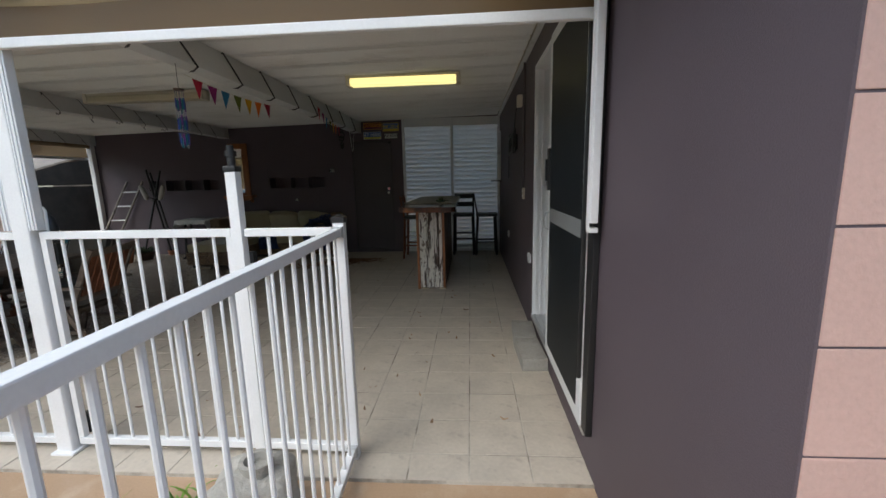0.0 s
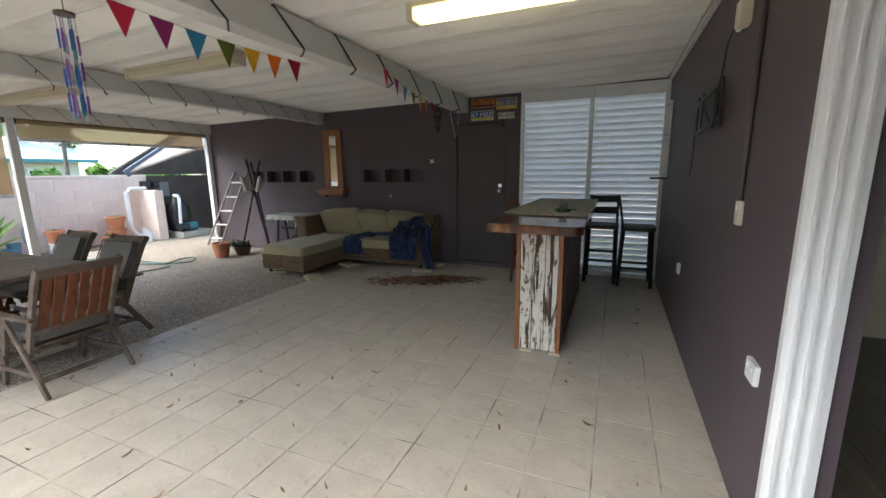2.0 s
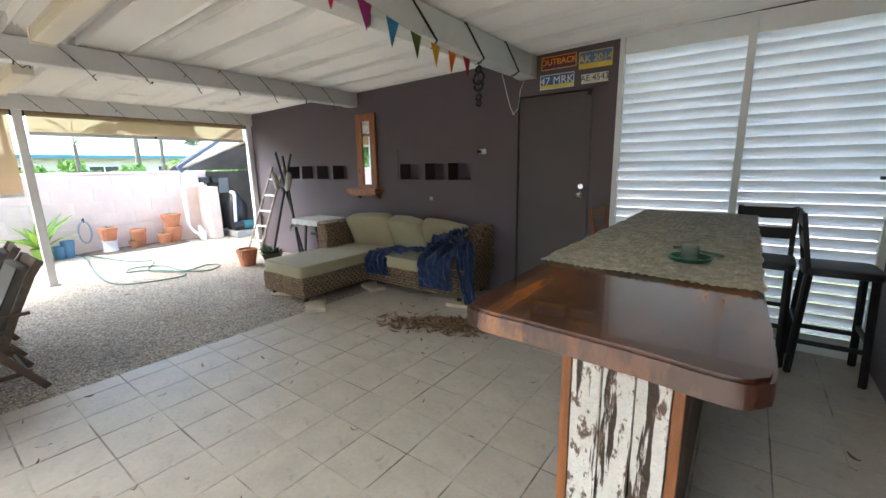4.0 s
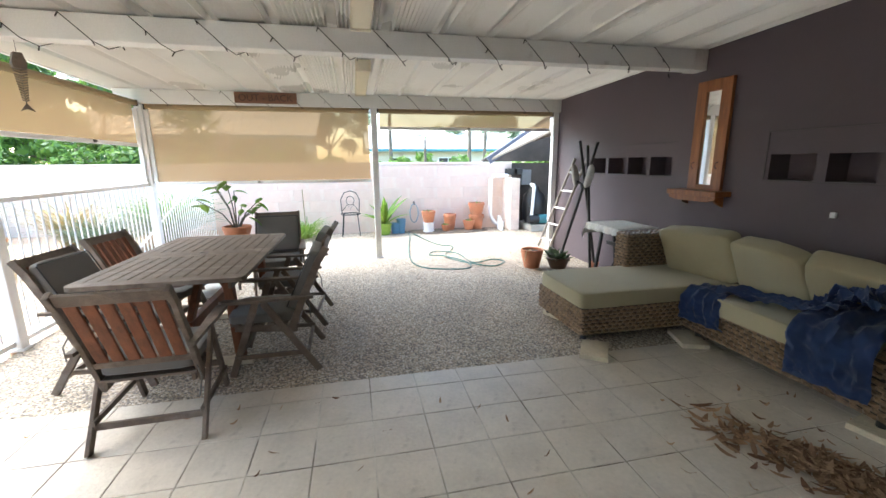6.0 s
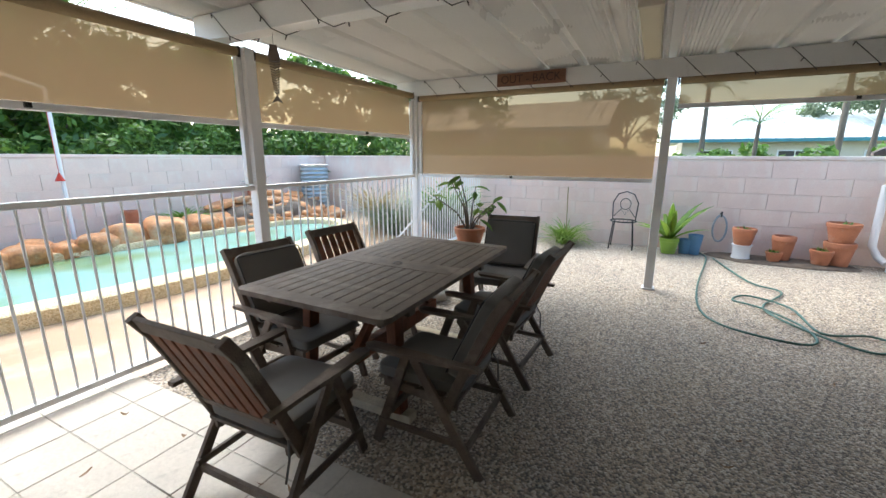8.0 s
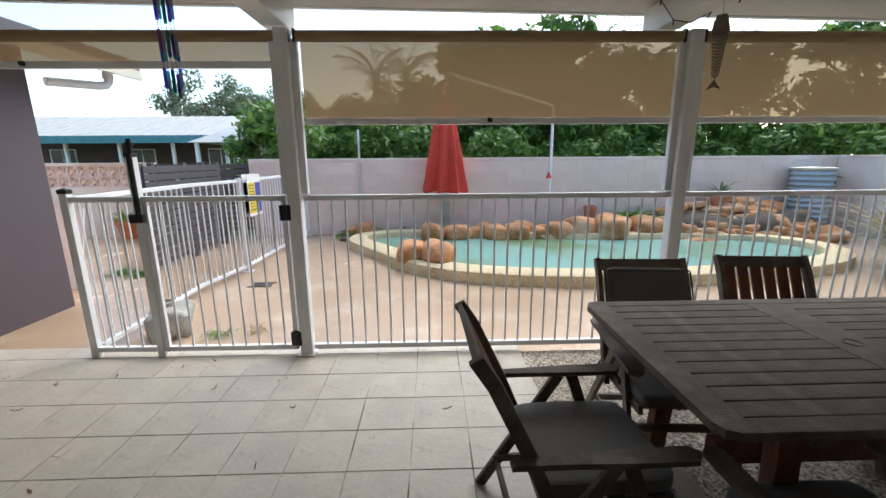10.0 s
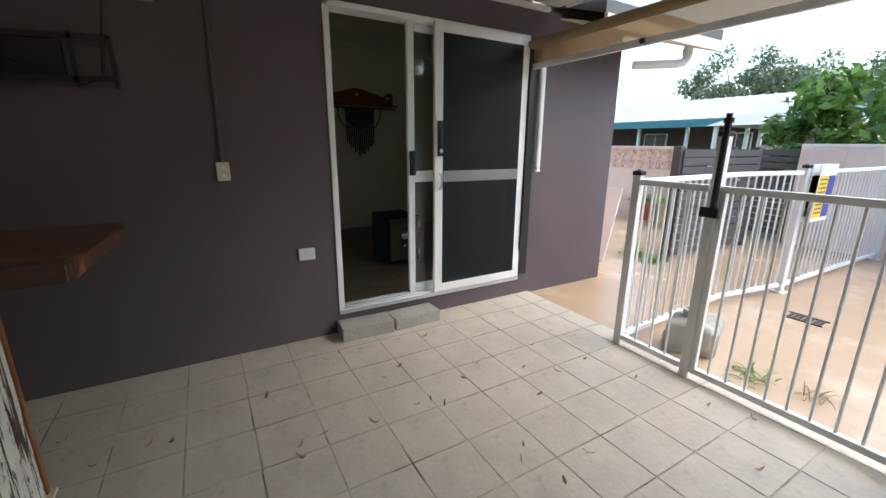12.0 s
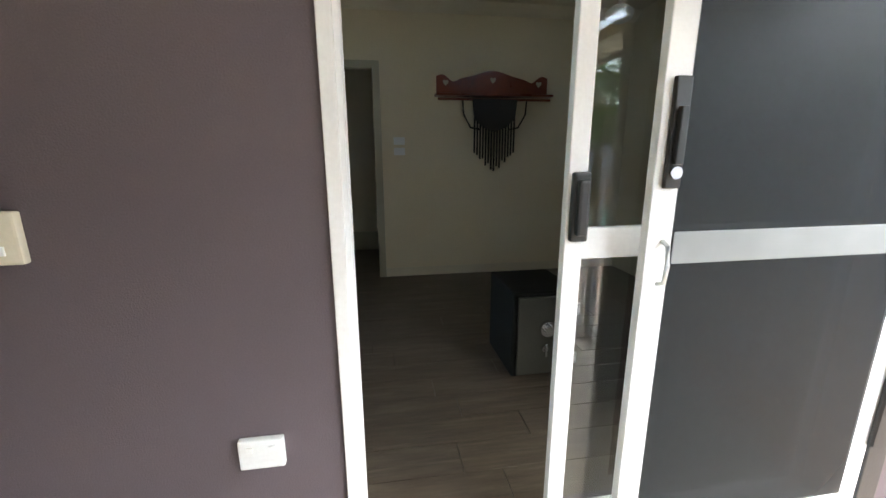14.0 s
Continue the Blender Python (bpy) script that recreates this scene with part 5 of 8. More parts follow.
# ---- wicker corner sofa ----
SX0, SXM, SX1, SYF, SYC, SYB = -4.42, -3.67, -2.28, 6.32, 7.27, 7.86
sofa = thing("wicker_sofa", pose(0, 0, 0), "L-shaped brown wicker sofa with khaki cushions, raised on pavers", "sofa")


def weave(bm, o, u, v, n, W, H, cw=0.062, ch=0.030, d=0.014):
    """A field of plaited strands: bulging pads in staggered rows on the plane o + u, v."""
    o, u, v, n = Vector(o), Vector(u), Vector(v), Vector(n)
    rows, cols = max(1, round(H / ch)), max(1, round(W / cw))
    ch, cw = H / rows, W / cols
    for r in range(rows):
        for c in range(-1, cols + 1):
            a = c * cw + (0.5 * cw if r % 2 else 0.0)
            lo, hi = max(0.0, a), min(W, a + cw)
            if hi - lo < 0.01:
                continue
            p = o + v * (r * ch)
            tilt = ch * 0.25
            q = [p + u * lo + v * tilt, p + u * hi + v * 0.0, p + u * hi + v * (ch * 0.86), p + u * lo + v * (ch * 0.86 + tilt)]
            k = [q[0] * 0.72 + q[2] * 0.28 + n * d, q[1] * 0.72 + q[3] * 0.28 + n * d, q[2] * 0.72 + q[0] * 0.28 + n * d, q[3] * 0.72 + q[1] * 0.28 + n * d]
            Q, K = [bm.verts.new(x) for x in q], [bm.verts.new(x) for x in k]
            bm.faces.new(K)
            for i in range(4):
                bm.faces.new((Q[i], Q[(i + 1) % 4], K[(i + 1) % 4], K[i]))


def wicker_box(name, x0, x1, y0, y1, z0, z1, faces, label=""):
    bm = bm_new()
    # core box whose dark colour supplies the shade between strands
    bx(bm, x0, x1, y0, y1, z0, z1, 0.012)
    p = part(name, bm, M["wickershade"], sofa, label)
    bm = bm_new()
    if "f" in faces:
        weave(bm, (x0, y0, z0), (1, 0, 0), (0, 0, 1), (0, -1, 0), x1 - x0, z1 - z0)
    if "l" in faces:
        weave(bm, (x0, y1, z0), (0, -1, 0), (0, 0, 1), (-1, 0, 0), y1 - y0, z1 - z0)
    if "r" in faces:
        weave(bm, (x1, y0, z0), (0, 1, 0), (0, 0, 1), (1, 0, 0), y1 - y0, z1 - z0)
    if "t" in faces:
        weave(bm, (x0, y0, z1), (1, 0, 0), (0, 1, 0), (0, 0, 1), x1 - x0, y1 - y0)
    w = part("weave", bm, M["wicker"], p, "chunky plaited brown strands")
    w["kind"] = "stuff"
    return p


wicker_box("chaise_base", SX0, SXM, SYF, SYB, 0.09, 0.31, "flr")
wicker_box("seat_base", SXM + 0.002, SX1, SYC, SYB, 0.09, 0.31, "fr")
SLOPE = [(SYC + 0.02, 0.312), (SYB + 0.03, 0.312), (SYB + 0.03, 0.80), (7.72, 0.79), (SYC + 0.05, 0.40)]
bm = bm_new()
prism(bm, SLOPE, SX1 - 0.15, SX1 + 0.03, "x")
arm = part("armrest", bm, M["wickershade"], sofa, "sloping wicker arm")
bm = bm_new()
for k in range(16):
    z = 0.312 + 0.030 * k
    y0 = SYC + 0.05 + max(0.0, z - 0.38) * (7.72 - SYC - 0.05) / 0.39
    for x, nx in ((SX1 + 0.03, 1), (SX1 - 0.15, -1)):
        weave(bm, (x, y0 + (0.031 if k % 2 else 0), z), (0, 1, 0), (0, 0, 1), (nx, 0, 0), SYB + 0.03 - y0, 0.030)
d = Vector((0, 7.72 - SYC - 0.05, 0.39))
weave(bm, (SX1 - 0.15, SYC + 0.05, 0.40), (1, 0, 0), d.normalized(), (0, -d.normalized().z, d.normalized().y), 0.18, d.length)
weave(bm, (SX1 - 0.15, 7.72, 0.795), (1, 0, 0), (0, 1, 0), (0, 0, 1), 0.18, 0.16)
weave(bm, (SX1 - 0.15, SYC + 0.02, 0.31), (1, 0, 0), (0, 0, 1), (0, -1, 0), 0.18, 0.09)
w = part("weave", bm, M["wicker"], arm, "chunky plaited brown strands")
w["kind"] = "stuff"
wicker_box("armrest", SX0 - 0.10, SX0 + 0.08, 7.18, SYB + 0.03, 0.312, 0.76, "flrt")
wicker_box("backrest", SX0 + 0.08, SX1 - 0.16, SYB - 0.10, SYB + 0.03, 0.312, 0.72, "ft")
for x, y in ((SX0 + 0.07, SYF + 0.07), (SXM - 0.07, SYF + 0.07), (SX1 - 0.07, SYC + 0.07), (SX1 - 0.07, SYB - 0.07), (SX0 + 0.07, SYB - 0.07), (SXM + 0.1, SYC + 0.07)):
    bm = bm_new()
    rod(bm, (x, y, 0.036), (x, y, 0.095), 0.026, 12)
    part("foot", bm, M["black"], sofa)
bm = bm_new()
puff(bm, ((SX0 + SXM) / 2, (SYF + 7.74) / 2, 0.372), (SXM - SX0 + 0.0, 7.74 - SYF + 0.02, 0.135), 0.12, 48, 14, wob=0.012, wscale=4)
part("chaise_cushion", bm, M["khaki"], sofa, "long khaki chaise cushion", True)
bm = bm_new()
puff(bm, ((SXM + SX1 - 0.16) / 2, (SYC + 7.74) / 2 - 0.01, 0.372), (SX1 - 0.16 - SXM - 0.01, 7.74 - SYC + 0.05, 0.135), 0.12, 48, 14, wob=0.015, wscale=5)
part("seat_cushion", bm, M["khaki"], sofa, "khaki seat cushion", True)
for i, (x, r) in enumerate(((-3.93, 9), (-3.29, -5), (-2.74, 7))):
    bm = bm_new()
    puff(bm, (0, 0, 0), ((0.69, 0.60, 0.58)[i], 0.17, 0.45), 0.22, 40, 16, pose(x, 7.64 + 0.02 * i, 0.65 - 0.015 * i, 20 + 4 * i, (-3, 2, 4)[i], r), wob=0.10, wscale=4, seed=i * 3.1)
    part("back_cushion", bm, M["khaki"], sofa, "plump khaki back cushion", True)
for x, y, r in ((SX0 + 0.12, SYF + 0.18, 20), (SXM + 0.11, SYF + 0.06, -35), (SX1 - 0.02, SYC + 0.06, 12), (SX1 - 0.02, SYB - 0.14, -18), (SXM + 0.10, SYC - 0.03, -20)):
    bm = bm_new()
    bx(bm, -0.15, 0.15, -0.10, 0.10, 0.0, 0.036, 0.004)
    for k in range(3):
        bx(bm, -0.155, -0.145, -0.06 + 0.05 * k, -0.03 + 0.05 * k, 0.008, 0.028)
    solid("paver", bm, M["paver"], "cream concrete paver under a sofa foot", "paver", "pavers under the sofa", at=pose(x, y, 0, 0, 0, r))

# blue cloth thrown over the seat and the arm
cloth = thing("bedsheet", pose(-0.01, -0.145, 0), "crumpled blue cotton sheet thrown over the sofa", "bedsheet")


def fold_sheet(path, w0, w1, seed, amp, nu=60, nv=36):
    """A strip of cloth along a path, its width from w0 to w1, deep in folds."""
    path = [Vector(p) for p in path]
    seg = len(path) - 1

    def f(u, v):
        k = min(seg - 1, int(u * seg))
        t = u * seg - k
        p0, p1, p2, p3 = path[max(0, k - 1)], path[k], path[k + 1], path[min(seg, k + 2)]
        p = 0.5 * (2 * p1 + (p2 - p0) * t + (2 * p0 - 5 * p1 + 4 * p2 - p3) * t * t + (3 * p1 - p0 - 3 * p2 + p3) * t ** 3)
        d = (p2 - p1).normalized()
        side = Vector((1, 0.15, 0)) if abs(d.x) < 0.7 else Vector((0, 1, 0))
        up = d.cross(side).normalized()
        if up.z < 0 and abs(up.z) > 0.3 or (abs(up.z) <= 0.3 and up.y > 0):
            up = -up
        w = w0 + (w1 - w0) * u
        a = (v - 0.5) * w
        fold = amp * (0.35 * math.sin(v * 17 + seed + 5 * noise.noise((u * 3, v * 2, seed))) + 1.2 * noise.noise((u * 5, v * 5, seed)) + 0.8 * noise.noise((u * 11, v * 10, seed + 5)) + 0.3 * noise.noise((u * 24, v * 22, seed)))
        return p + side * a + up * (fold + amp)
    bm = bm_new()
    sheet(bm, f, nu, nv, 0.003)
    return bm


runs = [([(-3.42, 7.64, 0.45), (-3.44, 7.50, 0.455), (-3.45, 7.375, 0.43), (-3.46, 7.365, 0.30), (-3.44, 7.37, 0.20)], 0.24, 0.36, 1.0, 0.020),
        ([(-3.40, 7.52, 0.455), (-3.1, 7.58, 0.47), (-2.85, 7.60, 0.50), (-2.62, 7.62, 0.58)], 0.20, 0.36, 4.0, 0.035),
        ([(-2.62, 7.74, 0.58), (-2.62, 7.58, 0.53), (-2.58, 7.385, 0.45), (-2.56, 7.36, 0.30), (-2.56, 7.365, 0.17)], 0.40, 0.40, 7.0, 0.026),
        ([(-2.52, 7.72, 0.70), (-2.38, 7.62, 0.64), (-2.27, 7.52, 0.54), (-2.21, 7.44, 0.34), (-2.12, 7.40, 0.05)], 0.30, 0.13, 2.0, 0.026),
        ([(-2.80, 7.66, 0.52), (-2.62, 7.68, 0.64), (-2.46, 7.68, 0.70), (-2.36, 7.62, 0.72)], 0.32, 0.26, 9.0, 0.055),
        ([(-2.72, 7.60, 0.53), (-2.60, 7.64, 0.62), (-2.48, 7.60, 0.66), (-2.40, 7.52, 0.62)], 0.26, 0.28, 12.0, 0.055)]
for path, w0, w1, seed, amp in runs:
    part("fold", fold_sheet(path, w0, w1, seed, amp), M["blue"], cloth, smooth=True)
# ---- by the back wall: ladder, tripod, side table, pots, hose ----
lad = thing("ladder", pose(0, 0, 0), "old white-and-grey pole ladder leaning on the dark wall", "ladder")
feet, tops = ((-7.45, 7.74), (-7.13, 7.79)), ((-6.64, BW - 0.03), (-6.31, BW - 0.03))
polemat = stain(mat("weathered_pole", (0.30, 0.27, 0.24), 0.7, var=0.2, scale=6, bump=0.15), 5, (0.10, 0.09, 0.085), 0.5, 0.7)
ends = []
for (fx, fy), (tx, ty) in zip(feet, tops):
    a, b = Vector((fx, fy, 0.02)), Vector((tx, ty, 1.50))
    bm = bm_new()
    rod(bm, a, b, 0.021, 10)
    part("stile", bm, polemat, lad, smooth=True)
    ends.append((a, b))
for k in range(5):
    f = 0.10 + 0.19 * k
    bm = bm_new()
    rod(bm, ends[0][0].lerp(ends[0][1], f), ends[1][0].lerp(ends[1][1], f), 0.015, 8)
    part("rung", bm, M["white"], lad, "white painted rung", True)
tri = thing("pole_stand", pose(-5.90, 7.56, 0), "three crossed black poles tied together with pale cloth ends", "pole stand")
for a, b in (((-0.20, -0.14, 0.07), (0.16, 0.12, 1.70)), ((0.05, 0.26, 0.07), (0.0, -0.04, 1.72)), ((0.34, 0.02, 0.0), (-0.04, 0.10, 1.66))):
    bm = bm_new()
    rod(bm, a, b, 0.019, 10)
    part("pole", bm, M["black"], tri, smooth=True)
bm = bm_new()
for k in range(4):
    ring = [(0.03 + 0.05 * math.cos(t), 0.04 + 0.05 * math.sin(t), 1.13 + 0.012 * k + 0.01 * math.sin(t)) for t in [2 * math.pi * i / 12 for i in range(12)]]
    tube(bm, ring, 0.006, 6, True)
part("binding", bm, M["black"], tri)
for s, p in ((-1, (-0.14, 0.0, 1.28)), (1, (0.24, -0.02, 1.27))):
    bm = bm_new()
    bar(bm, (0.03, 0.03, 1.15), (p[0] * 0.6, p[1], 1.20), 0.02, 0.02)
    part("arm", bm, M["black"], tri)
    bm = bm_new()
    puff(bm, (0, 0, 0), (0.08, 0.09, 0.30), 0.7, 16, 12, pose(*p, 0, -22 if s < 0 else 20, 0), wob=0.25, wscale=9)
    part("cloth_wrap", bm, mat("pale_rag", (0.46, 0.44, 0.40), 0.9, var=0.2, scale=12, bump=0.3), tri, "pale rag tied round the arm", True)
for x, y in ((-6.10, 7.42), (-5.85, 7.82)):
    bm = bm_new()
    lathe(bm, [(0.045, 0.0), (0.058, 0.075), (0.064, 0.075), (0.064, 0.095), (0.055, 0.095), (0.046, 0.07), (0.002, 0.068)], 20)
    solid("flower_pot", bm, M["terracotta"], "small empty terracotta pot under a pole", "pot", "small terracotta pots", smooth=True, at=pose(x, y, 0))

stt = thing("side_table", pose(-5.02, 7.58, 0), "old sewing-machine table base draped with a white crochet cloth", "side table")
bm = bm_new()
bx(bm, -0.30, 0.30, -0.24, 0.24, 0.70, 0.73, 0.004)
part("tabletop", bm, M["teak"], stt)
for s in (-1, 1):
    bm = bm_new()
    bx(bm, s * 0.22 - 0.02, s * 0.22 + 0.02, -0.24, 0.24, 0.0, 0.035, 0.006)
    part("foot", bm, M["darkmetal"], stt)
    for q in (-1, 1):
        bm = bm_new()
        bar(bm, (s * 0.22, q * 0.16, 0.03), (s * 0.22, q * 0.07, 0.70), 0.035, 0.03, 0.004)
        part("leg", bm, M["darkmetal"], stt)
bm = bm_new()
bar(bm, (-0.22, 0, 0.5), (0.22, 0, 0.5), 0.025, 0.04)
part("cross_bar", bm, M["darkmetal"], stt)
bm = bm_new()
tube(bm, [(0.10, -0.02 + 0.12 * math.cos(t), 0.25 + 0.12 * math.sin(t)) for t in [2 * math.pi * i / 20 for i in range(20)]], 0.012, 6, True)
for k in range(3):
    a = math.pi * k / 3
    rod(bm, (0.10, -0.02 - 0.12 * math.cos(a), 0.25 - 0.12 * math.sin(a)), (0.10, -0.02 + 0.12 * math.cos(a), 0.25 + 0.12 * math.sin(a)), 0.006)
part("flywheel", bm, M["darkmetal"], stt)


def drape(u, v):
    x, y = (u - 0.5) * 0.86, (v - 0.5) * 0.62
    ox, oy = max(0, abs(x) - 0.305), max(0, abs(y) - 0.245)
    z = 0.748 - 1.15 * (ox + oy) + 0.004 * math.sin(x * 70) * (ox + oy > 0)
    return Vector((math.copysign(min(abs(x), 0.305 + 0.35 * ox), x), math.copysign(min(abs(y), 0.245 + 0.35 * oy), y) + 0.012 * math.sin(x * 40) * min(1, oy * 20), z))


bm = bm_new()
sheet(bm, drape, 70, 50)
solid("tablecloth", bm, mat("white_crochet", (0.60, 0.60, 0.57), 0.95, var=0.15, scale=30, bump=0.2, fine=160), "white crochet cloth hanging over the small table", "tablecloth", smooth=True, at=pose(-5.02, 7.58, 0))


def pot(name, m, r, h, label, group, mat_=None):
    t = thing(name, m, label, "plant pot", group)
    bm = bm_new()
    lathe(bm, [(r * 0.68, 0), (r * 0.93, h * 0.72), (r * 0.93, h * 0.78), (r, h * 0.80), (r, h * 0.98), (r * 0.96, h), (r * 0.86, h), (r * 0.84, h * 0.85), (r * 0.01, h * 0.84)], 32)
    part("body", bm, mat_ or M["terracotta"], t, smooth=True)
    bm = bm_new()
    lathe(bm, [(r * 0.83, h * 0.83), (r * 0.82, h * 0.87), (r * 0.01, h * 0.88)], 24)
    part("soil", bm, M["soil"], t)
    return t


def leaf_mesh(specs, L, W, curl, seg=4):
    """Long leaves: each spec is a base point, heading, lean and length factor."""
    bm = bm_new()
    for (bx_, by_, bz_), head, lean, k in specs:
        d, side = Vector((math.cos(head), math.sin(head), 0)), Vector((-math.sin(head), math.cos(head), 0))
        rows = []
        for i in range(seg + 1):
            t = i / seg
            a = lean + curl * t
            p = Vector((bx_, by_, bz_)) + (d * math.sin(a) + Vector((0, 0, math.cos(a)))) * (L * k * t)
            w = W * k * (math.sin(math.pi * (0.12 + 0.88 * t)) if i < seg else 0.02)
            up = (d * math.cos(a) - Vector((0, 0, math.sin(a)))) * (-0.25 * w)
            rows.append([bm.verts.new(p - side * w / 2 - up), bm.verts.new(p), bm.verts.new(p + side * w / 2 - up)])
        for a, b in zip(rows, rows[1:]):
            bm.faces.new((a[0], a[1], b[1], b[0]))
            bm.faces.new((a[1], a[2], b[2], b[1]))
    return bm


rng = random.Random(11)
p1 = pot("terracotta_pot", pose(-6.14, 7.02, 0), 0.155, 0.26, "plain terracotta pot with dry stalks", "patio pots")
bm = bm_new()
for k in range(3):
    tube(bm, [(0.02 * k, 0, 0.22), (0.03 + 0.02 * k, -0.05, 0.26), (0.10, -0.13, 0.24), (0.13, -0.165, 0.12)], 0.006, 6)
part("dry_stalk", bm, M["plank"], p1)
p2 = pot("low_planter", pose(-6.02, 7.36, 0), 0.16, 0.15, "low brown planter with a leafy rosette succulent", "patio pots", mat("brown_glaze", (0.10, 0.055, 0.035), 0.35, var=0.2))
bm = leaf_mesh([((rng.uniform(-0.09, 0.09), rng.uniform(-0.09, 0.09), 0.12), rng.uniform(0, 6.28), rng.uniform(0.1, 1.1), rng.uniform(0.6, 1.1)) for _ in range(90)], 0.19, 0.055, 0.5)
part("foliage", bm, leafy("succulent_leaf", (0.02, 0.045, 0.02), (0.07, 0.11, 0.05)), p2, "dark green rosettes")

# hose lying in loops on the pebbles
def smooth_line(pts, k=6):
    """An open, rounded line through points."""
    pts = [Vector(p) for p in pts]
    out = []
    for i in range(len(pts) - 1):
        p0, p1, p2, p3 = pts[max(0, i - 1)], pts[i], pts[i + 1], pts[min(len(pts) - 1, i + 2)]
        for j in range(k):
            t = j / k
            out.append(0.5 * (2 * p1 + (p2 - p0) * t + (2 * p0 - 5 * p1 + 4 * p2 - p3) * t * t + (3 * p1 - p0 - 3 * p2 + p3) * t ** 3))
    return out + [pts[-1]]


loops = [(-9.55, 5.62), (-9.1, 5.68), (-7.6, 5.46), (-6.76, 5.41), (-6.34, 5.56), (-6.16, 5.97), (-6.31, 6.18), (-6.65, 6.16), (-7.0, 5.93), (-7.2, 5.74), (-7.4, 5.9), (-7.12, 6.19),
         (-6.55, 6.27), (-6.63, 6.6), (-6.43, 6.72), (-6.27, 6.5), (-6.47, 6.22), (-6.75, 6.02), (-7.12, 5.98), (-7.7, 6.25), (-7.98, 6.0), (-9.2, 5.78)]
bm = bm_new()
tube(bm, smooth_line([(x, y, 0.012 + 0.008 * (i % 3)) for i, (x, y) in enumerate(loops)]), 0.010, 8)
solid("garden_hose", bm, mat("green_hose", (0.04, 0.13, 0.11), 0.4, var=0.2), "green garden hose lying in loose loops on the pebbles", "garden hose", smooth=True)

# plant on a stool behind the table
stl = thing("plant_stool", pose(-6.10, 3.24, 0), "low timber stool holding the pot plant", "stool")
bm = bm_new()
rod(bm, (0, 0, 0.52), (0, 0, 0.55), 0.17, 24)
part("seat", bm, M["teak"], stl)
for k in range(3):
    a = 2.09 * k
    bm = bm_new()
    bar(bm, (0.15 * math.cos(a), 0.15 * math.sin(a), 0), (0.10 * math.cos(a), 0.10 * math.sin(a), 0.525), 0.03, 0.03, 0.003)
    part("leg", bm, M["teak"], stl)
p3 = pot("terracotta_pot", pose(-6.10, 3.24, 0.55), 0.16, 0.19, "ribbed terracotta pot with a leggy large-leaved plant", "patio pots")
rng = random.Random(5)
specs = []
for k in range(9):
    a = 6.28 * k / 9 + rng.uniform(-0.3, 0.3)
    r, h = rng.uniform(0.08, 0.40), rng.uniform(0.20, 0.66)
    tip = Vector((r * math.cos(a), r * math.sin(a), 0.16 + h))
    bm = bm_new()
    tube(bm, [(0.02 * math.cos(a), 0.02 * math.sin(a), 0.15), (0.35 * tip.x, 0.35 * tip.y, 0.16 + h * 0.5), tuple(tip)], lambda t: 0.009 - 0.004 * t, 6)
    part("stem", bm, M["bark"], p3, smooth=True)
    for j in range(2 + k % 2):
        q = tip * (1 - 0.13 * j)
        specs.append(((q.x, q.y, tip.z - 0.05 * j), rng.uniform(0, 6.28), rng.uniform(0.7, 1.7), rng.uniform(0.7, 1.1)))
part("foliage", leaf_mesh(specs, 0.17, 0.085, 0.7), M["leafmid"], p3, "large drooping green leaves")
bm = bm_new()
puff(bm, (0, 0, 0.06), (0.42, 0.34, 0.12), 0.6, 24, 12, wob=0.3, wscale=6)
solid("folded_bag", bm, mat("dusty_sack", (0.40, 0.40, 0.38), 0.9, var=0.2, scale=8, bump=0.3), "dusty pale sack lying beside the plant stool", "sack", smooth=True, at=pose(-5.85, 2.92, 0, 0, 0, 30))

# ---- hanging things ----
def flags(p, q, sag, n, size, label):
    t = thing("bunting", pose(0, 0, 0), label, "bunting", "felt bunting")
    p, q = Vector(p), Vector(q)
    pts = [p.lerp(q, i / 24) - Vector((0, 0, sag * 4 * (i / 24) * (1 - i / 24))) for i in range(25)]
    bm = bm_new()
    tube(bm, pts, 0.0022, 5)
    part("cord", bm, M["cream"], t)
    cols = [(0.55, 0.02, 0.06), (0.28, 0.02, 0.16), (0.04, 0.22, 0.42), (0.11, 0.15, 0.02), (0.70, 0.38, 0.01), (0.72, 0.16, 0.01), (0.36, 0.01, 0.04)]
    for i in range(n):
        f = (i + 0.8) / (n + 0.6)
        c = p.lerp(q, f) - Vector((0, 0, sag * 4 * f * (1 - f)))
        d = (q - p).normalized()
        sd = Vector((-d.y, d.x, 0)) * 0.0015
        bm = bm_new()
        tri3 = [c - d * size * 0.5, c + d * size * 0.5, c - Vector((0, 0, size * 1.15)) + Vector((0.012 * math.sin(i * 2.3), 0, 0))]
        a = [bm.verts.new(v + sd) for v in tri3]
        b = [bm.verts.new(v - sd) for v in tri3]
        bm.faces.new(a)
        bm.faces.new(b[::-1])
        for k in range(3):
            bm.faces.new((a[k], b[k], b[(k + 1) % 3], a[(k + 1) % 3]))
        c3 = cols[i % 7]
        part("flag", bm, mat("felt_%d" % (i % 7), c3, 0.95, var=0.12, scale=9, bump=0.15, fine=300), t, ("crimson", "magenta", "blue", "olive green", "yellow", "orange", "dark red")[i % 7] + " felt pennant")
    return t


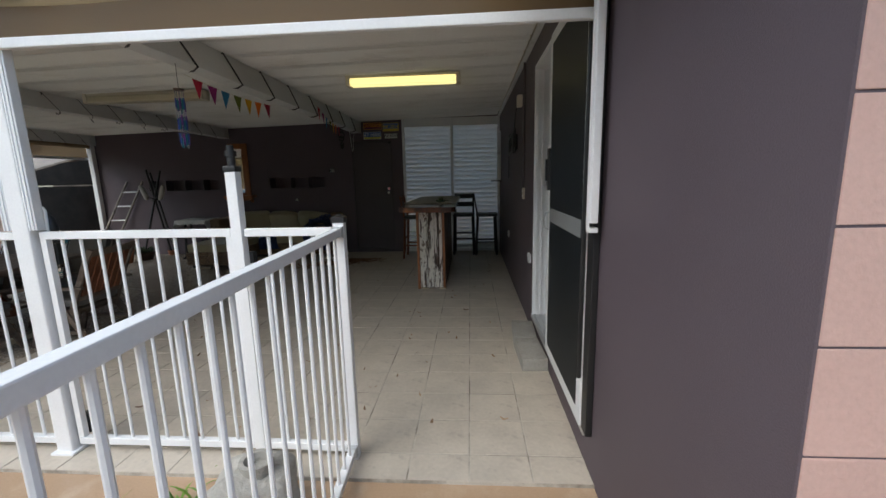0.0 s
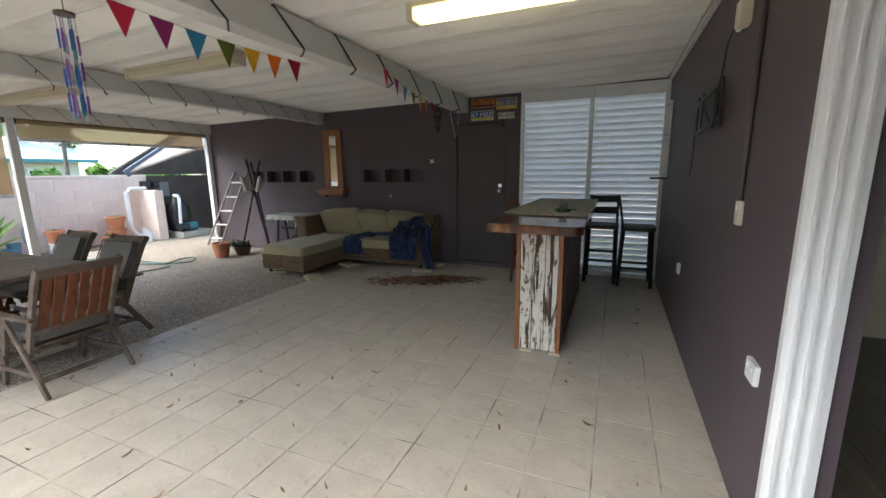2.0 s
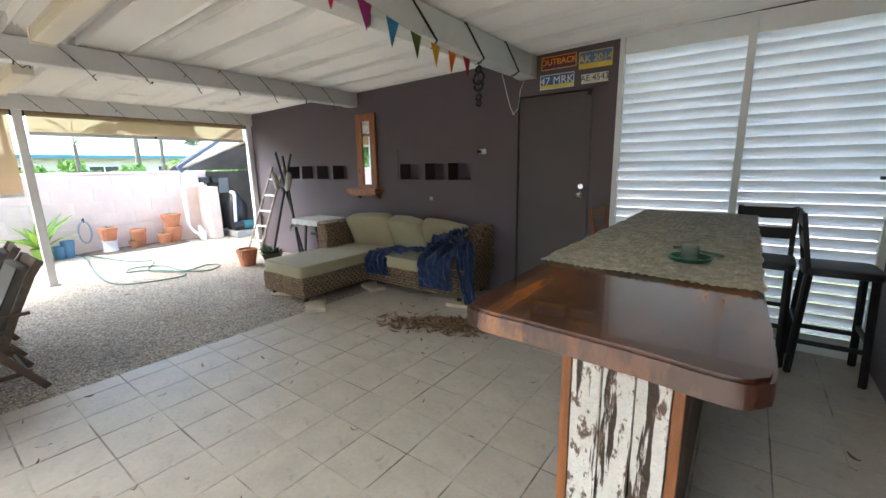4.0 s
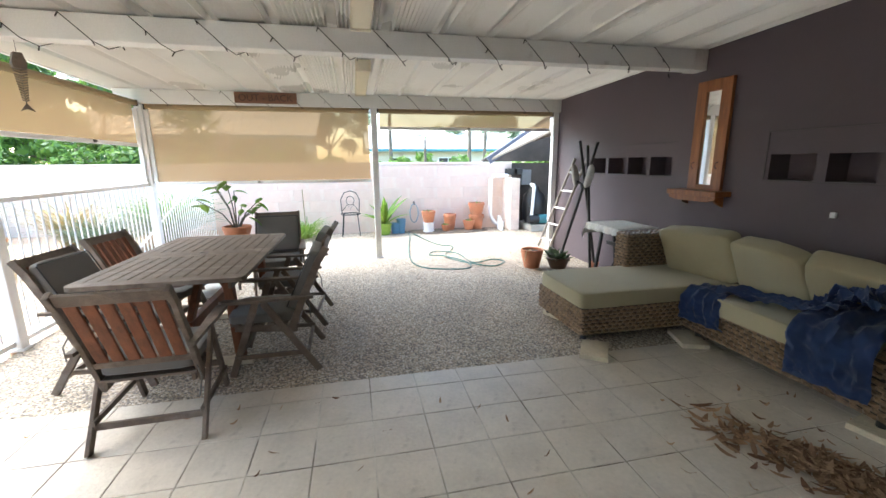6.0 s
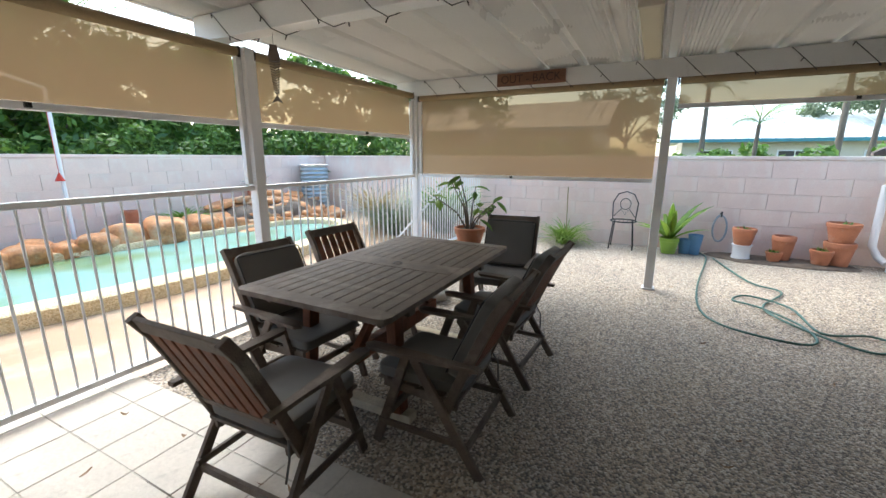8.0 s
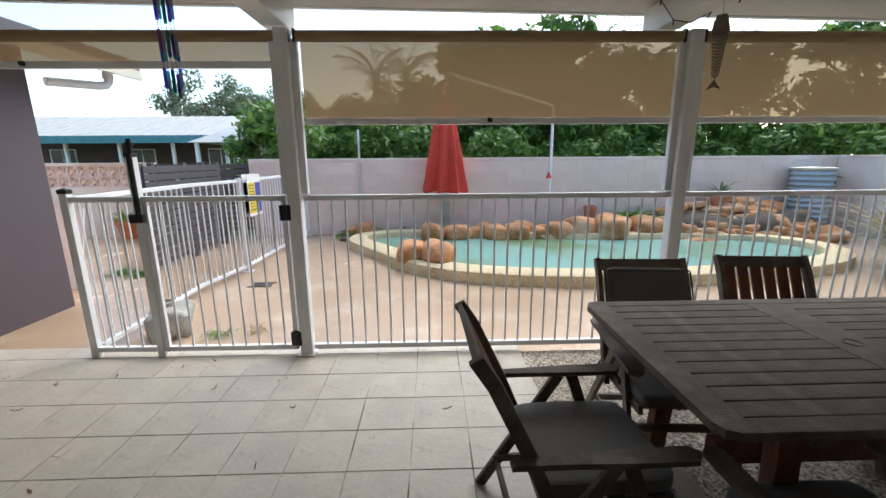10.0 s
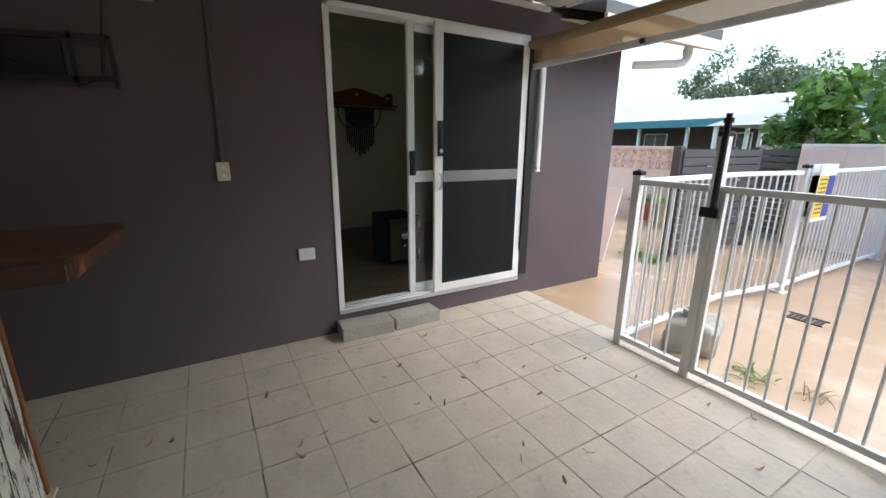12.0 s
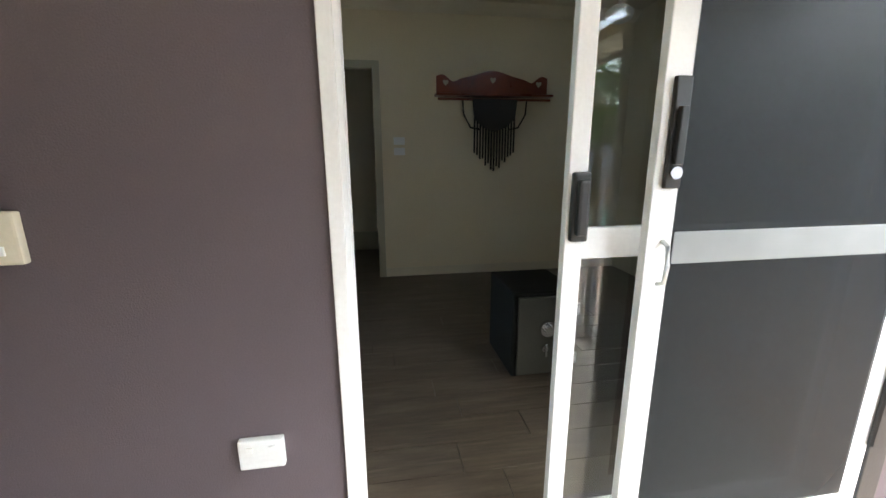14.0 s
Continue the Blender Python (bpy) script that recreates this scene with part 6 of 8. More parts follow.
flags((-1.88, 3.16, 2.25), (-1.86, 4.55, 2.25), 0.03, 7, 0.125, "string of bright felt pennants hung under the beam")
flags((-1.58, 5.05, 2.36), (-1.88, 6.95, 2.31), 0.06, 7, 0.125, "second string of bright felt pennants by the beam")
chime = thing("wind_chime", pose(-1.885, 3.08, 2.31), "hanging wind chime of coloured glass strips", "wind chime")
bm = bm_new()
tube(bm, [(0, 0, 0), (0, 0, -0.18)], 0.002, 5)
part("cord", bm, M["black"], chime)
bm = bm_new()
rod(bm, (0, 0, -0.192), (0, 0, -0.18), 0.036, 18)
part("disc", bm, M["teak"], chime)
rng = random.Random(8)
tints = [(0.18, 0.30, 0.80), (0.55, 0.25, 0.70), (0.12, 0.62, 0.62), (0.85, 0.87, 0.85)]
for k in range(12):
    a = 6.28 * k / 6
    r = 0.030 if k < 6 else 0.018
    bm = bm_new()
    tube(bm, [(r * math.cos(a), r * math.sin(a), -0.19), (r * math.cos(a), r * math.sin(a), -0.60)], 0.001, 4)
    for j in range(3):
        z = -0.24 - 0.13 * j - rng.uniform(0, 0.04)
        bx(bm, r * math.cos(a) - 0.006, r * math.cos(a) + 0.006, r * math.sin(a) - 0.002, r * math.sin(a) + 0.002, z - 0.075, z)
    part("glass_strip", bm, glassy("chime_glass_%d" % (k % 4), tints[k % 4], 0.7, 0.05, tints[k % 4]), chime)
fish = thing("fish_mobile", pose(-4.50, 2.40, 2.29, 0, 0, 135), "hanging fishbone mobile of dark wood and wire", "mobile")
fish.scale = (1.05, 1.05, 1.0)
bm = bm_new()
tube(bm, [(0, 0, 0), (0, 0, -0.08)], 0.0015, 5)
part("cord", bm, M["black"], fish)
bm = bm_new()
prism(bm, [(-0.022, -0.08), (0.022, -0.08), (0.038, -0.15), (0.03, -0.185), (-0.03, -0.185), (-0.038, -0.15)], -0.024, 0.024, "y")
part("head", bm, M["teak"], fish)
for k in range(13):
    z = -0.195 - 0.017 * k
    w = 0.036 - 0.0016 * k
    bm = bm_new()
    tube(bm, [(-w, 0, z + 0.012), (0, 0, z), (w, 0, z + 0.012)], 0.0055, 5)
    part("rib", bm, M["teak"], fish)
bm = bm_new()
prism(bm, [(0.0, -0.41), (0.036, -0.465), (0, -0.45), (-0.036, -0.465)], -0.006, 0.006, "y")
tube(bm, [(0, 0, -0.185), (0, 0, -0.42)], 0.003, 5)
part("tail", bm, M["teak"], fish)
mob = thing("string_ornament", pose(-1.88, 6.98, 2.31), "black metal mobile with round bells hung from the beam", "mobile")
bm = bm_new()
tube(bm, [(0, 0, 0), (0, 0, -0.34)], 0.004, 5)
part("cord", bm, M["black"], mob)
for z, r in ((-0.06, 0.025), (-0.13, 0.05), (-0.19, 0.04), (-0.28, 0.025), (-0.33, 0.02)):
    bm = bm_new()
    tube(bm, [(r * math.cos(t), 0.3 * r * math.sin(t), z + r * math.sin(t)) for t in [2 * math.pi * i / 14 for i in range(14)]], 0.011, 6, True)
    part("ring", bm, M["darkmetal"], mob, smooth=True)
bm = bm_new()
tube(bm, [(-1.80, 7.2, 2.31), (-1.84, 7.35, 2.20), (-1.86, 7.5, 2.02), (-1.9, 7.66, 1.95), (-1.92, 7.8, 2.02), (-1.93, 7.86, 2.2), (-1.90, 7.90, 2.33)], 0.004, 6)
solid("loose_cable", bm, M["whitegrey"], "loose pale cable hanging from the beam end", "cable", smooth=True)

# strings of lights wound round the beams
def light_string(x0, x1, z0, z1, ys, name, label, big=False):
    t = thing(name, pose(0, 0, 0), label, "string lights", "string lights on the beams")
    bm = bm_new()
    pts = []
    for i, y in enumerate(ys):
        s = 0.012
        h = (ys[1] - ys[0])
        pts += [(x1 + s, y, z1 - 0.01), (x1 + s, y + h * 0.22, (z0 + z1) / 2 - 0.01), (x1 + s, y + h * 0.42, z0 - 0.004), ((x0 + x1) / 2, y + h * 0.55, z0 - (0.035 if not big else 0.012)), (x0 - s, y + h * 0.68, z0 + 0.01), (x0 - s, y + h * 0.95, z1 - 0.015)]
        if not big:
            pts.append(((x0 + x1) / 2, y + h * 0.97, z1 - 0.012))
    tube(bm, [p for p in pts if not (z1 - 0.013 < p[2] and x0 < p[0] < x1)], 0.0035 if not big else 0.0075, 5)
    part("cord", bm, M["black"], t)
    rngl = random.Random(3)
    if not big:
        for p in pts[::2]:
            bm = bm_new()
            rod(bm, p, (p[0] + rngl.uniform(-0.004, 0.012), p[1] + rngl.uniform(-0.02, 0.02), p[2] - 0.03), 0.0045, 6)
            part("bulb", bm, M["black"], t)
    return t


light_string(-4.56, -4.42, 2.29, roof_z(-4.5), [1.9 + 0.418 * i for i in range(14)], "fairy_lights", "dark fairy-light cord wound round the beam")
light_string(-7.31, -7.20, 2.235, roof_z(-7.25), [2.1 + 0.418 * i for i in range(14)], "fairy_lights", "dark fairy-light cord wound round the edge beam")
light_string(-1.95, -1.79, 2.31, roof_z(-1.9), [2.3 + 0.62 * i for i in range(9)], "rope_light", "dark rope light wound round the beam", True)

sign = thing("wooden_sign", pose(-7.19, 3.50, 2.335), "carved wooden sign board nailed to the beam", "sign")
bm = bm_new()
bx(bm, 0.0, 0.022, -0.40, 0.40, -0.072, 0.072, 0.006)
part("board", bm, mat("sign_timber", (0.17, 0.075, 0.04), 0.6, var=0.3, scale=5, bump=0.2, stretch=(1, 0.5, 4)), sign)
o = letters("OUT - BACK", 0.125, mat("carved_dark", (0.05, 0.02, 0.012), 0.7), pose(0.0245, 0, -0.004, 90, 0, 90), 0.003)
o.parent = sign

# ---- leaf litter ----
def litter(name, spots, size, label, seed, mat_=None):
    """Curled dry leaves and bark strips lying on the floor."""
    rg = random.Random(seed)
    bm = bm_new()
    for x, y, z in spots:
        a, L, W = rg.uniform(0, 6.28), size * rg.uniform(0.5, 1.3), size * rg.uniform(0.13, 0.30)
        c, s, lift = math.cos(a), math.sin(a), rg.uniform(0.002, 0.02)
        rows = []
        for i in range(4):
            t = i / 3 - 0.5
            w = W * (1 - (2 * t) ** 2 * 0.8)
            px, py, pz = x + c * L * t, y + s * L * t, z + lift * (2 * t) ** 2 + 0.003
            rows.append([bm.verts.new((px - s * w / 2, py + c * w / 2, pz + 0.006)), bm.verts.new((px + s * w / 2, py - c * w / 2, pz + 0.002 * rg.random()))])
        for a_, b_ in zip(rows, rows[1:]):
            bm.faces.new((a_[0], a_[1], b_[1], b_[0]))
    return solid(name, bm, mat_ or M["deadleaf"], label, "leaf litter", kind="stuff")


rng = random.Random(21)
pile = []
for _ in range(760):
    u, v = rng.gauss(0, 0.5), rng.gauss(0, 0.42)
    x, y = -2.02 + 0.56 * u + 0.12 * v, 6.82 + 0.27 * v + 0.20 * u
    pile.append((x, y, max(0, 0.035 * (1 - u * u - v * v)) * rng.random()))
litter("leaf_pile", pile, 0.115, "swept pile of dry brown leaves and bark on the tiles", 2)
litter("scattered_leaves", [(rng.uniform(-3.4, 0.6), rng.uniform(1.9, 6.8), 0.0) for _ in range(110)], 0.055, "scattered dry leaves on the tiles", 3)
litter("scattered_leaves", [(rng.uniform(-2.9, -1.5), rng.uniform(6.3, 7.3), 0.0) for _ in range(50)], 0.05, "scattered dry leaves near the pile", 4)
litter("scattered_leaves", [(rng.uniform(-9.0, -3.6), rng.uniform(2.2, 7.2), 0.0) for _ in range(60)], 0.045, "scattered dry leaves on the pebbles", 5)

# ---- in the room ----
hat = thing("hat_rack", pose(RX, 2.37, 1.95), "carved red-brown timber hat rack with heart cut-outs", "hat rack")
red = stain(mat("red_brown_gloss", (0.17, 0.032, 0.012), 0.3, var=0.25, scale=5, bump=0.04, coat=0.3), 4, (0.06, 0.015, 0.01), 0.55, 0.8)
top = []
for i in range(41):
    x = -0.56 + 1.12 * i / 40
    top.append((x, 0.17 + 0.075 * math.exp(-(x / 0.20) ** 2) + 0.035 * math.exp(-((abs(x) - 0.50) / 0.07) ** 2) - 0.035 * math.exp(-((abs(x) - 0.40) / 0.06) ** 2)))
bm = bm_new()
prism(bm, [(0.56, 0.02), (-0.56, 0.02)] + top, -0.03, -0.005, "x")
part("backboard", bm, red, hat)
bm = bm_new()
bx(bm, -0.16, -0.005, -0.58, 0.58, 0.0, 0.022, 0.008)
part("shelf", bm, red, hat)
bm = bm_new()
rod(bm, (-0.12, -0.56, -0.03), (-0.12, 0.56, -0.03), 0.012, 10)
part("rail", bm, red, hat)
pale = mat("wall_through_heart", (0.50, 0.47, 0.37), 0.7)
for y, z in ((-0.47, 0.13), (0.0, 0.16), (0.47, 0.13)):
    bm = bm_new()
    pts = [(y + 0.0022 * 16 * math.sin(t) ** 3 * 0.8, z + 0.0020 * (13 * math.cos(t) - 5 * math.cos(2 * t) - 2 * math.cos(3 * t) - math.cos(4 * t))) for t in [2 * math.pi * i / 24 for i in range(24)]]
    prism(bm, pts, -0.034, -0.029, "x")
    part("heart", bm, pale, hat, "pale heart opening")
cow = thing("leather_bag", pose(RX - 0.12, 2.37, 1.92), "dark leather bag with long fringes hung on the rack", "bag")
leather = mat("black_leather", (0.016, 0.012, 0.010), 0.5, var=0.3, bump=0.1)
bm = bm_new()
prism(bm, [(-0.22, 0.0), (0.22, 0.0), (0.20, -0.18), (0.11, -0.26), (0, -0.30), (-0.11, -0.26), (-0.20, -0.18)], -0.02, 0.02, "x")
part("body", bm, leather, cow)
for k in range(15):
    y = -0.20 + 0.40 * k / 14
    L = 0.30 + 0.22 * (1 - abs(y) / 0.2) * (0.8 + 0.2 * math.sin(k * 2.7))
    bm = bm_new()
    bx(bm, -0.006, 0.006, y - 0.008, y + 0.008, -0.20 - L, -0.16)
    part("fringe", bm, leather, cow)
for s in (-1, 1):
    bm = bm_new()
    tube(bm, [(0, s * 0.32, 0.0), (0, s * 0.31, -0.14), (0, s * 0.24, -0.26), (0, s * 0.14, -0.28)], 0.009, 6)
    part("strap", bm, leather, cow, smooth=True)
safe = thing("safe", pose(2.06, 2.63, 0.152, 0, 0, 1), "small black steel safe with a grey dial door", "safe")
bm = bm_new()
bx(bm, -0.20, 0.24, -0.19, 0.19, 0.02, 0.52, 0.012)
part("body", bm, mat("black_safe", (0.010, 0.0095, 0.009), 0.7, var=0.15, spec=0.2), safe)
bm = bm_new()
bx(bm, -0.225, -0.202, -0.165, 0.165, 0.04, 0.50, 0.006)
sd = part("door", bm, mat("grey_safe_door", (0.075, 0.07, 0.055), 0.4, metal=0.4, var=0.1), safe, "olive-grey steel door")
bm = bm_new()
rod(bm, (-0.226, 0.0, 0.32), (-0.25, 0.0, 0.32), 0.045, 24)
rod(bm, (-0.25, 0.0, 0.32), (-0.275, 0.0, 0.32), 0.028, 20)
part("dial", bm, M["chrome"], sd, smooth=True)
bm = bm_new()
rod(bm, (-0.226, 0.01, 0.20), (-0.245, 0.01, 0.20), 0.018, 16)
bx(bm, -0.26, -0.245, 0.004, 0.016, 0.16, 0.24, 0.003)
part("key_handle", bm, M["chrome"], sd, smooth=True)
for z in (0.12, 0.42):
    bm = bm_new()
    rod(bm, (-0.215, -0.178, z - 0.03), (-0.215, -0.178, z + 0.03), 0.016, 12)
    part("hinge", bm, M["alu"], safe)
for s in (-1, 1):
    bm = bm_new()
    bx(bm, -0.15, 0.20, s * 0.15 - 0.02, s * 0.15 + 0.02, 0.0, 0.02)
    part("foot", bm, M["black"], safe)
for z in (1.535, 1.435):
    bm = bm_new()
    bx(bm, RX - 0.014, RX, 3.245, 3.355, z - 0.036, z + 0.036, 0.004)
    solid("light_switch", bm, M["white"], "white switch plate on the cream room wall", "light switch")
fan = thing("ceiling_fan", pose(3.2, 1.55, 2.78), "white ceiling fan hub on a short rod", "ceiling fan")
bm = bm_new()
rod(bm, (0, 0, -0.22), (0, 0, 0), 0.015, 10)
part("rod", bm, M["white"], fan)
bm = bm_new()
lathe(bm, [(0.05, -0.34), (0.10, -0.31), (0.11, -0.26), (0.06, -0.22), (0.02, -0.21)], 24)
part("motor", bm, M["white"], fan, smooth=True)
# ---- pool ----
pool = thing("pool", pose(0, 0, 0), "kidney-shaped pool with a raised sandy rim and green-blue water", "pool")
RH = 0.14
bm = bm_new()
prof = [(-0.02, -0.45), (-0.02, RH - 0.03), (0.0, RH), (0.27, RH), (0.30, RH - 0.02), (0.30, -0.03)]
loops = [grown(RIM, SIGN * d) for d, z in prof]
rings = [[bm.verts.new((p.x, p.y, z)) for p in lp_] for lp_, (d, z) in zip(loops, prof)]
for a, b in zip(rings, rings[1:]):
    k = len(a)
    for i in range(k):
        bm.faces.new((a[i], a[(i + 1) % k], b[(i + 1) % k], b[i]))
part("rim", bm, M["coping"], pool, "sandy pebble-faced pool rim", True)
wm = bpy.data.materials.new("pool_water")
wm.use_nodes = True
wnt = wm.node_tree
wb = wnt.nodes["Principled BSDF"]
wb.inputs["Roughness"].default_value = 0.03
wtc = wnt.nodes.new("ShaderNodeTexCoord")
wno = wnt.nodes.new("ShaderNodeTexNoise")
wno.inputs["Scale"].default_value = 0.55
wra = wnt.nodes.new("ShaderNodeValToRGB")
wra.color_ramp.elements[0].color, wra.color_ramp.elements[1].color = (0.17, 0.27, 0.12, 1), (0.25, 0.46, 0.39, 1)
wra.color_ramp.elements[0].position, wra.color_ramp.elements[1].position = 0.38, 0.52
wbu = wnt.nodes.new("ShaderNodeBump")
wbu.inputs["Strength"].default_value, wbu.inputs["Distance"].default_value = 0.08, 0.02
wn2 = wnt.nodes.new("ShaderNodeTexNoise")
wn2.inputs["Scale"].default_value = 7
wnt.links.new(wtc.outputs["Object"], wno.inputs["Vector"])
wnt.links.new(wtc.outputs["Object"], wn2.inputs["Vector"])
wnt.links.new(wno.outputs["Fac"], wra.inputs[0])
wnt.links.new(wra.outputs[0], wb.inputs["Base Color"])
wnt.links.new(wn2.outputs["Fac"], wbu.inputs["Height"])
wnt.links.new(wbu.outputs[0], wb.inputs["Normal"])
bm = bm_new()
bm.faces.new([bm.verts.new((p.x, p.y, 0.045)) for p in RIM])
bmesh.ops.triangulate(bm, faces=bm.faces[:])
ob = new("water", mesh_of("water", bm, wm))
tagged(ob, "still turquoise and green pool water", "water", kind="structure")


def boulder(x, y, z, s, seed, flat=0.7):
    bm = bm_new()
    rg = random.Random(seed)
    puff(bm, (0, 0, s * flat * 0.42), (s * rg.uniform(0.9, 1.35), s * rg.uniform(0.7, 1.0), s * flat), 0.72, 22, 14, wob=0.30, wscale=2.2 / s, seed=seed)
    return solid("boulder", bm, M["rock"], "rounded orange-brown boulder at the pool's edge", "boulder", "pool boulders", smooth=True, at=pose(x, y, z, rg.uniform(-8, 8), rg.uniform(-8, 8), rg.uniform(0, 360)))


rng = random.Random(17)
for i, (x, y, s) in enumerate([(-2.62, -0.62, 0.40), (-2.95, -0.55, 0.42), (-1.62, -2.95, 0.45), (-1.35, -3.0, 0.30)]):
    boulder(x, y, 0.10 if i < 2 else -0.03, s, i + 1)
k = 5
x = -2.9
while x > -9.6:
    s = rng.uniform(0.32, 0.60)
    if -6.5 < x < -5.9:
        s = 0.66
    boulder(x, -2.45 + rng.uniform(-0.12, 0.1) + 0.10 * (x < -6.5), 0.02, s, k)
    if rng.random() < 0.75:
        boulder(x - 0.15, -2.75 + rng.uniform(-0.1, 0.1), 0.06, rng.uniform(0.22, 0.42), k + 50)
    x -= s * 0.95
    k += 1
# flat stones stacked as a cascade
for i in range(90):
    u, v = rng.random(), rng.random()
    x, y = -7.4 - 2.6 * u, -2.05 - 0.95 * v
    z = 0.02 + 0.42 * v + 0.22 * math.exp(-((u - 0.5) / 0.3) ** 2) * v
    bm = bm_new()
    s = rng.uniform(0.24, 0.52)
    puff(bm, (0, 0, 0), (s * 1.4, s, s * 0.30), 0.55, 14, 8, wob=0.25, wscale=5, seed=i * 1.7)
    solid("flat_stone", bm, M["rock"], "flat broken orange stone in the pool cascade", "stone", "cascade stones", smooth=False, at=pose(x, y, z, rng.uniform(-14, 14), rng.uniform(-14, 14), rng.uniform(0, 360)))
bm = bm_new()
puff(bm, (-8.7, -2.75, 0.0), (2.9, 1.3, 1.0), 0.8, 24, 12, wob=0.2, wscale=2)
solid("rock_mound", bm, M["soil"], "earth mound under the cascade stones", "mound", smooth=True)
bm = bm_new()
bx(bm, -9.7, -1.2, -3.24, -2.55, -0.05, 0.03)
structure("garden_bed", bm, M["soil"], "narrow dry garden bed along the pool wall")

# ---- umbrella, poles and pots along the pool wall ----
um = thing("closed_umbrella", pose(-3.15, -2.86, 0), "closed red market umbrella on its pole", "umbrella")
bm = bm_new()
n = 48
rows = []
for i in range(15):
    t = i / 14
    z = 2.72 - 1.86 * t
    r = 0.06 + 0.30 * t ** 0.85
    rows.append([bm.verts.new((r * (1 + (0.10 + 0.14 * t) * math.cos(8 * a + 2 * t)) * math.cos(a), r * 0.9 * (1 + (0.10 + 0.14 * t) * math.cos(8 * a + 2 * t)) * math.sin(a), z + (0.03 * math.cos(8 * a) if i == 14 else 0))) for a in [2 * math.pi * j / n for j in range(n)]])
for a, b in zip(rows, rows[1:]):
    for j in range(n):
        bm.faces.new((a[j], a[(j + 1) % n], b[(j + 1) % n], b[j]))
bm.faces.new(rows[0])
bm.faces.new(rows[-1][::-1])
part("canopy", bm, M["red"], um, "folded red canvas in deep pleats", True)
bm = bm_new()
rod(bm, (0, 0, 0), (0, 0, 2.80), 0.022, 12)
part("pole", bm, M["alu"], um)
bm = bm_new()
bx(bm, -0.09, 0.09, -0.09, 0.09, 0.0, 0.65, 0.01)
part("base", bm, M["concrete"], um)
bm = bm_new()
rod(bm, (0, 0, 2.72), (0, 0, 2.83), 0.03, 12, 0.012)
part("finial", bm, M["red"], um)
hoist = thing("pole_hoist", pose(-5.15, -2.95, 0), "white pole with a slanting arm beside the pool", "pole")
bm = bm_new()
rod(bm, (0, 0, 0), (0, 0, 2.38), 0.026, 12)
part("pole", bm, M["white"], hoist)
bm = bm_new()
rod(bm, (0.0, 0, 2.38), (1.85, 0, 2.92), 0.024, 12)
part("arm", bm, M["white"], hoist)
bm = bm_new()
rod(bm, (0.04, 0.03, 1.08), (0.04, 0.03, 1.20), 0.065, 4, 0.008)
tube(bm, [(0.04, 0.03, 1.2), (0.04, 0.03, 2.36)], 0.004, 5)
part("pull_tag", bm, M["red"], hoist, "red triangular tag on a cord")
bm = bm_new()
rod(bm, (-1.50, -3.2, 0.0), (-1.52, -3.2, 2.0), 0.022, 10)
for z in (0.3, 0.75, 1.2):
    rod(bm, (-1.51, -3.2, z), (-1.51, -3.2, z + 0.06), 0.034, 10)
rod(bm, (-1.51, -3.24, 1.0), (-1.51, -3.15, 1.0), 0.02, 10)
solid("standpipe", bm, M["alu"], "galvanised pipe standing against the pool wall", "pipe", smooth=True)


def grass(name, x, y, z, n, L, W, lean, material, label, cat="grass clump", seed=0):
    rg = random.Random(seed)
    bm = leaf_mesh([((rg.gauss(0, 0.06), rg.gauss(0, 0.06), 0), rg.uniform(0, 6.28), rg.uniform(0.02, lean), rg.uniform(0.55, 1.1)) for _ in range(n)], L, W, 0.8)
    return solid(name, bm, material, label, cat, at=pose(x, y, z))


b1 = pot("box_planter", pose(-5.98, -3.0, 0.28), 0.13, 0.26, "square-looking terracotta pot on the garden bed", "garden pots")
bm = bm_new()
bx(bm, -6.12, -5.84, -3.14, -2.86, 0.0, 0.28, 0.01)
solid("plinth", bm, M["concrete"], "low block plinth under a pot", "plinth")
b2 = pot("terracotta_pot", pose(-8.43, -2.86, 0.47), 0.22, 0.32, "large terracotta pot with a straggly plant by the wall", "garden pots")
part("foliage", leaf_mesh([((0, 0, 0.27), rng.uniform(0, 6.28), rng.uniform(0.1, 0.9), rng.uniform(0.6, 1.2)) for _ in range(26)], 0.36, 0.05, 0.5), M["leafgrey"], b2)
tk = thing("water_tank", pose(-10.2, -2.88, 0.0), "small corrugated galvanised water tank by the wall", "tank")
bm = bm_new()
pr = [(0.01, 0.0)]
for i in range(61):
    pr.append((0.335 + 0.014 * math.cos(i * math.pi / 2.5), 0.02 + 1.20 * i / 60))
pr += [(0.01, 1.23)]
lathe(bm, pr, 36)
part("body", bm, mat("galvanised_steel", (0.36, 0.44, 0.47), 0.4, metal=0.5, var=0.15, bump=0.02), tk, smooth=True)
bm = bm_new()
lathe(bm, [(0.355, 1.20), (0.36, 1.24), (0.335, 1.245), (0.01, 1.26)], 36)
part("lid", bm, M["alu"], tk)
grass("reed_clump", -9.45, -0.45, -0.05, 170, 1.45, 0.020, 0.30, M["straw"], "tall dry reeds behind the fence", seed=1)
grass("grass_clump", -9.2, 0.15, -0.05, 300, 1.05, 0.022, 0.55, M["leafgrey"], "dense grey-green ornamental grass by the pool", seed=2)
grass("grass_clump", -8.75, 0.55, -0.05, 240, 0.85, 0.020, 0.6, M["leafgrey"], "grey-green ornamental grass by the pool", seed=3)
grass("grass_clump", -9.3, 1.3, -0.05, 300, 1.25, 0.024, 0.45, M["leafgrey"], "feathery rosemary-like shrub by the fence", seed=4)
grass("grass_clump", -10.0, 1.0, -0.05, 260, 1.45, 0.03, 0.4, M["leafmid"], "green shrub in the corner of the yard", seed=14)
rg = random.Random(77)
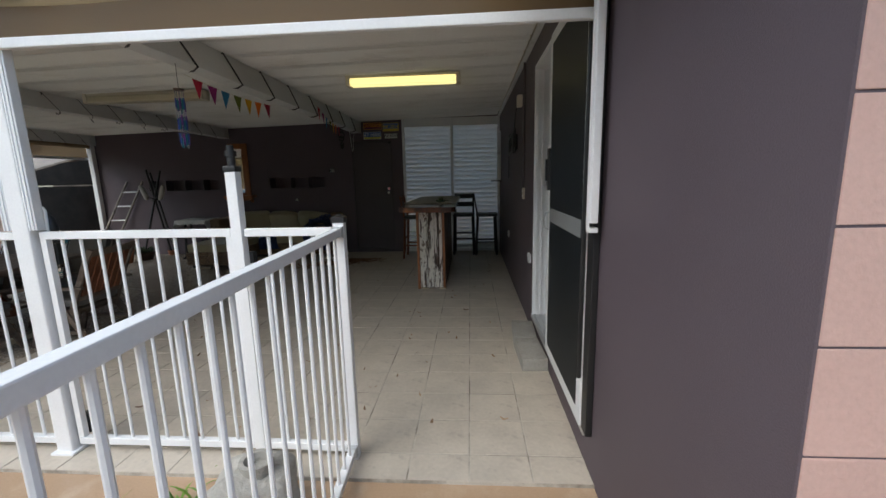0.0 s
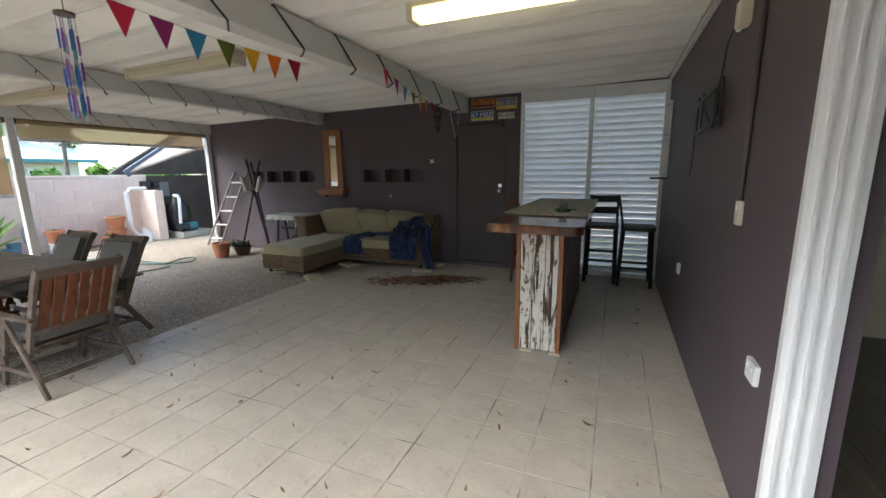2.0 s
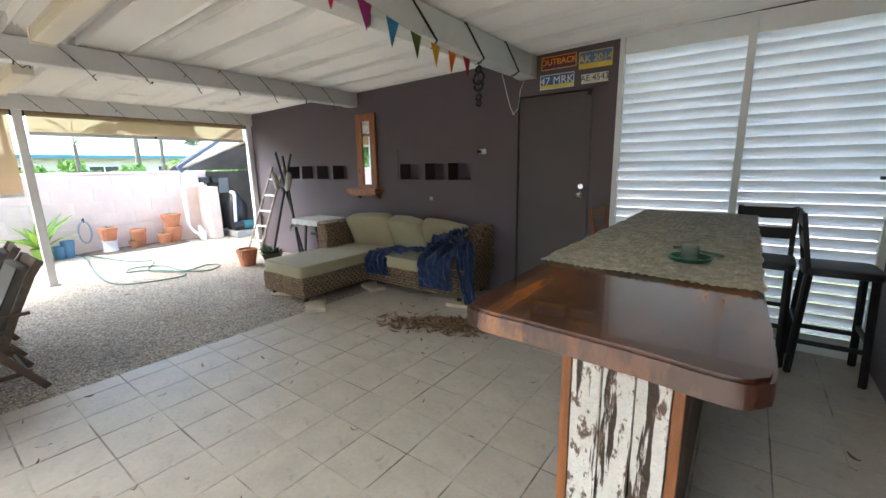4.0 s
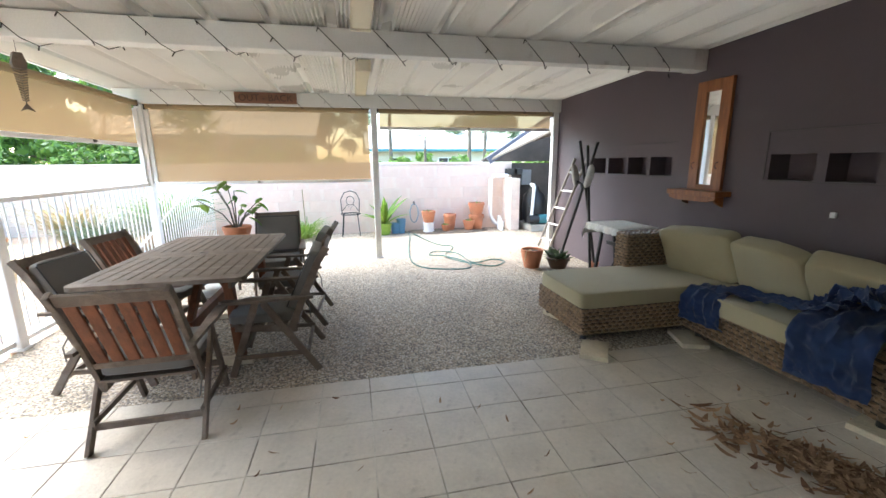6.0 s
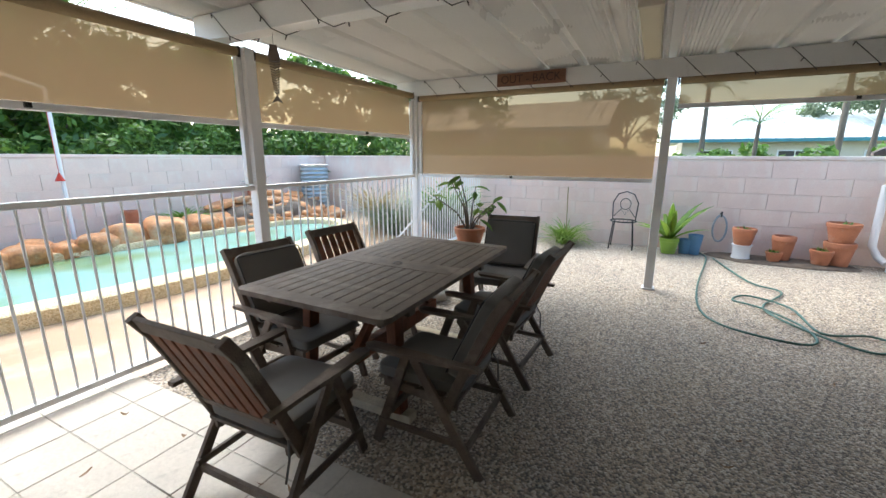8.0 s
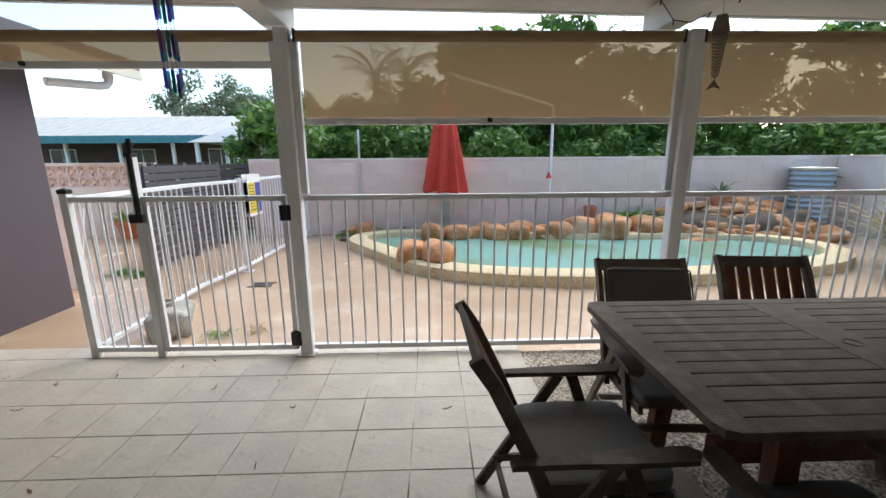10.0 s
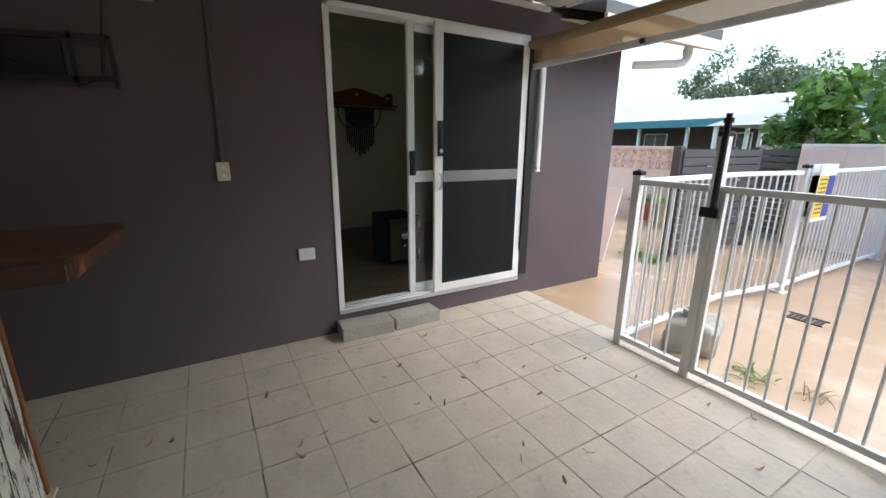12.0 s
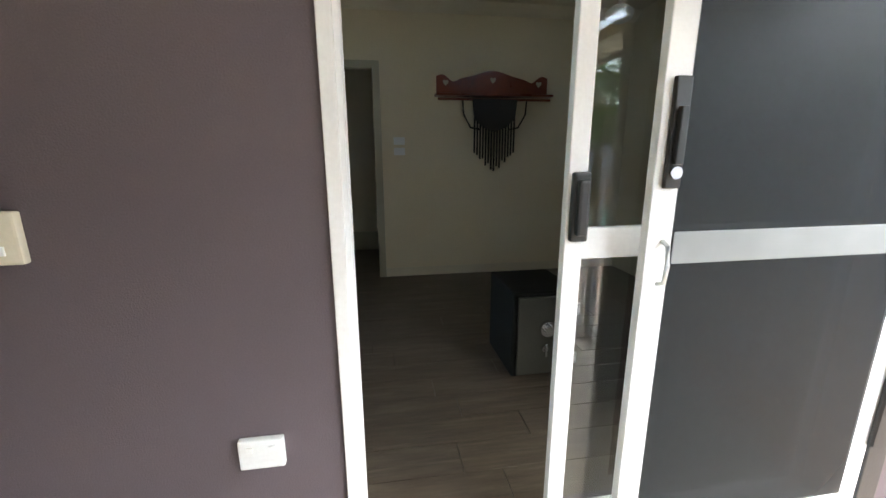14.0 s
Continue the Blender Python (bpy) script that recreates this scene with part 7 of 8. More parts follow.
weeds = []
for _ in range(1600):
    x = rg.uniform(-9.4, -1.1)
    weeds.append(((x, -2.95 + rg.gauss(0, 0.13), 0.02), rg.uniform(0, 6.28), rg.uniform(0.1, 1.2), rg.uniform(0.3, 1.0)))
solid("weeds", leaf_mesh(weeds, 0.27, 0.04, 0.8), M["leafmid"], "low green weeds along the garden bed", "weeds", kind="stuff")
grass("lime_shrub", -6.85, -2.95, 0.08, 320, 0.62, 0.05, 1.0, M["leaflime"], "bright lime-green shrub by the pool wall", "shrub", seed=5)
skm = thing("pool_skimmer", pose(0, 0, 0), "long white pool pole with a leaf net leaning on the fence", "pool skimmer")
bm = bm_new()
rod(bm, (-7.05, 1.72, 0.32), (-8.05, 2.62, 1.68), 0.014, 10)
part("pole", bm, M["white"], skm, smooth=True)
bm = bm_new()
puff(bm, (-8.08, 2.66, 1.78), (0.06, 0.26, 0.34), 0.6, 20, 12)
part("net", bm, mat("pale_net", (0.62, 0.62, 0.60), 0.8), skm, smooth=True)

# inside the fence: broken statue base, drain grate
bm = bm_new()
puff(bm, (0, 0, 0.13), (0.34, 0.30, 0.28), 0.55, 24, 14, wob=0.4, wscale=7)
lathe(bm, [(0.06, 0.24), (0.07, 0.31), (0.05, 0.31), (0.045, 0.27), (0.004, 0.27)], 16)
solid("stone_planter", bm, M["concrete"], "weathered cast-stone planter on the pool deck by the fence", "planter", smooth=True, at=pose(-0.62, 1.48, -0.02, 0, 0, 20))
bm = bm_new()
for i in range(7):
    bx(bm, -0.12 + 0.035 * i, -0.10 + 0.035 * i, -0.07, 0.07, -0.022, -0.012)
bx(bm, -0.14, 0.14, -0.09, -0.07, -0.022, -0.012)
bx(bm, -0.14, 0.14, 0.07, 0.09, -0.022, -0.012)
solid("drain_grate", bm, M["darkmetal"], "small metal drain grate in the pool deck", "drain", at=pose(-0.83, 0.06, 0.0))
grass("weed_tuft", -1.35, 1.45, -0.02, 26, 0.16, 0.010, 1.1, M["straw"], "dry weed growing through the deck", "weed", seed=7)
grass("weed_tuft", -1.05, 1.52, -0.02, 40, 0.14, 0.014, 1.2, M["leafmid"], "green weed growing at the slab's edge", "weed", seed=8)

# ---- along the yard wall ----
ch = thing("bistro_chair", pose(-9.38, 4.52, 0, 0, 0, -90), "small dark wire bistro chair against the yard wall", "chair")
bm = bm_new()
tube(bm, [(0.19 * math.cos(t), 0.19 * math.sin(t), 0.45) for t in [2 * math.pi * i / 24 for i in range(24)]], 0.010, 6, True)
for k in range(5):
    x = -0.12 + 0.06 * k
    h = math.sqrt(0.19 ** 2 - x * x)
    rod(bm, (x, -h, 0.45), (x, h, 0.45), 0.005, 6)
part("seat", bm, M["darkmetal"], ch)
for a in (0.6, 2.5, 3.8, 5.6):
    bm = bm_new()
    rod(bm, (0.17 * math.cos(a), 0.17 * math.sin(a), 0.45), (0.22 * math.cos(a), 0.22 * math.sin(a), 0), 0.009, 8)
    part("leg", bm, M["darkmetal"], ch)
bm = bm_new()
tube(bm, [(-0.17, -0.12, 0.45), (-0.19, -0.20, 0.72), (-0.12, -0.23, 0.86), (0, -0.24, 0.90), (0.12, -0.23, 0.86), (0.19, -0.20, 0.72), (0.17, -0.12, 0.45)], 0.009, 6)
tube(bm, [(0.08 * math.cos(t), -0.21, 0.70 + 0.09 * math.sin(t)) for t in [2 * math.pi * i / 18 for i in range(18)]], 0.006, 6, True)
tube(bm, [(-0.16, -0.14, 0.50), (-0.06, -0.19, 0.62), (0, -0.20, 0.52), (0.06, -0.19, 0.62), (0.16, -0.14, 0.50)], 0.006, 6)
part("backrest", bm, M["darkmetal"], ch)
grass("grass_tuft", -9.35, 3.62, -0.005, 220, 0.62, 0.018, 0.75, M["leaflime"], "bright green arching grass by the yard wall", seed=9)
bm = bm_new()
rod(bm, (-9.5, 3.62, 0), (-9.5, 3.60, 0.95), 0.008, 6)
solid("garden_stake", bm, M["straw"], "thin stake standing in the grass tuft", "stake")
p5 = pot("green_pot", pose(-9.35, 5.20, 0), 0.14, 0.24, "lime-green pot with broad strappy leaves", "yard pots", mat("lime_plastic", (0.25, 0.40, 0.06), 0.4))
rg = random.Random(31)
part("foliage", leaf_mesh([((0, 0, 0.2), rg.uniform(0, 6.28), rg.uniform(0.05, 0.9), rg.uniform(0.7, 1.1)) for _ in range(16)], 0.75, 0.12, 0.5, 6), M["leaflime"], p5)
for y, h in ((5.42, 0.22), (5.55, 0.30)):
    bm = bm_new()
    lathe(bm, [(0.07, 0), (0.10, h), (0.105, h), (0.10, h), (0.07, 0.01), (0.003, 0.01)], 20)
    solid("bucket", bm, mat("blue_bucket", (0.12, 0.28, 0.46), 0.4, var=0.1), "faded blue plastic bucket by the wall", "bucket", "blue buckets", smooth=True, at=pose(-9.45, y, 0))
hr = thing("hose_reel", pose(-9.72, 5.86, 0.55), "coiled pale hose hanging on a wall tap", "hose")
for k in range(3):
    bm = bm_new()
    tube(bm, [(0.04 + 0.02 * k, 0.09 * math.cos(t), -0.16 + 0.20 * math.sin(t)) for t in [2 * math.pi * i / 20 for i in range(20)]], 0.010, 6, True)
    part("coil", bm, mat("pale_hose", (0.30, 0.36, 0.40), 0.5), hr, smooth=True)
bm = bm_new()
rod(bm, (0, 0, 0.06), (0.10, 0, 0.06), 0.014, 8)
rod(bm, (0.08, 0, 0.10), (0.08, 0, 0.02), 0.012, 8)
part("tap", bm, M["darkmetal"], hr)
# pots at the wall's foot
structure("garden_bed_yard", puff(bm_new(), (-9.45, 6.6, 0.0), (0.6, 1.7, 0.06), 0.7, 24, 8, wob=0.2), M["soil"], "small earth patch under the pots")
for x, y, z, r, h, lab in ((-9.4, 6.13, 0.22, 0.15, 0.24, "terracotta pot on a white base by the yard wall"), (-9.5, 6.62, 0.03, 0.14, 0.34, "tall pale terracotta pot by the yard wall"), (-9.35, 6.50, 0.02, 0.10, 0.14, "small round terracotta pot by the yard wall"),
                           (-9.4, 7.02, 0.03, 0.13, 0.20, "small terracotta pot with a dark plant"), (-9.5, 7.22, 0.0, 0.17, 0.34, "terracotta pot used as a pedestal"), (-9.5, 7.22, 0.34, 0.18, 0.26, "stacked terracotta pot with small plants")):
    t = pot("terracotta_pot", pose(x, y, z), r, h, lab, "yard pots")
    rg = random.Random(int(y * 100))
    if "pedestal" not in lab and "pale" not in lab:
        part("foliage", leaf_mesh([((rg.uniform(-0.06, 0.06), rg.uniform(-0.06, 0.06), h * 0.85), rg.uniform(0, 6.28), rg.uniform(0.1, 1.0), rg.uniform(0.5, 1.0)) for _ in range(14)], 0.10, 0.04, 0.4), M["leafdark"], t)
bm = bm_new()
lathe(bm, [(0.13, 0), (0.11, 0.05), (0.11, 0.18), (0.13, 0.22), (0.005, 0.22)], 20)
solid("pot_stand", bm, M["white"], "white round base under a terracotta pot", "stand", smooth=True, at=pose(-9.4, 6.13, 0))

# ---- pump shed beyond the back wall ----
pil = thing("block_pillar", pose(-9.475, 8.0, 0), "pale pink painted block pillar with white pipes", "pillar")
for i in range(5):
    bm = bm_new()
    bx(bm, -0.27, 0.275, -0.10, 0.10, 0.224 * i, 0.224 * i + 0.221, 0.004)
    part("block", bm, M["pinkwall"], pil)
bm = bm_new()
tube(bm, [(-0.15, -0.02, 1.16), (-0.15, -0.36, 1.16), (-0.15, -0.42, 1.10), (-0.15, -0.42, 0.3), (-0.10, -0.36, 0.16), (0.0, -0.30, 0.10)], 0.045, 12)
part("pipe", bm, M["white"], pil, smooth=True)
for k in range(3):
    bm = bm_new()
    rod(bm, (0.05 + 0.10 * k, -0.28, 0), (0.05 + 0.10 * k, -0.28, 0.30 - 0.05 * k), 0.035, 12)
    part("pipe_stub", bm, M["white"], pil, smooth=True)
def tilted(corners, thick):
    """A roof sheet through four corners, thick downwards."""
    bm = bm_new()
    lo = [bm.verts.new(c) for c in corners]
    hi = [bm.verts.new((c[0], c[1], c[2] + thick)) for c in corners]
    bm.faces.new(lo)
    bm.faces.new(hi[::-1])
    for i in range(4):
        bm.faces.new((lo[i], hi[i], hi[(i + 1) % 4], lo[(i + 1) % 4]))
    return bm


def shed_z(x, y):
    return 1.50 + 0.64 * (y - 7.42) + 0.02 * (x + 9.1)


structure("roof_shed", tilted([(x, y, shed_z(x, y)) for x, y in ((-9.12, 7.42), (-9.12, 10.4), (-7.40, 10.4), (-7.60, 8.35))], 0.04), mat("old_roof_sheet", (0.22, 0.19, 0.16), 0.7, var=0.25), "rusty lean-to shed roof")
bm = bm_new()
bar(bm, (-9.14, 7.36, shed_z(-9.12, 7.36) + 0.03), (-9.14, 10.4, shed_z(-9.12, 10.4) + 0.03), 0.05, 0.15)
structure("fascia_shed", bm, mat("blue_grey_fascia", (0.13, 0.15, 0.20), 0.5, var=0.1), "blue-grey metal shed fascia")
bm = bm_new()
for y in (8.1, 9.0):
    bar(bm, (-9.1, y, shed_z(-9.1, y) - 0.07), (-7.6, y + 0.3, shed_z(-7.6, y + 0.3) - 0.07), 0.06, 0.10)
bx(bm, -8.46, -8.36, 9.2, 9.3, 0, 2.55)
structure("beam_shed", bm, M["teak"], "rough timber shed beams")
# dark wall colour holds the shade under the lean-to roof
bm = bm_new()
bx(bm, -11.2, -7.4, 10.6, 10.8, -0.1, 3.2)
bx(bm, -9.95, -9.78, 8.125, 10.6, -0.1, 1.44)
prism(bm, [(7.45, 1.475), (10.6, 1.475), (10.6, 3.45), (7.45, 1.52)], -9.90, -9.80, "x")
structure("wall_shed", bm, mat("shed_shade_sheet", (0.075, 0.062, 0.052), 0.8, var=0.3, scale=3), "shed back and side walls, roof shade put into their dark colour")
bm = bm_new()
bx(bm, -9.7, -8.9, 8.25, 9.0, 0.0, 0.14, 0.01)
solid("pump_slab", bm, M["concrete"], "concrete slab under the pool pump", "slab")
pf = thing("pool_filter", pose(-9.35, 8.50, 0.14), "black pool filter drum with white pipes", "pool filter")
bm = bm_new()
lathe(bm, [(0.18, 0), (0.24, 0.1), (0.26, 0.35), (0.23, 0.6), (0.12, 0.72), (0.10, 0.80), (0.004, 0.82)], 28)
part("drum", bm, M["black"], pf, smooth=True)
bm = bm_new()
tube(bm, [(0.0, 0, 0.78), (0.10, -0.12, 0.84), (0.22, -0.12, 0.84), (0.26, -0.12, 0.78), (0.26, -0.16, 0.15)], 0.035, 10)
part("pipe", bm, M["white"], pf, smooth=True)
pp = thing("pool_pump", pose(-9.02, 8.46, 0.14), "dark pool pump with a teal motor cover", "pump")
bm = bm_new()
rod(bm, (0, -0.22, 0.11), (0, 0.0, 0.11), 0.09, 18)
part("body", bm, M["black"], pp, smooth=True)
bm = bm_new()
rod(bm, (0, 0.0, 0.11), (0, 0.2, 0.11), 0.10, 18)
part("motor", bm, mat("teal_cover", (0.03, 0.14, 0.16), 0.4), pp, smooth=True)
for y, w, h, nm in ((8.05, 0.20, 0.14, "timer_box"), (8.28, 0.14, 0.14, "timer_box"), (8.45, 0.22, 0.34, "chlorinator")):
    bm = bm_new()
    bx(bm, -9.745, -9.66, y - w / 2, y + w / 2, 1.18 if w < 0.2 or h < 0.2 else 0.95, (1.18 if w < 0.2 or h < 0.2 else 0.95) + h, 0.01)
    solid(nm, bm, M["black"] if w < 0.22 else mat("grey_case", (0.16, 0.17, 0.18), 0.4), "grey electrical box mounted on the pump wall", "control box", "pump controls")
shl = thing("shelf_rack", pose(-8.2, 10.1, 0), "metal storage rack loaded with dim boxes and tubs", "shelf")
for x in (-0.7, 0.5):
    for y in (-0.2, 0.2):
        bm = bm_new()
        bx(bm, x - 0.015, x + 0.015, y - 0.015, y + 0.015, 0, 1.9)
        part("upright", bm, M["alu"], shl)
for z in (0.25, 0.75, 1.25, 1.75):
    bm = bm_new()
    bx(bm, -0.7, 0.5, -0.2, 0.2, z, z + 0.03)
    part("shelf", bm, M["alu"], shl)
rg = random.Random(9)
cols = [(0.30, 0.02, 0.03), (0.03, 0.10, 0.22), (0.02, 0.02, 0.02), (0.03, 0.14, 0.12), (0.4, 0.4, 0.38)]
for z in (0.28, 0.78, 1.28):
    for i in range(4):
        bm = bm_new()
        w, h = rg.uniform(0.16, 0.24), rg.uniform(0.16, 0.30)
        x = -0.66 + 0.29 * i
        bx(bm, x, x + w, -0.15, 0.15, 0, h, 0.015)
        bx(bm, x - 0.01, x + w + 0.01, -0.16, 0.16, h - 0.02, h + 0.012, 0.004)
        solid("storage_tub", bm, mat("tub_%d" % ((i + int(z * 4)) % 5), cols[(i + int(z * 4)) % 5], 0.4), "plastic storage tub on the rack", "storage tub", "tubs on the rack", at=pose(-8.2, 10.1, z + 0.001))
for x in (-7.55, -7.68):
    bm = bm_new()
    rod(bm, (x, 8.32, 0), (x - 0.03, 8.34, 2.3), 0.05 if x > -7.6 else 0.03, 12)
    solid("pipe_length", bm, mat("grey_pipe", (0.13, 0.14, 0.16), 0.5, var=0.15), "grey pipe standing at the end of the wall", "pipe", "standing pipes", smooth=True)

# ---- beyond the house corner: slat fence, breeze blocks, neighbour ----
def slat_fence(p, q, n, label):
    p, q = Vector((*p, 0)), Vector((*q, 0))
    d = q - p
    L = d.length
    t = thing("slat_fence", Matrix.Translation(p) @ pose(0, 0, 0, 0, 0, math.degrees(math.atan2(d.y, d.x))), label, "fence", "grey slat fences")
    for k in range(n + 1):
        bm = bm_new()
        bx(bm, L * k / n - 0.045, L * k / n + 0.045, -0.045, 0.045, -0.1, 1.42, 0.005)
        part("post", bm, M["greyfence"], t)
    bm = bm_new()
    bx(bm, 0.0, L, -0.068, -0.048, 0, 0.085, 0.004)
    me = mesh_of("slat", bm, M["greyfence"])
    for i in range(13):
        o = new("slat", me)
        o.parent = t
        o.location = (0, 0, 0.06 + 0.103 * i)
    return t


slat_fence((0.62, -3.38), (2.55, -3.38), 2, "dark grey painted horizontal slat fence")
slat_fence((0.86, -0.58), (0.86, -2.5), 2, "dark grey painted horizontal slat screen beside the path")
brz = thing("breeze_block_wall", pose(2.6, -3.55, 0), "pink wall topped with decorative breeze blocks", "wall")
bm = bm_new()
bx(bm, 0, 3.0, -0.07, 0.07, -0.1, 0.95)
bx(bm, 0, 3.0, -0.08, 0.08, 1.36, 1.42)
part("wall", bm, M["pinkwall"], brz)
bm = bm_new()
for a, b, c, d in ((0, 0.203, 0, 0.016), (0, 0.203, 0.187, 0.203), (0, 0.016, 0.016, 0.187), (0.187, 0.203, 0.016, 0.187)):
    bx(bm, a, b, -0.05, 0.05, c, d)
for k in range(3):
    a = math.pi * (k + 1) / 4
    L = 0.085 if k % 2 else 0.115
    bar(bm, (0.1015 - L * math.cos(a), 0, 0.1015 - L * math.sin(a)), (0.1015 + L * math.cos(a), 0, 0.1015 + L * math.sin(a)), 0.09, 0.018)
breeze = mesh_of("breeze_block", bm, M["pinkwall"])
for i in range(28):
    o = new("breeze_block", breeze)
    o.parent = brz
    o.location = (0.03 + 0.204 * (i // 2), 0, 0.951 + 0.204 * (i % 2))
fp = pot("tan_planter", pose(2.22, -2.85, -0.02), 0.20, 0.42, "tall tan pot with bright strappy leaves by the breeze wall", "side pots", mat("tan_pot_glaze", (0.52, 0.44, 0.30), 0.6, var=0.15))
rg = random.Random(47)
part("foliage", leaf_mesh([((rg.uniform(-0.06, 0.06), rg.uniform(-0.06, 0.06), 0.36), rg.uniform(0, 6.28), rg.uniform(0.05, 0.8), rg.uniform(0.6, 1.1)) for _ in range(70)], 0.55, 0.03, 0.9, 5), M["leaflime"], fp)
op = pot("orange_planter", pose(3.0, -3.2, -0.02), 0.24, 0.36, "orange pot with a leafy plant by the side wall", "side pots", mat("orange_plastic", (0.60, 0.18, 0.06), 0.5))
rg = random.Random(41)
part("foliage", leaf_mesh([((rg.uniform(-0.1, 0.1), rg.uniform(-0.1, 0.1), 0.3), rg.uniform(0, 6.28), rg.uniform(0.1, 0.9), rg.uniform(0.6, 1.1)) for _ in range(60)], 0.42, 0.05, 0.7), M["leafmid"], op)
bm = bm_new()
bx(bm, -0.01, 0.01, -0.35, 0.35, 0, 0.95, 0.003, pose(0, 0, 0, 0, 14, 0))
solid("white_board", bm, M["white"], "white board leaning on the house's side wall", "board", at=pose(1.58, 0.12, -0.02, 0, 0, -90))
grass("weed_tuft", 0.93, -0.42, -0.02, 90, 0.16, 0.02, 1.3, M["leafmid"], "low green weeds beside the path", "weed", seed=51)
grass("weed_tuft", 1.25, -0.52, -0.02, 90, 0.16, 0.02, 1.3, M["leafmid"], "low green weeds beside the path", "weed", seed=52)


def shed_house(m, w, d, h, rise, roof, wallm, label, open_front=False):
    t = thing("house", m, label, "house", "neighbouring houses")
    bm = bm_new()
    back = d / 2 - 3.2 if open_front else d / 2
    bx(bm, -w / 2, w / 2, -d / 2, back, -0.1, h)
    part("wall", bm, wallm, t)
    if open_front:
        for k in range(6):
            bm = bm_new()
            x = -w / 2 + 0.2 + k * (w - 0.4) / 5
            bx(bm, x - 0.06, x + 0.06, d / 2 - 0.1, d / 2 + 0.02, -0.1, h)
            part("post", bm, M["white"], t)
    bm = bm_new()
    o = 0.6
    prism(bm, [(-d / 2 - o, h - 0.05), (0, h + rise), (d / 2 + o, h - 0.05), (d / 2 + o, h + 0.06), (0, h + rise + 0.12), (-d / 2 - o, h + 0.06)], -w / 2 - o, w / 2 + o, "x")
    rf = part("roof", bm, roof, t)
    for k in range(int((w + 1.2) / 0.5)):
        bm = bm_new()
        x = -w / 2 - o + 0.5 * k
        for s in (-1, 1):
            bar(bm, (x, s * (d / 2 + o), h + 0.07), (x, 0, h + rise + 0.13), 0.05, 0.05)
        part("roof_rib", bm, roof, rf)
    bm = bm_new()
    bx(bm, -w / 2 - o, w / 2 + o, d / 2 + o, d / 2 + o + 0.10, h - (0.26 if open_front else 0.10), h + 0.05)
    part("gutter", bm, mat("teal_gutter", (0.05, 0.22, 0.26), 0.4), t)
    for k in range(3):
        x = -w / 3 + k * w / 3
        bm = bm_new()
        bx(bm, x - 0.6, x + 0.6, back, back + 0.05, 0.9, 2.0)
        wd = part("window", bm, mat("dark_pane", (0.02, 0.025, 0.03), 0.1), t)
        bm = bm_new()
        for a, b, c, e in ((-0.65, 0.65, 0.85, 0.9), (-0.65, 0.65, 2.0, 2.05), (-0.65, -0.6, 0.9, 2.0), (0.6, 0.65, 0.9, 2.0), (-0.02, 0.02, 0.9, 2.0)):
            bx(bm, x + a, x + b, back, back + 0.07, c, e)
        part("window_frame", bm, M["white"], wd)
    return t


paleroof = mat("pale_roof_sheet", (0.52, 0.50, 0.46), 0.5, var=0.1, scale=2)
blueroof = mat("blue_roof_sheet", (0.10, 0.20, 0.32), 0.5, var=0.1)
shed_house(pose(12.0, -17.5, 0, 0, 0, 0), 12, 7, 2.45, 1.1, paleroof, mat("dark_brick", (0.10, 0.07, 0.06), 0.8), "low neighbouring house with a pale metal roof and an open carport", True)
shed_house(pose(5.6, -24, 0, 0, 0, 0), 6, 6, 2.4, 1.0, blueroof, M["cream"], "neighbouring house with a blue metal roof")
gz = thing("gazebo", pose(4.2, -12.6, 0), "open garden gazebo with a pale pyramid roof", "gazebo")
bm = bm_new()
bmesh.ops.create_cone(bm, cap_ends=True, segments=4, radius1=2.6, radius2=0.1, depth=0.9, matrix=pose(0, 0, 2.55, 0, 0, 45))
part("roof", bm, paleroof, gz)
for sx in (-1, 1):
    for sy in (-1, 1):
        bm = bm_new()
        bx(bm, sx * 1.6 - 0.06, sx * 1.6 + 0.06, sy * 1.6 - 0.06, sy * 1.6 + 0.06, -0.1, 2.15)
        part("post", bm, M["white"], gz)
bm = bm_new()
bx(bm, -1.7, 1.7, -1.7, -1.62, 0, 1.5)
part("wall", bm, M["cream"], gz)
shed_house(pose(-30, 10.5, -0.25, 0, 0, -90), 9, 7, 2.5, 1.2, mat("green_white_roof", (0.62, 0.66, 0.62), 0.5), M["cream"], "pale neighbouring house beyond the yard wall")
shed_house(pose(-24, -2.0, 0, 0, 0, -90), 9, 7, 2.6, 1.4, mat("tan_roof", (0.36, 0.30, 0.24), 0.6), M["cream"], "neighbouring house with a tan roof beyond the yard wall")

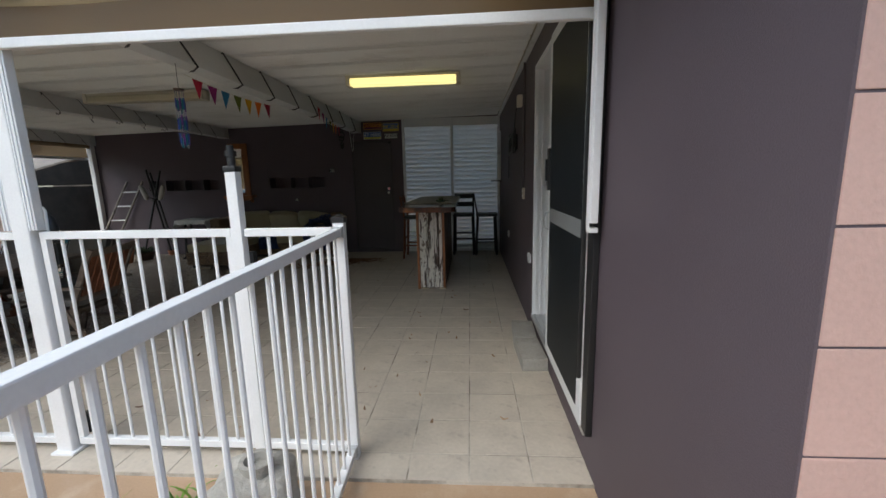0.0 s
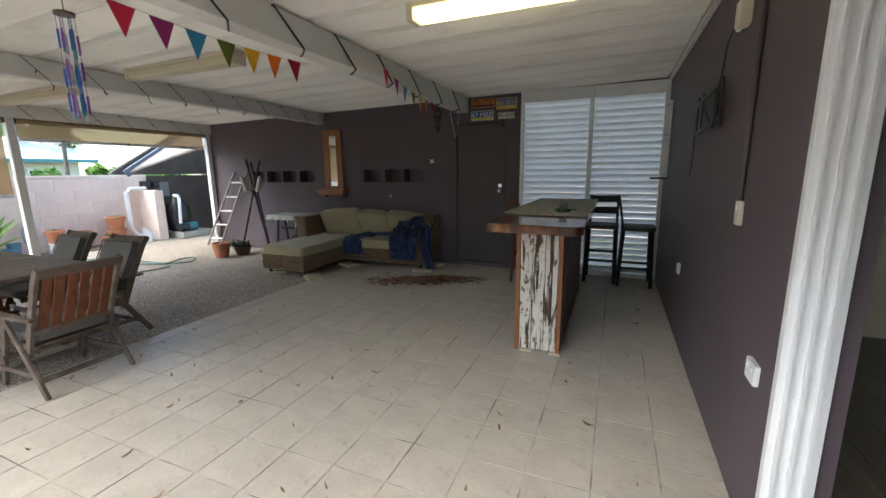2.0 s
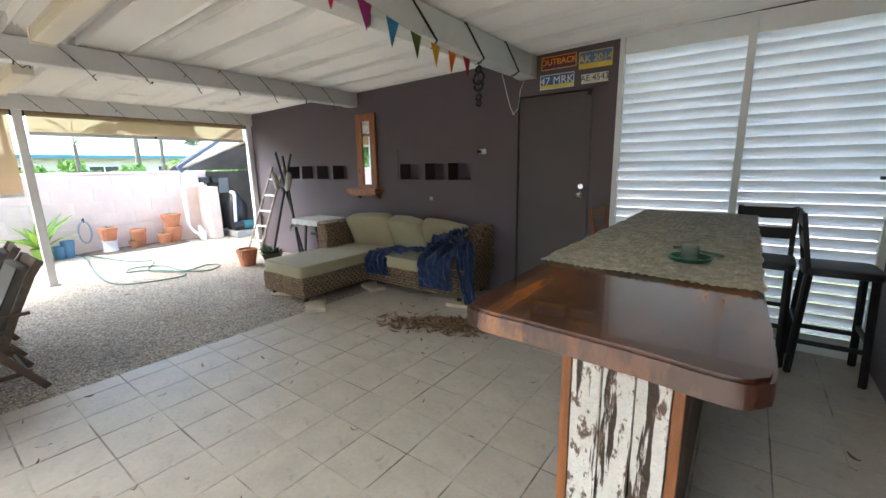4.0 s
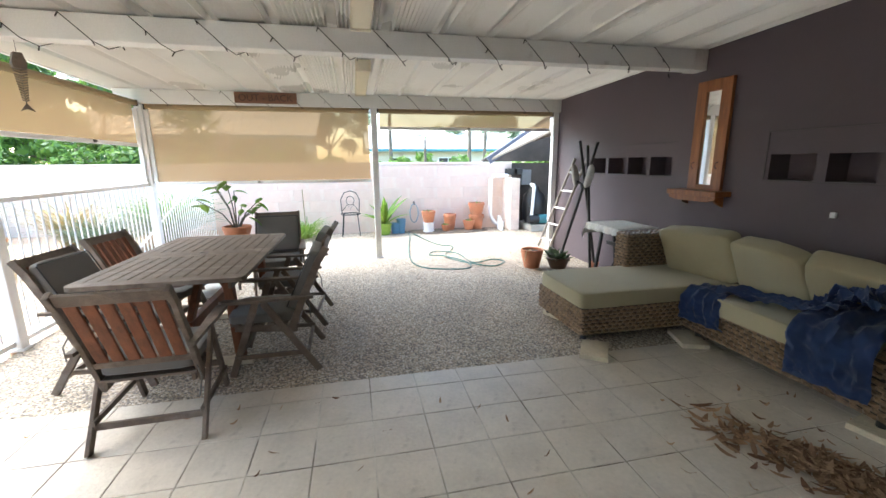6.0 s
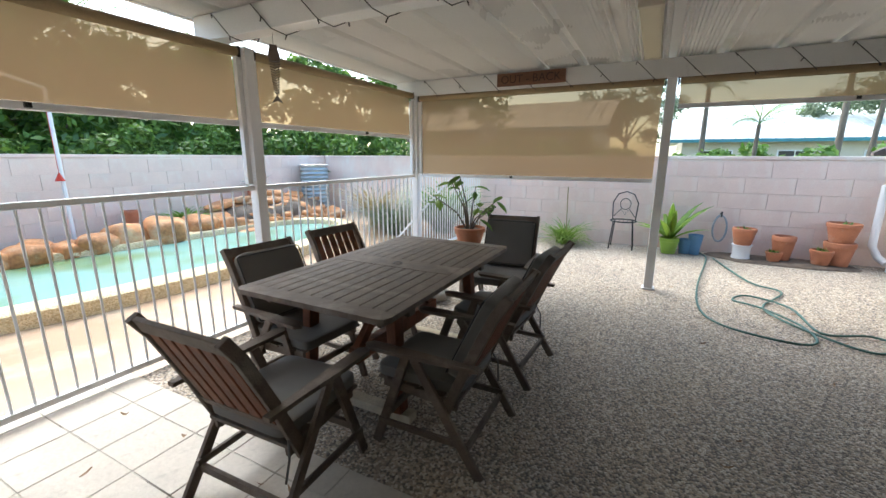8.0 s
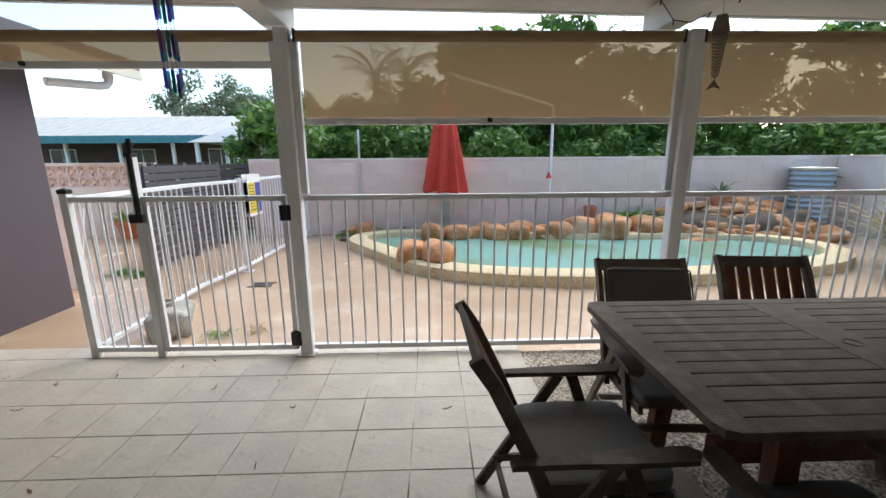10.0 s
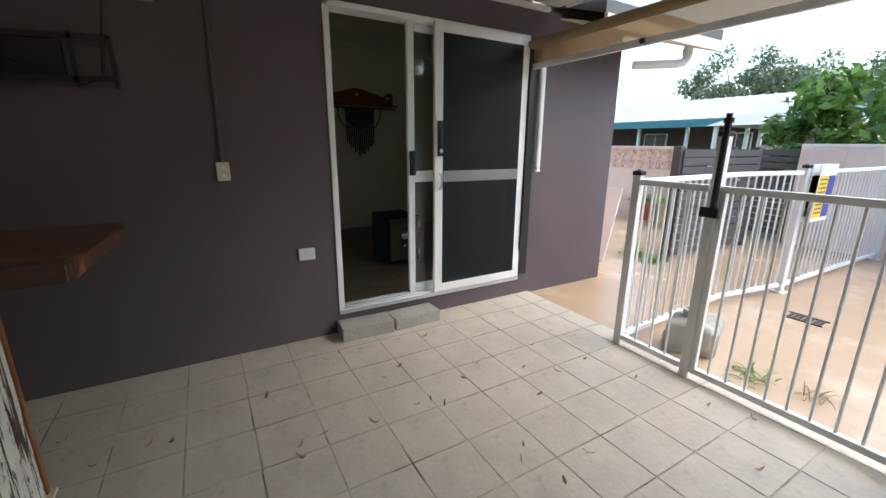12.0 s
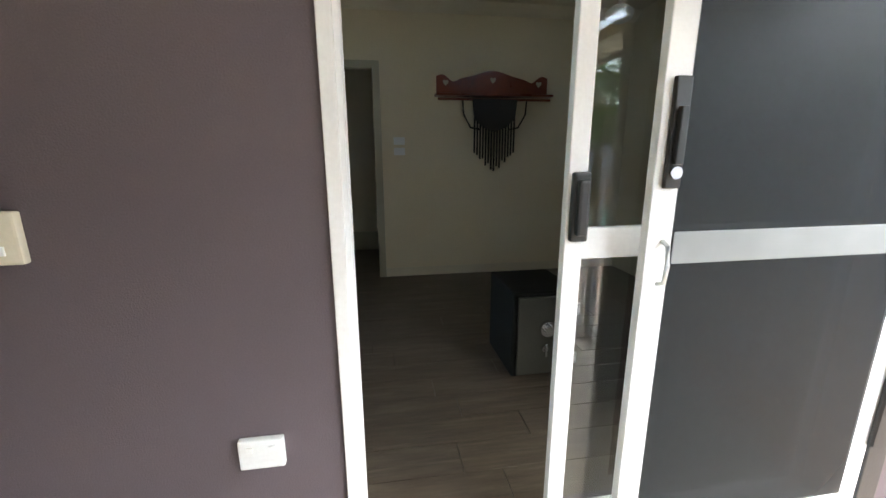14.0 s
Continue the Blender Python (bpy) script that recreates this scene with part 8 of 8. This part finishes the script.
# ---- trees ----
def crown_mesh(name, seed, R, H, n, leaf, material, clumps=22):
    """A ragged crown: leaf quads gathered in clumps on limbs, with gaps between."""
    rg = np.random.default_rng(seed)
    th = rg.uniform(0, 2 * np.pi, clumps)
    rr = R * np.sqrt(rg.uniform(0.05, 1, clumps))
    zz = rg.uniform(-0.5, 0.5, clumps) * H * np.sqrt(np.clip(1 - (rr / R) ** 2, 0.12, 1))
    cc = np.stack([rr * np.cos(th), rr * np.sin(th), zz], 1)
    size = rg.uniform(0.16, 0.34, clumps) * R
    idx = rg.integers(0, clumps, n)
    d = rg.normal(size=(n, 3))
    d /= np.linalg.norm(d, axis=1, keepdims=True)
    pos = cc[idx] + d * (size[idx] * rg.uniform(0.45, 1.0, n))[:, None] * np.array([1, 1, 0.8])
    nrm = d + rg.normal(size=(n, 3)) * 0.7 + np.array([0, 0, 0.5])
    nrm /= np.linalg.norm(nrm, axis=1, keepdims=True)
    a = np.cross(nrm, rg.normal(size=(n, 3)))
    a /= np.linalg.norm(a, axis=1, keepdims=True)
    b = np.cross(nrm, a)
    L = (leaf * rg.uniform(0.6, 1.3, n))[:, None]
    v = np.stack([pos - a * L, pos - b * L * 0.42, pos + a * L, pos + b * L * 0.42], 1).reshape(-1, 3)
    me = bpy.data.meshes.new(name)
    me.from_pydata(v.tolist(), [], np.arange(4 * n).reshape(-1, 4).tolist())
    me.materials.append(material)
    return me, cc


def tree_proto(name, seed, R, H, trunk, n, leaf, material, label, at, clumps=22):
    t = thing(name, at, label, "tree", "trees round the garden")
    me, cc = crown_mesh("crown", seed, R, H, n, leaf, material, clumps)
    o = new("crown", me)
    o.parent = t
    o.location = (0, 0, trunk + H * 0.35)
    bm = bm_new()
    tube(bm, [(0, 0, -0.1), (0.05, 0.03, trunk * 0.5), (0.0, 0.05, trunk), (0.05, 0, trunk + H * 0.3)], lambda u: 0.05 * R * (1.3 - u), 8)
    part("trunk", bm, M["bark"], t, smooth=True)
    for k in range(6):
        c = cc[k * 2 % len(cc)]
        bm = bm_new()
        tube(bm, [(0, 0.04, trunk * 0.85), (c[0] * 0.45, c[1] * 0.45, trunk + H * 0.15 + c[2] * 0.3), (c[0] * 0.9, c[1] * 0.9, trunk + H * 0.35 + c[2] * 0.9)], lambda u: 0.022 * R * (1.2 - u), 6)
        part("limb", bm, M["bark"], t, smooth=True)
    return t


def palm(at, h, label, seed, L=1.7):
    t = thing("palm_tree", at, label, "palm", "palms round the garden")
    rg = random.Random(seed)
    bm = bm_new()
    tube(bm, [(0, 0, -0.1), (0.1, 0.05, h * 0.5), (0.05, 0.0, h)], lambda u: 0.12 - 0.04 * u, 10)
    part("trunk", bm, M["bark"], t, smooth=True)
    for k in range(16):
        a, lean = 6.28 * k / 16 + rg.uniform(-0.2, 0.2), rg.uniform(0.1, 1.1)
        bm = bm_new()
        d = Vector((math.cos(a), math.sin(a), 0))
        s = Vector((-math.sin(a), math.cos(a), 0))
        p = Vector((0.05, 0, h))
        spine = []
        for i in range(15):
            u = i / 14
            ang = lean + 1.3 * u
            spine.append(p.copy())
            p = p + (d * math.sin(ang) + Vector((0, 0, math.cos(ang)))) * (L / 14)
        tube(bm, spine, 0.012, 4)
        for i, q in enumerate(spine[2:]):
            w = 0.42 * L * math.sin(math.pi * (0.15 + 0.8 * i / 13)) * 0.6
            for sg in (-1, 1):
                tip = q + s * (sg * w) + d * w * 0.35 - Vector((0, 0, w * 0.45))
                f = d * 0.022
                bm.faces.new([bm.verts.new(q - f), bm.verts.new(q + f), bm.verts.new(tip)])
        part("frond", bm, M["leafmid"], t)
    return t


hedge = tree_proto("garden_tree", 1, 1.5, 2.3, 0.5, 5200, 0.085, M["leafdark"], "dense dark green hedge tree behind the wall", pose(-2.2, -5.3, 0), 26)
rg = random.Random(6)
spots = [(-7.5, -9.6, 2.3), (-10.5, -9.6, 2.4), (-13.5, -8.5, 2.3), (-4.9, -9.4, 2.2), (-17, -3.6, 2.2), (-0.35, -5.55, 1.25), (0.5, -5.6, 1.05), (-3.9, -5.6, 1.0), (-5.6, -5.7, 0.85), (-7.4, -5.6, 1.0), (-9.2, -5.5, 0.9), (-11.2, -5.3, 1.05), (-12.8, -3.6, 1.05), (-13.0, -1.4, 0.95), (-13.2, 0.8, 0.9), (-1.6, -6.6, 1.3), (-6.5, -7.4, 1.3), (-10.2, -7.2, 1.25), (-4.6, -8.4, 1.5)]
for x, y, s in spots:
    c = copy_thing(hedge, pose(x, y, -0.1, 0, 0, rg.uniform(0, 360)))
    c.scale = (s, s, s * rg.uniform(0.85, 1.1))
lime = tree_proto("garden_tree", 2, 1.3, 1.5, 0.5, 3200, 0.10, M["leafmid"], "bright green garden tree behind the wall", pose(-12.6, 3.2, 0), 20)
for x, y, s in ((-12.3, 8.0, 1.0), (-12.7, 9.5, 1.1), (-12.2, 6.8, 0.6), (-12.5, 5.6, 0.75), (-14.5, 8.2, 0.85), (-16, 4.6, 1.0), (-13.2, 10.4, 1.0), (-18, 7.4, 1.1), (-5.0, -5.1, 0.62), (-8.2, -5.0, 0.62), (-20, 1, 1.4)):
    c = copy_thing(lime, pose(x, y, -0.1, 0, 0, rg.uniform(0, 360)))
    c.scale = (s, s, s)
gum = tree_proto("gum_tree", 3, 3.2, 4.6, 3.2, 7000, 0.14, M["leafgrey"], "tall grey-green gum tree in the distance", pose(13.5, -34, 0), 34)
for x, y, s in ((11.5, -24.5, 1.0), (8.4, -27, 0.85), (-4.5, -24, 1.0), (9.5, -33, 1.05), (17, -37, 0.85), (24, -46, 0.85), (-9, -19, 0.9), (-15, -15, 0.9), (-27, -9, 1.0), (-32, 3, 0.9), (-1.8, -15, 0.72), (20, -32, 0.7), (-30, 14, 0.8)):
    c = copy_thing(gum, pose(x, y, -0.1, 0, 0, rg.uniform(0, 360)))
    c.scale = (s, s, s)
pm = palm(pose(-5.5, -10.5, 0), 4.6, "tall palm behind the garden wall", 1)
for x, y, s in ((-2.0, -11.5, 1.0), (-8.6, -9.8, 1.05), (-1.2, -8.6, 0.85), (-18.5, 6.2, 0.8), (-15.5, 9.4, 0.62), (-20, 10, 0.95), (-11.5, -8.5, 0.95), (-14.2, 6.9, 0.5)):
    c = copy_thing(pm, pose(x, y, -0.1, 0, 0, rg.uniform(0, 360)))
    c.scale = (s, s, s)
# ---- floor tiles, last ----
rng = random.Random(2)
xs = [PE] + [-0.041 + 0.303 * i for i in range(-11, 3)] + [HW]
ys = [FE] + [1.925 + 0.303 * i for i in range(20)] + [BW]
tile_mesh = {}
rest = bm_new()
for i in range(len(xs) - 1):
    for j in range(len(ys) - 1):
        w, d = xs[i + 1] - xs[i], ys[j + 1] - ys[j]
        key = (round(w, 3), round(d, 3))
        if ys[j] > 6.9:
            bx(rest, xs[i] + 0.0040, xs[i + 1] - 0.0040, ys[j] + 0.0040, ys[j + 1] - 0.0040, -0.0033, 0.0, 0.0015)
            continue
        if key not in tile_mesh:
            bm = bm_new()
            bx(bm, 0.0040, w - 0.0040, 0.0040, d - 0.0040, -0.0033, 0.0, 0.0015)
            tile_mesh[key] = mesh_of("tile", bm, M["tile"])
        o = new("tile", tile_mesh[key])
        o.parent = floor
        o.location = (xs[i], ys[j], rng.uniform(-0.0008, 0.0))
r = part("tile_rest", rest, M["tile"], floor)
r["kind"] = "stuff"
